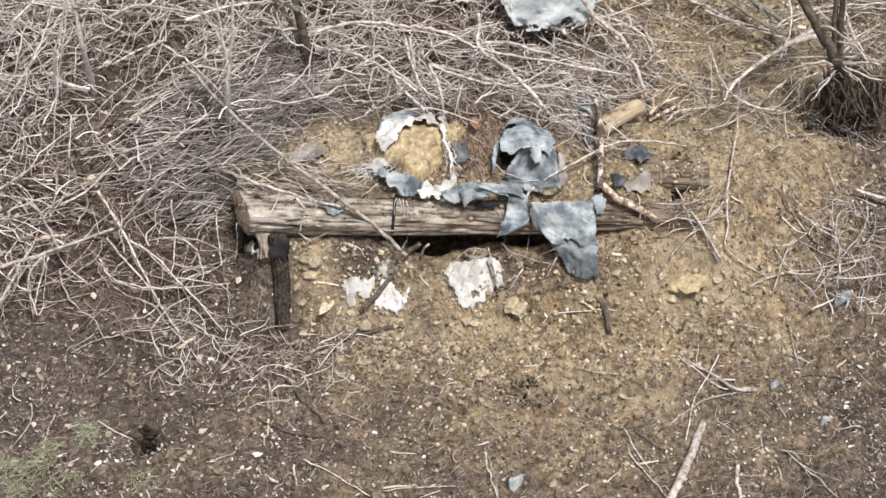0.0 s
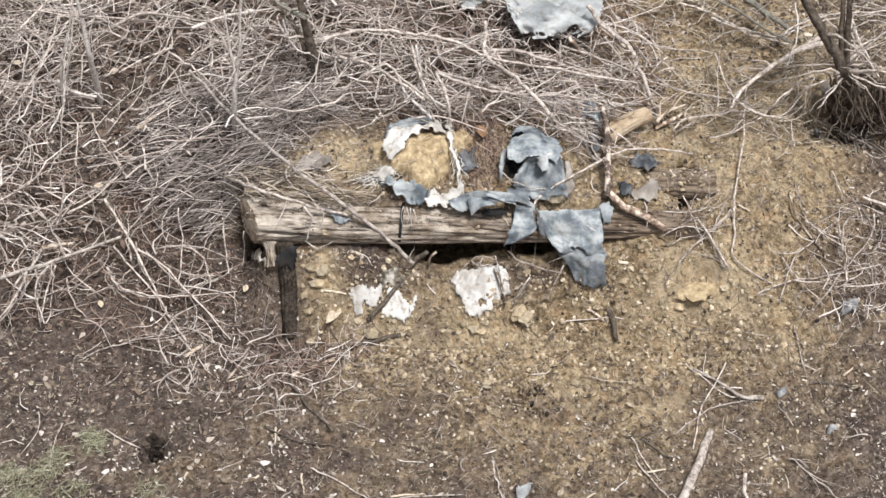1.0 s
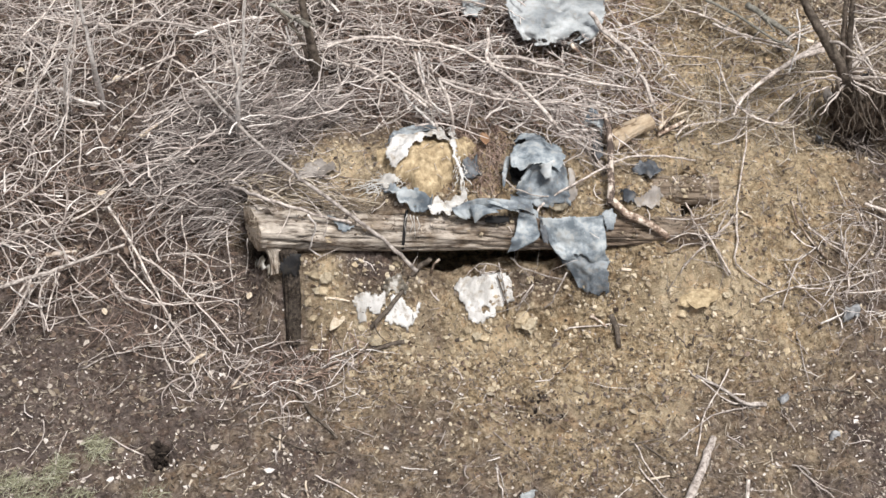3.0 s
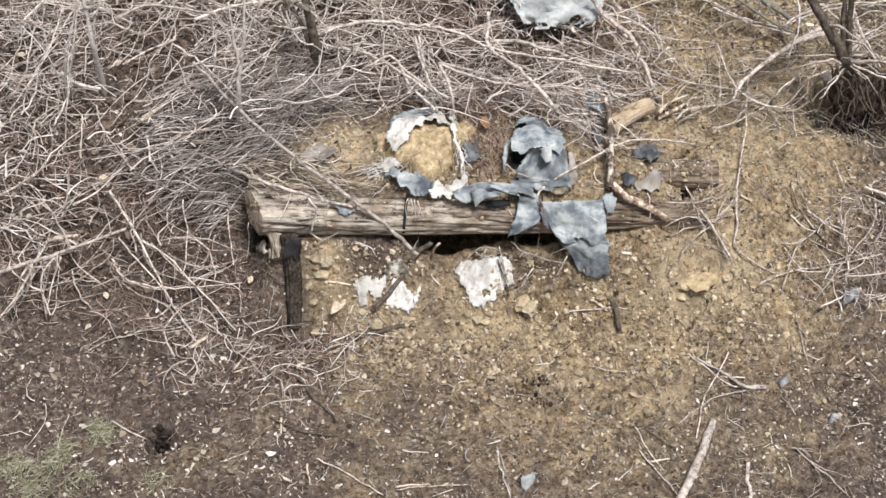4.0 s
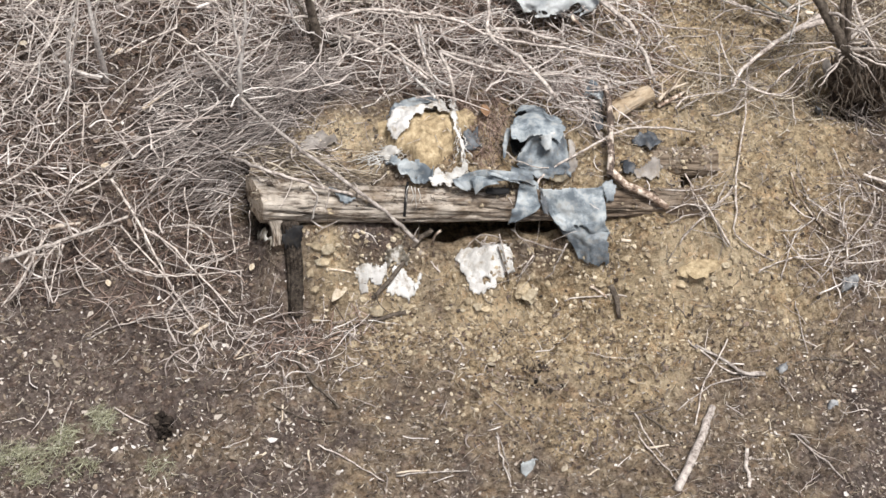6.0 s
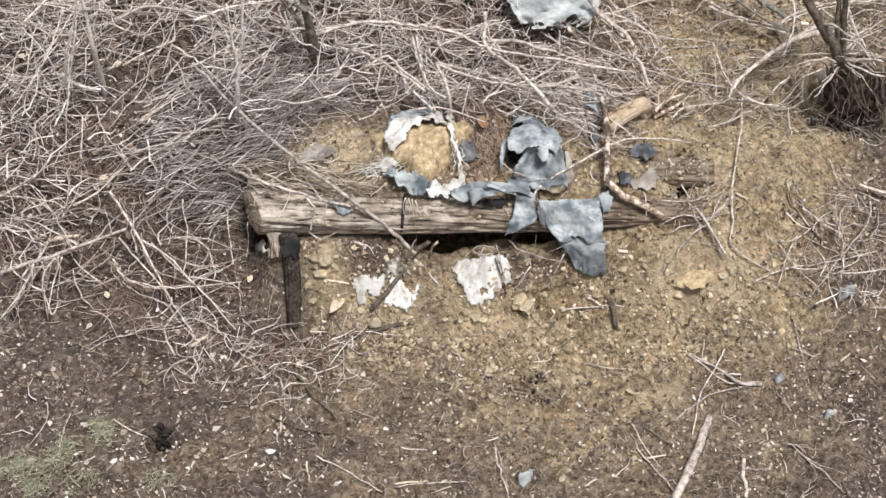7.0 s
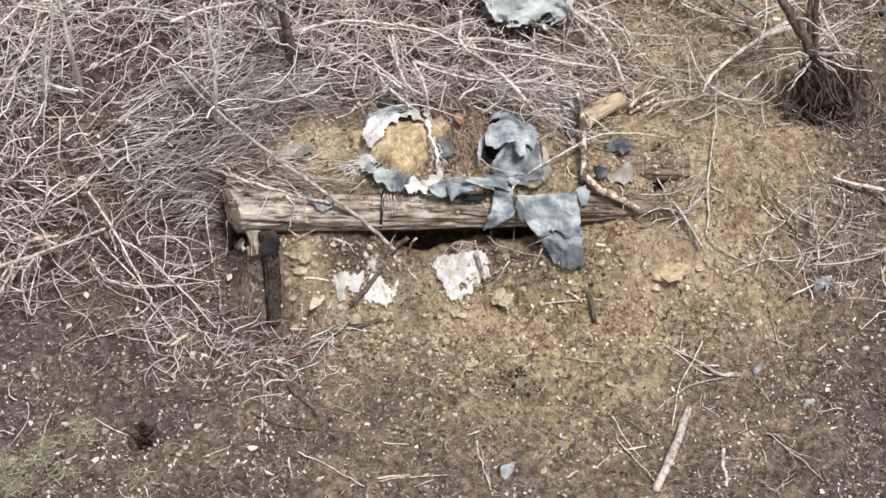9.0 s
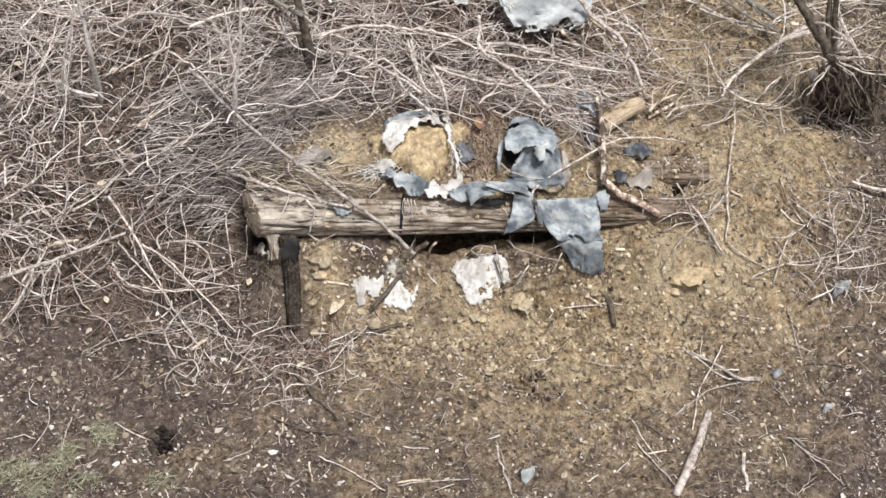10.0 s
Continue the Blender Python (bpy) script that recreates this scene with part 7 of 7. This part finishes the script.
def strap(points, width, mat, label):
    """A flat band pressed along these points."""
    verts, faces = [], []
    for k, p in enumerate(points):
        verts += [(p[0] - width / 2, p[1], p[2]), (p[0] + width / 2, p[1], p[2])]
        if k:
            faces.append((2 * k - 2, 2 * k - 1, 2 * k + 1, 2 * k))
    ob = mesh_object("strap", verts, faces, mat)
    solid = ob.modifiers.new("thickness", "SOLIDIFY")
    solid.thickness = 0.003
    return tagged(ob, label, "strap")


def over_log(x, lean, gap):
    """Places from the log's crown down its front, a little off the bark."""
    (ax, ay, az), (bx, by, bz), ra, rb = LOGS["front"]
    k = (x - ax) / (bx - ax)
    r, cz = (ra + k * (rb - ra)) * 1.12 + gap, az + k * (bz - az)
    return [(x + lean * w / 180, r * -math.cos(radians(w)), cz + r * math.sin(radians(w))) for w in range(100, -50, -10)]


strap(over_log(-0.185, 0.03, 0.0), 0.014, BLACK, "dark cloth band tied round the log")
branch([(0.831, -0.267, 0.183), (0.866, -0.310, 0.127), (0.880, -0.362, 0.040)], 0.018, 0.012, "dark rotten stick standing in the soil", TRUNK, 82)
branch([(0.743, -0.265, 0.161), (0.819, -0.302, 0.118)], 0.010, 0.005, "reddish peeled splinter on the soil", PEELED, 83)
branch([(0.612, -0.283, 0.086), (0.750, -0.289, 0.126), (0.917, -0.302, 0.130)], 0.004, 0.003, "thin pale twig on the soil", BRANCH, 84)
branch([(0.339, -0.118, 0.409), (0.437, -0.151, 0.364), (0.605, -0.176, 0.322)], 0.004, 0.003, "thin twig below the tarp", BRANCH, 85, 0.003, 3)
branch([(0.616, -0.154, 0.355), (0.565, -0.208, 0.243), (0.511, -0.228, 0.183)], 0.004, 0.003, "thin twig on the clay face", BRANCH, 86)
branch([(0.880, -0.160, 0.384), (0.929, -0.169, 0.385)], 0.009, 0.007, "short pale wood chip on the clay", CHIP, 87, 0.0)
branch([(0.453, -0.180, 0.294), (0.398, -0.209, 0.224), (0.371, -0.239, 0.154)], 0.004, 0.002, "thin root on the clay face", BRANCH, 88, 0.003, 3)
branch([(0.271, -0.159, 0.333), (0.314, -0.208, 0.243), (0.329, -0.242, 0.157)], 0.004, 0.003, "thin root hanging over the sandbag", TRUNK, 89, 0.003, 2)
for k, line in enumerate(([(0.127, -0.117, 0.290), (0.160, -0.089, 0.330), (0.221, -0.109, 0.373), (0.282, -0.129, 0.369)], [(0.166, -0.093, 0.326), (0.210, -0.138, 0.331), (0.271, -0.142, 0.351)], [(0.221, -0.113, 0.369), (0.204, -0.130, 0.339), (0.182, -0.139, 0.308)], [(0.281, -0.126, 0.390), (0.304, -0.165, 0.338), (0.322, -0.202, 0.237)])):
    branch(line, 0.0035, 0.0025, "thin dusty root over the sandbag's top", BRANCH, 400 + k, 0.002, 2, "root", "roots in the clay face", 5, 0.06)
branch([(-0.561, -0.231, 0.252), (-0.510, -0.238, 0.252), (-0.449, -0.246, 0.244)], 0.007, 0.004, "bright splinter lying on the clay face", CHIP, 640, 0.001, 1, "splinter", "loose splinters")
branch([(-0.051, -0.093, 0.286), (-0.031, -0.092, 0.345), (-0.008, -0.089, 0.381)], 0.008, 0.006, "short pale root end at the opening", PEELED, 90)
for k, (a, b) in enumerate((((-0.912, -0.534, -0.021), (-1.029, -0.576, -0.036)), ((-0.772, -0.819, -0.090), (-0.772, -0.915, -0.101)), ((-0.837, -1.081, -0.129), (-0.902, -1.110, -0.135)), ((-0.638, -1.059, -0.135), (-0.620, -1.160, -0.157)), ((-0.219, -1.195, -0.137), (-0.060, -1.199, -0.106)), ((1.484, 0.121, 0.511), (1.538, 0.092, 0.492)), ((1.982, -0.531, -0.024), (2.034, -0.488, -0.009)), ((-1.168, -1.084, -0.103), (-1.203, -1.151, -0.125)), ((0.983, -1.061, -0.120), (1.077, -1.047, -0.111)), ((0.680, -1.213, -0.131), (0.741, -1.171, -0.134)))):
    branch([a, b], 0.006, 0.004, "short pale splinter on the soil", CHIP, 100 + k, 0.002, 0, "splinter", "loose splinters")


def leaf(at, size, heading, mat, label, half=0.27):
    """One curled dead leaf with a midrib fold."""
    verts, faces = [], []
    n = 8
    for k in range(n + 1):
        t = k / n
        w = half * size * math.sin(math.pi * t) ** 0.8 + 0.002
        h = 0.25 * size * (t - 0.4) ** 2
        verts += [((t - 0.5) * size, -w, h + 0.35 * w), ((t - 0.5) * size, 0, h), ((t - 0.5) * size, w, h + 0.5 * w)]
        if k:
            q = 3 * k
            faces += [(q - 3, q - 2, q + 1, q), (q - 2, q - 1, q + 2, q + 1)]
    ob = mesh_object("dead_leaf", verts, faces, mat)
    ob.matrix_world = pose(at[0], at[1], at[2] + 0.006, 8, -6, heading)
    solid = ob.modifiers.new("thickness", "SOLIDIFY")
    solid.thickness = 0.001
    return tagged(ob, label, "leaf", "large dead leaves")


DRY_LEAF = object_material("pale_dry_leaf", [(0.3, (0.30, 0.24, 0.17)), (0.5, (0.48, 0.41, 0.32)), (0.7, (0.62, 0.56, 0.47))], 0.8, 50, 0.003, 0.25)
RUST = object_material("rust_brown_leaf", [(0.3, (0.15, 0.085, 0.05)), (0.5, (0.27, 0.155, 0.09)), (0.7, (0.38, 0.25, 0.16))], 0.7, 60, 0.002, 0.15)
leaf((-0.507, -0.290, 0.145), 0.15, 58, DRY_LEAF, "large pale curled leaf on the clay face", 0.16)
leaf((0.213, 0.410, 0.726), 0.085, 100, RUST, "curled rust-brown dead leaf on the stalks")
for k, (at, size) in enumerate((((-1.732, 0.355, 0.407), 0.055), ((-1.708, 0.958, 0.674), 0.060), ((-0.959, -0.133, 0.159), 0.050), ((-1.684, -0.181, 0.094), 0.050), ((0.925, -0.714, -0.045), 0.045), ((0.240, -0.630, -0.016), 0.050), ((2.028, -0.600, -0.038), 0.050), ((-1.867, -0.671, -0.041), 0.045), ((-1.972, -0.604, -0.025), 0.045), ((-2.214, 0.989, 0.706), 0.06), ((1.954, 1.301, 0.658), 0.05), ((0.576, -1.174, -0.138), 0.045))):
    leaf(at, size * 0.9, 37 * k, DRY_LEAF, "pale curled dead leaf on the litter")

for k, (x, y) in enumerate(scatter(FACE, 60, random.Random(77))):
    if loose_spoil(np.array(x), np.array(y)) > 0.6:
        continue
    stone((x, y, rest(x, y)), random.Random(k).uniform(0.010, 0.026), 60 + k)

heap = [(-0.24, 0.12), (0.09, 0.12), (0.09, 0.42), (-0.24, 0.42)]
rnd = random.Random(91)
for x, y in scatter(heap, 14, rnd):
    z = rest(x, y) + 0.075
    d = Vector((rnd.gauss(0, 0.03), rnd.gauss(0, 0.03), 0))
    branch([(x, y, z), (x + d.x, y + d.y, z + 0.004)], 0.0022, 0.0015, "thin dry stalk on the clay of the burst sandbag", BRANCH, int(1000 * x), 0.001, 0, "dry_stalk", "stalks on the sandbag", 4)
